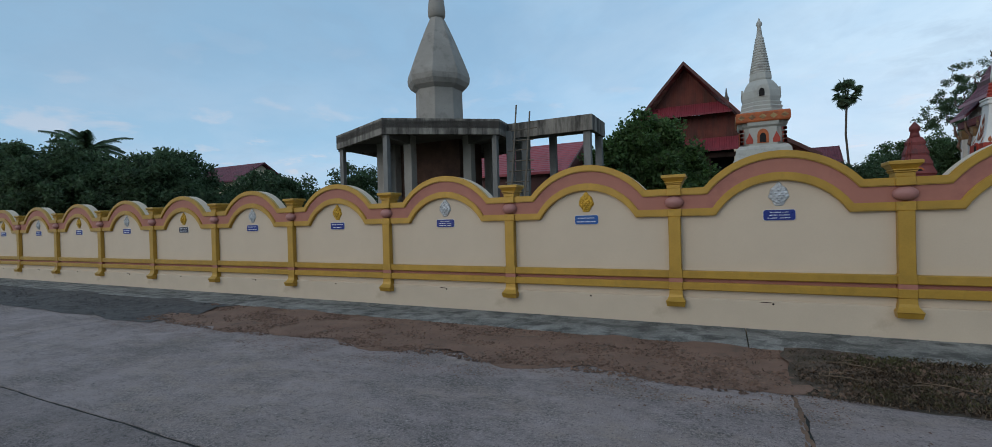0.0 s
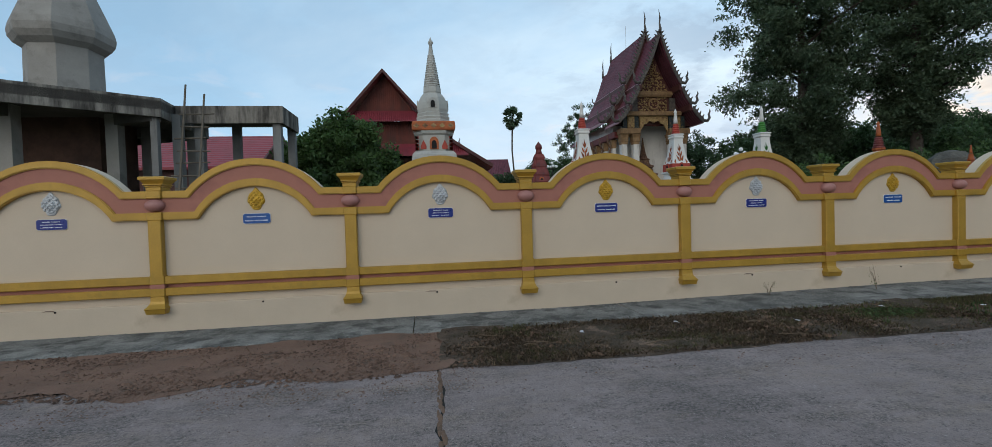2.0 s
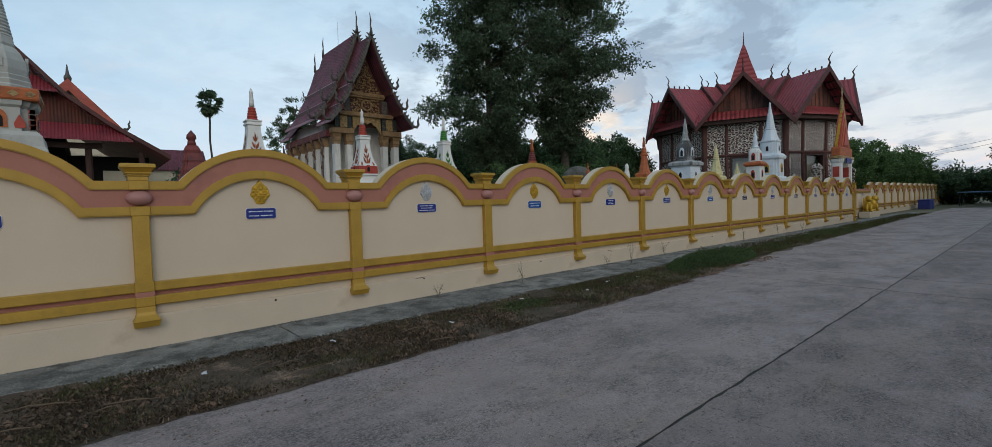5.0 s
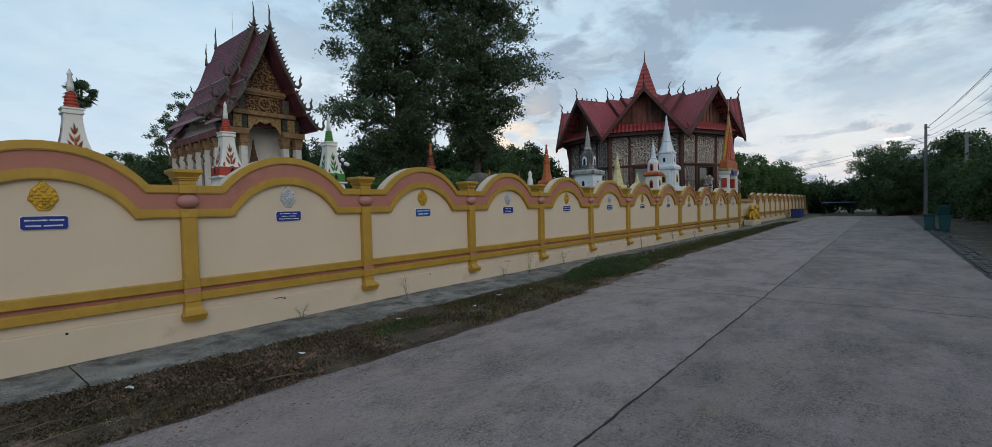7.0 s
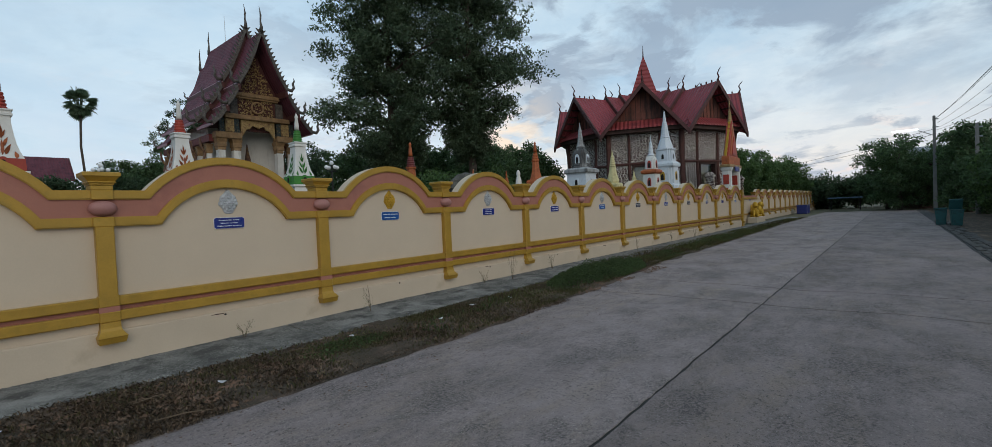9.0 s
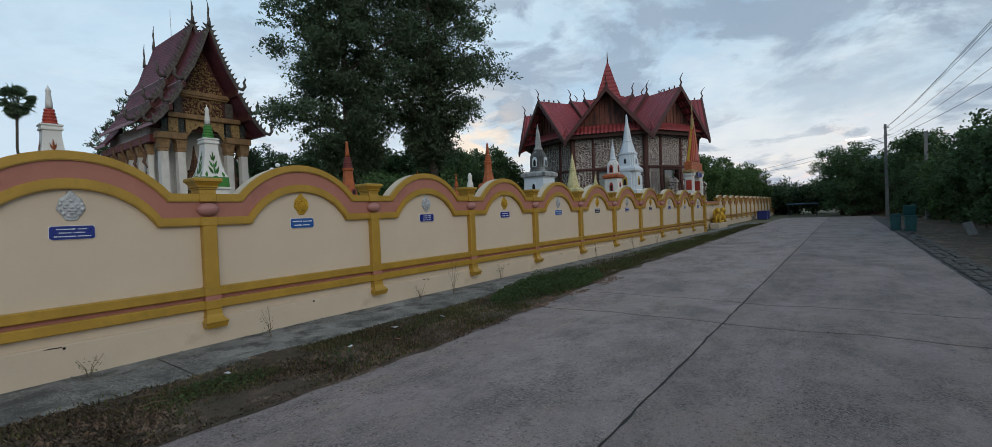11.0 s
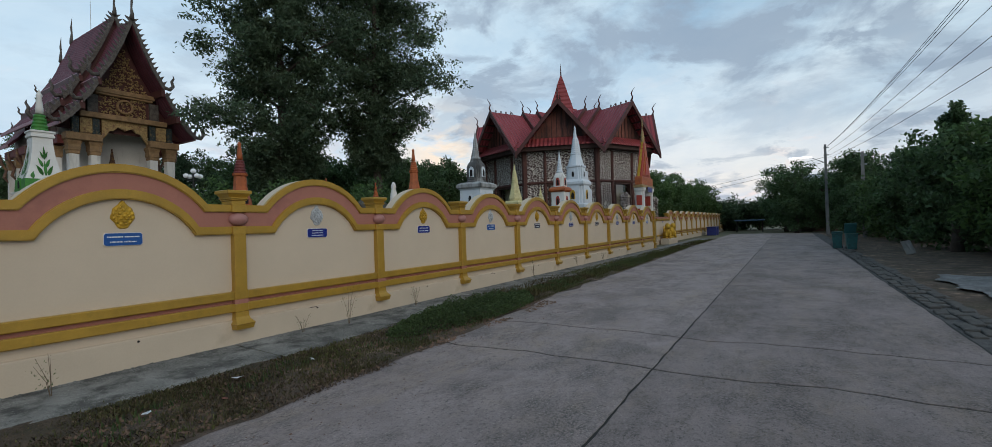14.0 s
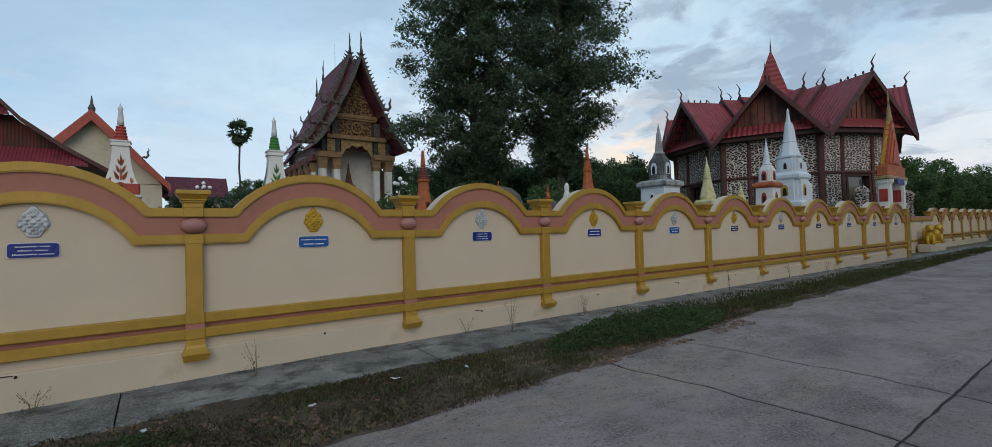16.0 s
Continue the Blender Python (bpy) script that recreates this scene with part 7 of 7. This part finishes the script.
for i in range(8):
    shrub(72 + 4 * BG.random() + i * 2, 10 - 3.0 * i, "dark distant roadside tree", [(0, 0, 2.4, 3.6, 3.4, 1.9), (2, -2, 1.6, 3.0, 2.8, 1.5)], 160 + i, "leaf_far", 110, 75, 0.9, 0.34, trunk=(2.2, 0.2, 0, 0), limbs=3)
# right of the road
for i, (x, y, z, r) in enumerate(((25.5, -6.2, 3.2, 2.6), (29.5, -6.0, 3.4, 2.7), (32.0, -5.3, 3.6, 2.5), (22.0, -7.2, 3.4, 2.7), (27.5, -8.5, 4.0, 2.6), (37.5, -5.0, 3.6, 2.2), (42, -4.9, 3.0, 2.1), (46, -4.5, 3.0, 1.9), (18.5, -8.0, 2.6, 2.6), (31, -9.0, 4.2, 2.6), (40, -7.5, 3.4, 2.6))):
    shrub(x, y, "dense dark green tree at the roadside", [(0, 0, z, r, r * 0.95, r * 0.62), (r * 0.45, 0.2, z - r * 0.5, r * 0.85, r * 0.8, r * 0.6), (-r * 0.45, 0.3, z - r * 0.55, r * 0.8, r * 0.8, r * 0.6), (0, 0, 0.9, r * 0.8, r * 0.75, 0.8)], 180 + i, "leaf" if i % 3 else "leaf_light", 170, 90, 0.5, 0.2, trunk=(z, 0.16, 0, 0), limbs=6)
for i, (x, y, z, r) in enumerate(((60.5, 0.1, 5.2, 3.0), (66, 1.0, 5.0, 3.0), (58, -4.5, 4.6, 2.8), (50, -3.5, 5.0, 1.8), (64, -3.0, 4.2, 2.6))):
    shrub(x, y, "leafy dark green tree beside the lamp post", [(0, 0, z, r, r * 0.9, r * 0.75), (r * 0.4, 0, z - r * 0.7, r * 0.8, r * 0.8, r * 0.6), (-r * 0.35, 0, z - r * 0.75, r * 0.75, r * 0.8, r * 0.6), (0, 0, 1.2, r * 0.7, r * 0.7, 1.1)], 200 + i, "leaf", 170, 95, 0.55, 0.2, trunk=(z, 0.2, 0, 0), limbs=6)

shrub(30.2, -4.7, "tall dead trunk overgrown with green ivy", [(0, 0, 4.9, 0.42, 0.4, 0.7), (0.05, 0, 3.9, 0.4, 0.4, 0.8), (-0.6, 0.3, 4.2, 0.25, 0.25, 0.3)], 233, "leaf", 90, 70, 0.22, 0.13, trunk=(5.2, 0.2, 0, 0), limbs=3)


# ---- grass, weeds and litter on the verge ----
def blades(name, count, x0, x1, y0, y1, h, w, mt, seed, dens, label, category, flat=0.0):
    rng = np.random.default_rng(seed)
    x, y = rng.uniform(x0, x1, count), rng.uniform(y0, y1, count)
    keep = np.array([dens(a, b) for a, b in zip(x, y)]) > rng.uniform(0, 1, count)
    x, y = x[keep], y[keep]
    n = len(x)
    a, lean = rng.uniform(0, 6.283, n), rng.uniform(0.1, 0.9, n)
    hh = h * rng.uniform(0.4, 1.3, n) * (1 - flat * rng.uniform(0.3, 1, n))
    ln = h * rng.uniform(0.3, 1.0, n) * (lean if not flat else 1.0)
    z = 0.014 * (y - 4.5) + 0.004
    base = np.stack([x, y, z], 1)
    side = np.stack([-np.sin(a), np.cos(a), 0 * a], 1) * (w * rng.uniform(0.6, 1.4, n))[:, None]
    tip = base + np.stack([np.cos(a) * ln, np.sin(a) * ln, hh], 1)
    mid = base + np.stack([np.cos(a) * ln * 0.35, np.sin(a) * ln * 0.35, hh * 0.65], 1)
    v = np.stack([base - side, base + side, mid + side * 0.7, tip, mid - side * 0.7], 1).reshape(-1, 3)
    me = bpy.data.meshes.new(name)
    me.vertices.add(5 * n)
    me.vertices.foreach_set("co", v.ravel())
    me.loops.add(5 * n)
    me.loops.foreach_set("vertex_index", np.arange(5 * n))
    me.polygons.add(n)
    me.polygons.foreach_set("loop_start", np.arange(0, 5 * n, 5))
    me.update(calc_edges=True)
    me.materials.append(M[mt])
    return tagged(new(name, me), label, category, kind="stuff")


def verge_density(x, y):
    edge = verge_edge(x) + 0.05
    q = 0.5 + 0.9 * noise.noise((x * 0.7, y * 1.3, 3.3)) + 0.3 * noise.noise((x * 3, y * 3, 1.0))
    return (y > edge) * max(0.0, min(1.0, q)) * min(1.0, max(0.05, (x - 4.5) / 6))


blades("verge_grass", 190000, 2.2, 44, 4.5, 5.95, 0.038, 0.005, "grass", 1, verge_density, "short patchy verge grass, green and brown", "grass")


def weed_bed(name, count, cx, cy, rx, ry, h, seed, label):
    rng = np.random.default_rng(seed)
    q = rng.uniform(-1, 1, (count * 2, 2))
    q = q[(q ** 2).sum(1) < 1][:count]
    top = h * np.sqrt(np.maximum(0.02, 1 - (q ** 2).sum(1))) * np.array([0.55 + 0.9 * abs(noise.noise((a * rx * 3.1, b * ry * 3.1, seed))) for a, b in q])
    pos = np.stack([cx + rx * q[:, 0], cy + ry * q[:, 1], 0.02 + top * rng.uniform(0.1, 1, len(q)) ** 0.7], 1)
    me = leaf_mesh(name, pos, 0.034, rng, 0.55, 0.3)
    me.materials.append(M["weed"])
    return tagged(new(name, me), label, "weeds", kind="stuff")


blades("rank_grass", 70000, 13.0, 42, 4.9, 6.35, 0.09, 0.009, "grass", 21, lambda x, y: (y > verge_edge(x) + 0.26) * max(0.0, min(1.0, 0.65 + 0.8 * noise.noise((x * 0.8, y * 1.5, 4.4)))) * (1.0 if y < 5.9 else 0.35), "rank olive-green grass spreading over the apron", "grass")
weed_bed("lush_weeds", 22000, 12.3, 5.4, 2.0, 0.55, 0.38, 5, "lush low green weeds on the verge")
weed_bed("low_weeds", 5000, 16.2, 5.6, 1.9, 0.35, 0.12, 6, "low green weeds on the verge")
weed_bed("weed_patch", 1100, 6.0, 5.35, 0.6, 0.25, 0.05, 7, "patch of small green weeds")
weed_bed("far_weeds", 9000, 22.5, 5.75, 4.5, 0.4, 0.12, 9, "low green weeds along the far verge")
blades("green_patches", 9000, 5.5, 24, 4.6, 5.9, 0.06, 0.007, "weed", 6, lambda x, y: 1.0 * (noise.noise((x * 1.2, y * 1.6, 9.0)) > 0.28) * (y > verge_edge(x) + 0.22), "small patches of green weeds", "weeds")
blades("dead_grass", 90000, 0.36, 9.5, 4.5, 5.9, 0.05, 0.0038, "dry", 3, lambda x, y: max(0.0, min(1, 0.55 + 0.9 * noise.noise((x * 1.4, y * 2.2, 6.0)))) * (1 if x < 5.2 else 0.5), "raked heap of dead grass and twigs", "dead grass", 0.8)
blades("moss_mat", 60000, 0.36, 10.5, 4.56, 5.95, 0.03, 0.0065, "moss", 14, lambda x, y: (y > verge_edge(x) + 0.08) * max(0.0, min(1, 0.25 + 1.9 * noise.noise((x * 1.1, y * 2.0, 16.0)) + 0.8 * noise.noise((x * 5, y * 6, 2.0)))), "olive-brown moss and creeping grass", "grass")
blades("sand_litter", 1500, -8, 0.3, 4.6, 5.85, 0.04, 0.004, "dry", 4, lambda x, y: 0.7, "scattered bits of dead grass on sand", "litter", 0.7)
blades("yard_litter", 9000, 10, 40, -8, -1.9, 0.08, 0.012, "dry", 5, lambda x, y: 0.8, "fallen brown leaves and twigs in the yard", "litter", 0.7)
STICKS = random.Random(12)
for i in range(16):
    x, y, a = STICKS.uniform(0.5, 5.5), STICKS.uniform(4.7, 5.7), STICKS.uniform(-0.6, 0.6)
    ln = STICKS.uniform(0.12, 0.45)
    bm = bmesh.new()
    tube(bm, [(x, y, 0.035), (x + ln * 0.5 * math.cos(a), y + ln * 0.5 * math.sin(a), 0.05), (x + ln * math.cos(a), y + ln * math.sin(a), 0.035)], [0.006, 0.006, 0.003], 5)
    tagged(part("dry_stick", bm, M["dry"]), "dry pale stick lying on dead grass", "stick", "sticks on the verge")


def tall_weed(x, y, h, seed):
    rng = random.Random(seed)
    t = thing("weed", pose(x, y, 0.04), "thin leggy weed growing against the wall", "weed", "weeds along the wall foot")
    for k in range(4):
        a = rng.uniform(0, 6.28)
        hh = h * rng.uniform(0.6, 1.0)
        top = Vector((math.cos(a) * 0.12, math.sin(a) * 0.06, hh))
        part("stem", tube(bmesh.new(), [(0, 0, -0.03), (top.x * 0.3, top.y * 0.3, hh * 0.5), tuple(top)], [0.003, 0.0025, 0.0015], 5), M["dry"], t)
        r = np.random.default_rng(seed * 7 + k)
        p = np.array([[top.x * f + r.normal() * 0.03, top.y * f + r.normal() * 0.02, hh * f] for f in r.uniform(0.25, 1.0, 14)])
        me = leaf_mesh("leaves", p, 0.022, r, 0.4)
        me.materials.append(M["weed"])
        ob = new("leaves", me)
        ob.parent = t


for i, (x, h) in enumerate(((5.4, 0.3), (7.15, 0.42), (9.9, 0.35), (10.6, 0.62), (12.3, 0.45), (16.8, 0.6), (20.2, 0.5), (22.3, 0.5))):
    tall_weed(x, 6.55 if i % 2 else 6.7, h, 300 + i)


# ---- things along the road ----
def wheelie_bin(x, y, turn, lid_open, label):
    t = thing("wheelie_bin", pose(x, y, -0.02, 0, 0, turn), label, "bin", "rubbish bins by the road")
    bm = bmesh.new()
    rr = [[bm.verts.new((sx * w, sy * w * 1.15, z)) for sx, sy in ((-1, -1), (1, -1), (1, 1), (-1, 1))] for w, z in ((0.21, 0.05), (0.27, 0.92), (0.285, 0.93), (0.285, 0.98))]
    for a, b in zip(rr, rr[1:]):
        for i in range(4):
            bm.faces.new((a[i], a[(i + 1) % 4], b[(i + 1) % 4], b[i]))
    bm.faces.new(rr[0][::-1])
    bm.faces.new(rr[-1])
    bmesh.ops.bevel(bm, geom=[e for e in bm.edges if abs(e.verts[0].co.z - e.verts[1].co.z) > 0.2], offset=0.04, segments=2, affect="EDGES")
    part("body", bm, M["bin"], t)
    lid = part("lid", cube(-0.3, 0.3, -0.02, 0.66, -0.02, 0.05, 0.02), M["bin"], t, "hinged lid")
    lid.matrix_basis = pose(0, -0.33, 1.0, 62 if lid_open else 3, 0, 0)
    part("handle", tube(bmesh.new(), [(-0.2, -0.38, 0.95), (0.2, -0.38, 0.95)], [0.018, 0.018], 8), M["bin"], t)
    for sx in (-1, 1):
        part("wheel", tube(bmesh.new(), [(sx * 0.2, -0.27, 0.1), (sx * 0.26, -0.27, 0.1)], [0.1, 0.1], 14), M["black"], t, "black rubber wheel")
    t.scale = (0.74, 0.74, 0.74)
    return t


wheelie_bin(31.5, -1.55, 95, True, "teal plastic wheelie bin with lid ajar")
wheelie_bin(32.3, -1.1, 85, False, "teal plastic wheelie bin with closed lid")


def lamp_post(x, y, h, lamp):
    t = thing("utility_pole", pose(x, y, 0), "square concrete utility pole with street lamp" if lamp else "weathered utility pole with cables", "utility pole")
    part("pole", turned(bmesh.new(), "square", [(0.12, -0.06), (0.08, h)]), M["concrete_col"], t)
    for z in (h - 0.3, h - 0.9):
        part("insulator_bar", cube(-0.05, 0.05, -0.25, 0.12, z, z + 0.08, 0.01), M["metal"], t)
    if lamp:
        part("lamp_arm", tube(bmesh.new(), [(0, 0, 5.8), (-0.2, 0.6, 6.1), (-0.3, 1.0, 6.3)], [0.035, 0.03, 0.03], 7), M["metal"], t, "grey lamp arm")
        part("lamp_head", cube(-0.42, -0.18, 0.9, 2.5, 6.28, 6.42, 0.04), M["lamp_glass"], t, "long white fluorescent lamp housing")
    return t


lamp_post(52.2, -1.9, 7.3, True)
lamp_post(46.0, -3.6, 5.8, False)
lamp_post(-6, -5.0, 10.1, False)
for z, dy, z1 in ((7.2, -0.25, 9.9), (7.1, -0.1, 9.4), (6.95, 0.05, 8.9), (6.75, -0.2, 8.2), (6.4, -0.25, 7.2), (6.2, -0.1, 5.7)):
    bm = bmesh.new()
    a, b = Vector((52.2, -1.9 + dy, z)), Vector((-6, -5.0 + dy, z1))
    tube(bm, [a.lerp(b, k / 16) - Vector((0, 0, 0.9 * 4 * (k / 16) * (1 - k / 16))) for k in range(17)], [0.009] * 17, 5)
    tagged(part("overhead_cable", bm, M["black"]), "black overhead cable strung between poles", "cable", "overhead cables along the road")
for i, z in enumerate((6.3, 5.9)):
    bm = bmesh.new()
    a, b = Vector((52.2, -1.9, z)), Vector((95, 30, z - 0.5))
    tube(bm, [a.lerp(b, k / 10) - Vector((0, 0, 0.8 * 4 * (k / 10) * (1 - k / 10))) for k in range(11)], [0.014] * 11, 5)
    tagged(part("overhead_cable", bm, M["black"]), "black overhead cable crossing the road end", "cable", "overhead cables along the road")


t = thing("awning", pose(67, 4.6, 0), "low pale blue tarpaulin shelter at the road end", "shelter")
part("sheet", cube(-0.8, 0.8, -1.5, 1.5, 1.25, 1.36, 0.03), M["tarp"], t)
for sx in (-0.9, 0.9):
    for sy in (-1.3, 1.3):
        part("leg", tube(bmesh.new(), [(sx * 0.8, sy, -0.06), (sx * 0.8, sy, 1.28)], [0.03, 0.03], 6), M["black"], t)
for i, x in enumerate((57.0, 58.3)):
    t = thing("blue_crate", pose(x, 7.3, -0.06), "large dark blue plastic crate at the wall foot", "crate", "blue crates by the far wall")
    part("body", cube(-0.5, 0.5, -0.42, 0.42, 0, 0.8, 0.05), M["blue_plastic"], t)
    part("rim", cube(-0.54, 0.54, -0.46, 0.46, 0.78, 0.86, 0.03), M["blue_plastic"], t)
t = thing("corrugated_sheet", pose(28.5, -2.9, 0.23, 70, 14, 65), "bent pale metal sheet propped among the weeds", "metal sheet")
bm = bmesh.new()
rows = [[bm.verts.new((0.06 * i - 0.21, y, 0.02 * (i % 2))) for y in (-0.27, 0.27)] for i in range(6)]
for a, b in zip(rows, rows[1:]):
    bm.faces.new((a[0], b[0], b[1], a[1]))
bmesh.ops.solidify(bm, geom=bm.faces[:], thickness=0.006)
part("sheet", bm, M["metal_pale"], t)


# ---- small garden things behind the wall ----
def globe_lamp(x, y, h, label):
    t = thing("garden_lamp", pose(x, y, 0), label, "lamp")
    part("pole", tube(bmesh.new(), [(0, 0, -0.06), (0, 0, h)], [0.05, 0.035], 8), M["black"], t)
    for k in range(5):
        a = 2 * math.pi * k / 4
        q = (0.28 * math.cos(a), 0.28 * math.sin(a), h - 0.1) if k < 4 else (0, 0, h + 0.12)
        part("arm", tube(bmesh.new(), [(0, 0, h - 0.3), (q[0] * 0.8, q[1] * 0.8, h - 0.28), (q[0], q[1], q[2] - 0.08)], [0.02, 0.018, 0.015], 6), M["black"], t)
        part("globe", ellipsoid(bmesh.new(), q, (0.1, 0.1, 0.1), 12, 8), M["lamp_white"], t, "white glass globe", smooth=True)


globe_lamp(15.6, 21.5, 4.05, "garden lamp with five white globes")
globe_lamp(8.3, 30, 4.4, "garden lamp with white globes")
bm = bmesh.new()
for i in range(9):
    ellipsoid(bm, (BG.uniform(-0.8, 0.8), BG.uniform(-0.3, 0.3), 0.4 + 0.25 * i * 0.9), (BG.uniform(0.35, 0.6), 0.45, BG.uniform(0.3, 0.45)), 8, 6)
ob = part("rockery", bm, M["lichen"])
ob.matrix_basis = pose(13.6, 10.2, 0)
tagged(ob, "heap of grey rockery stones behind the wall", "rockery")
bm = bmesh.new()
turned(bm, "round", [(0.16, -0.06), (0.15, 1.9), (0.09, 2.0), (0.11, 2.15), (0.08, 2.4), (0.05, 2.5), (0.065, 2.56), (0.05, 2.63), (0.02, 2.68)])
ob = part("white_statue", bm, M["white"], smooth=True)
ob.matrix_basis = pose(14.3, 9.1, 0)
tagged(ob, "small plain white statue on a tall base", "statue")
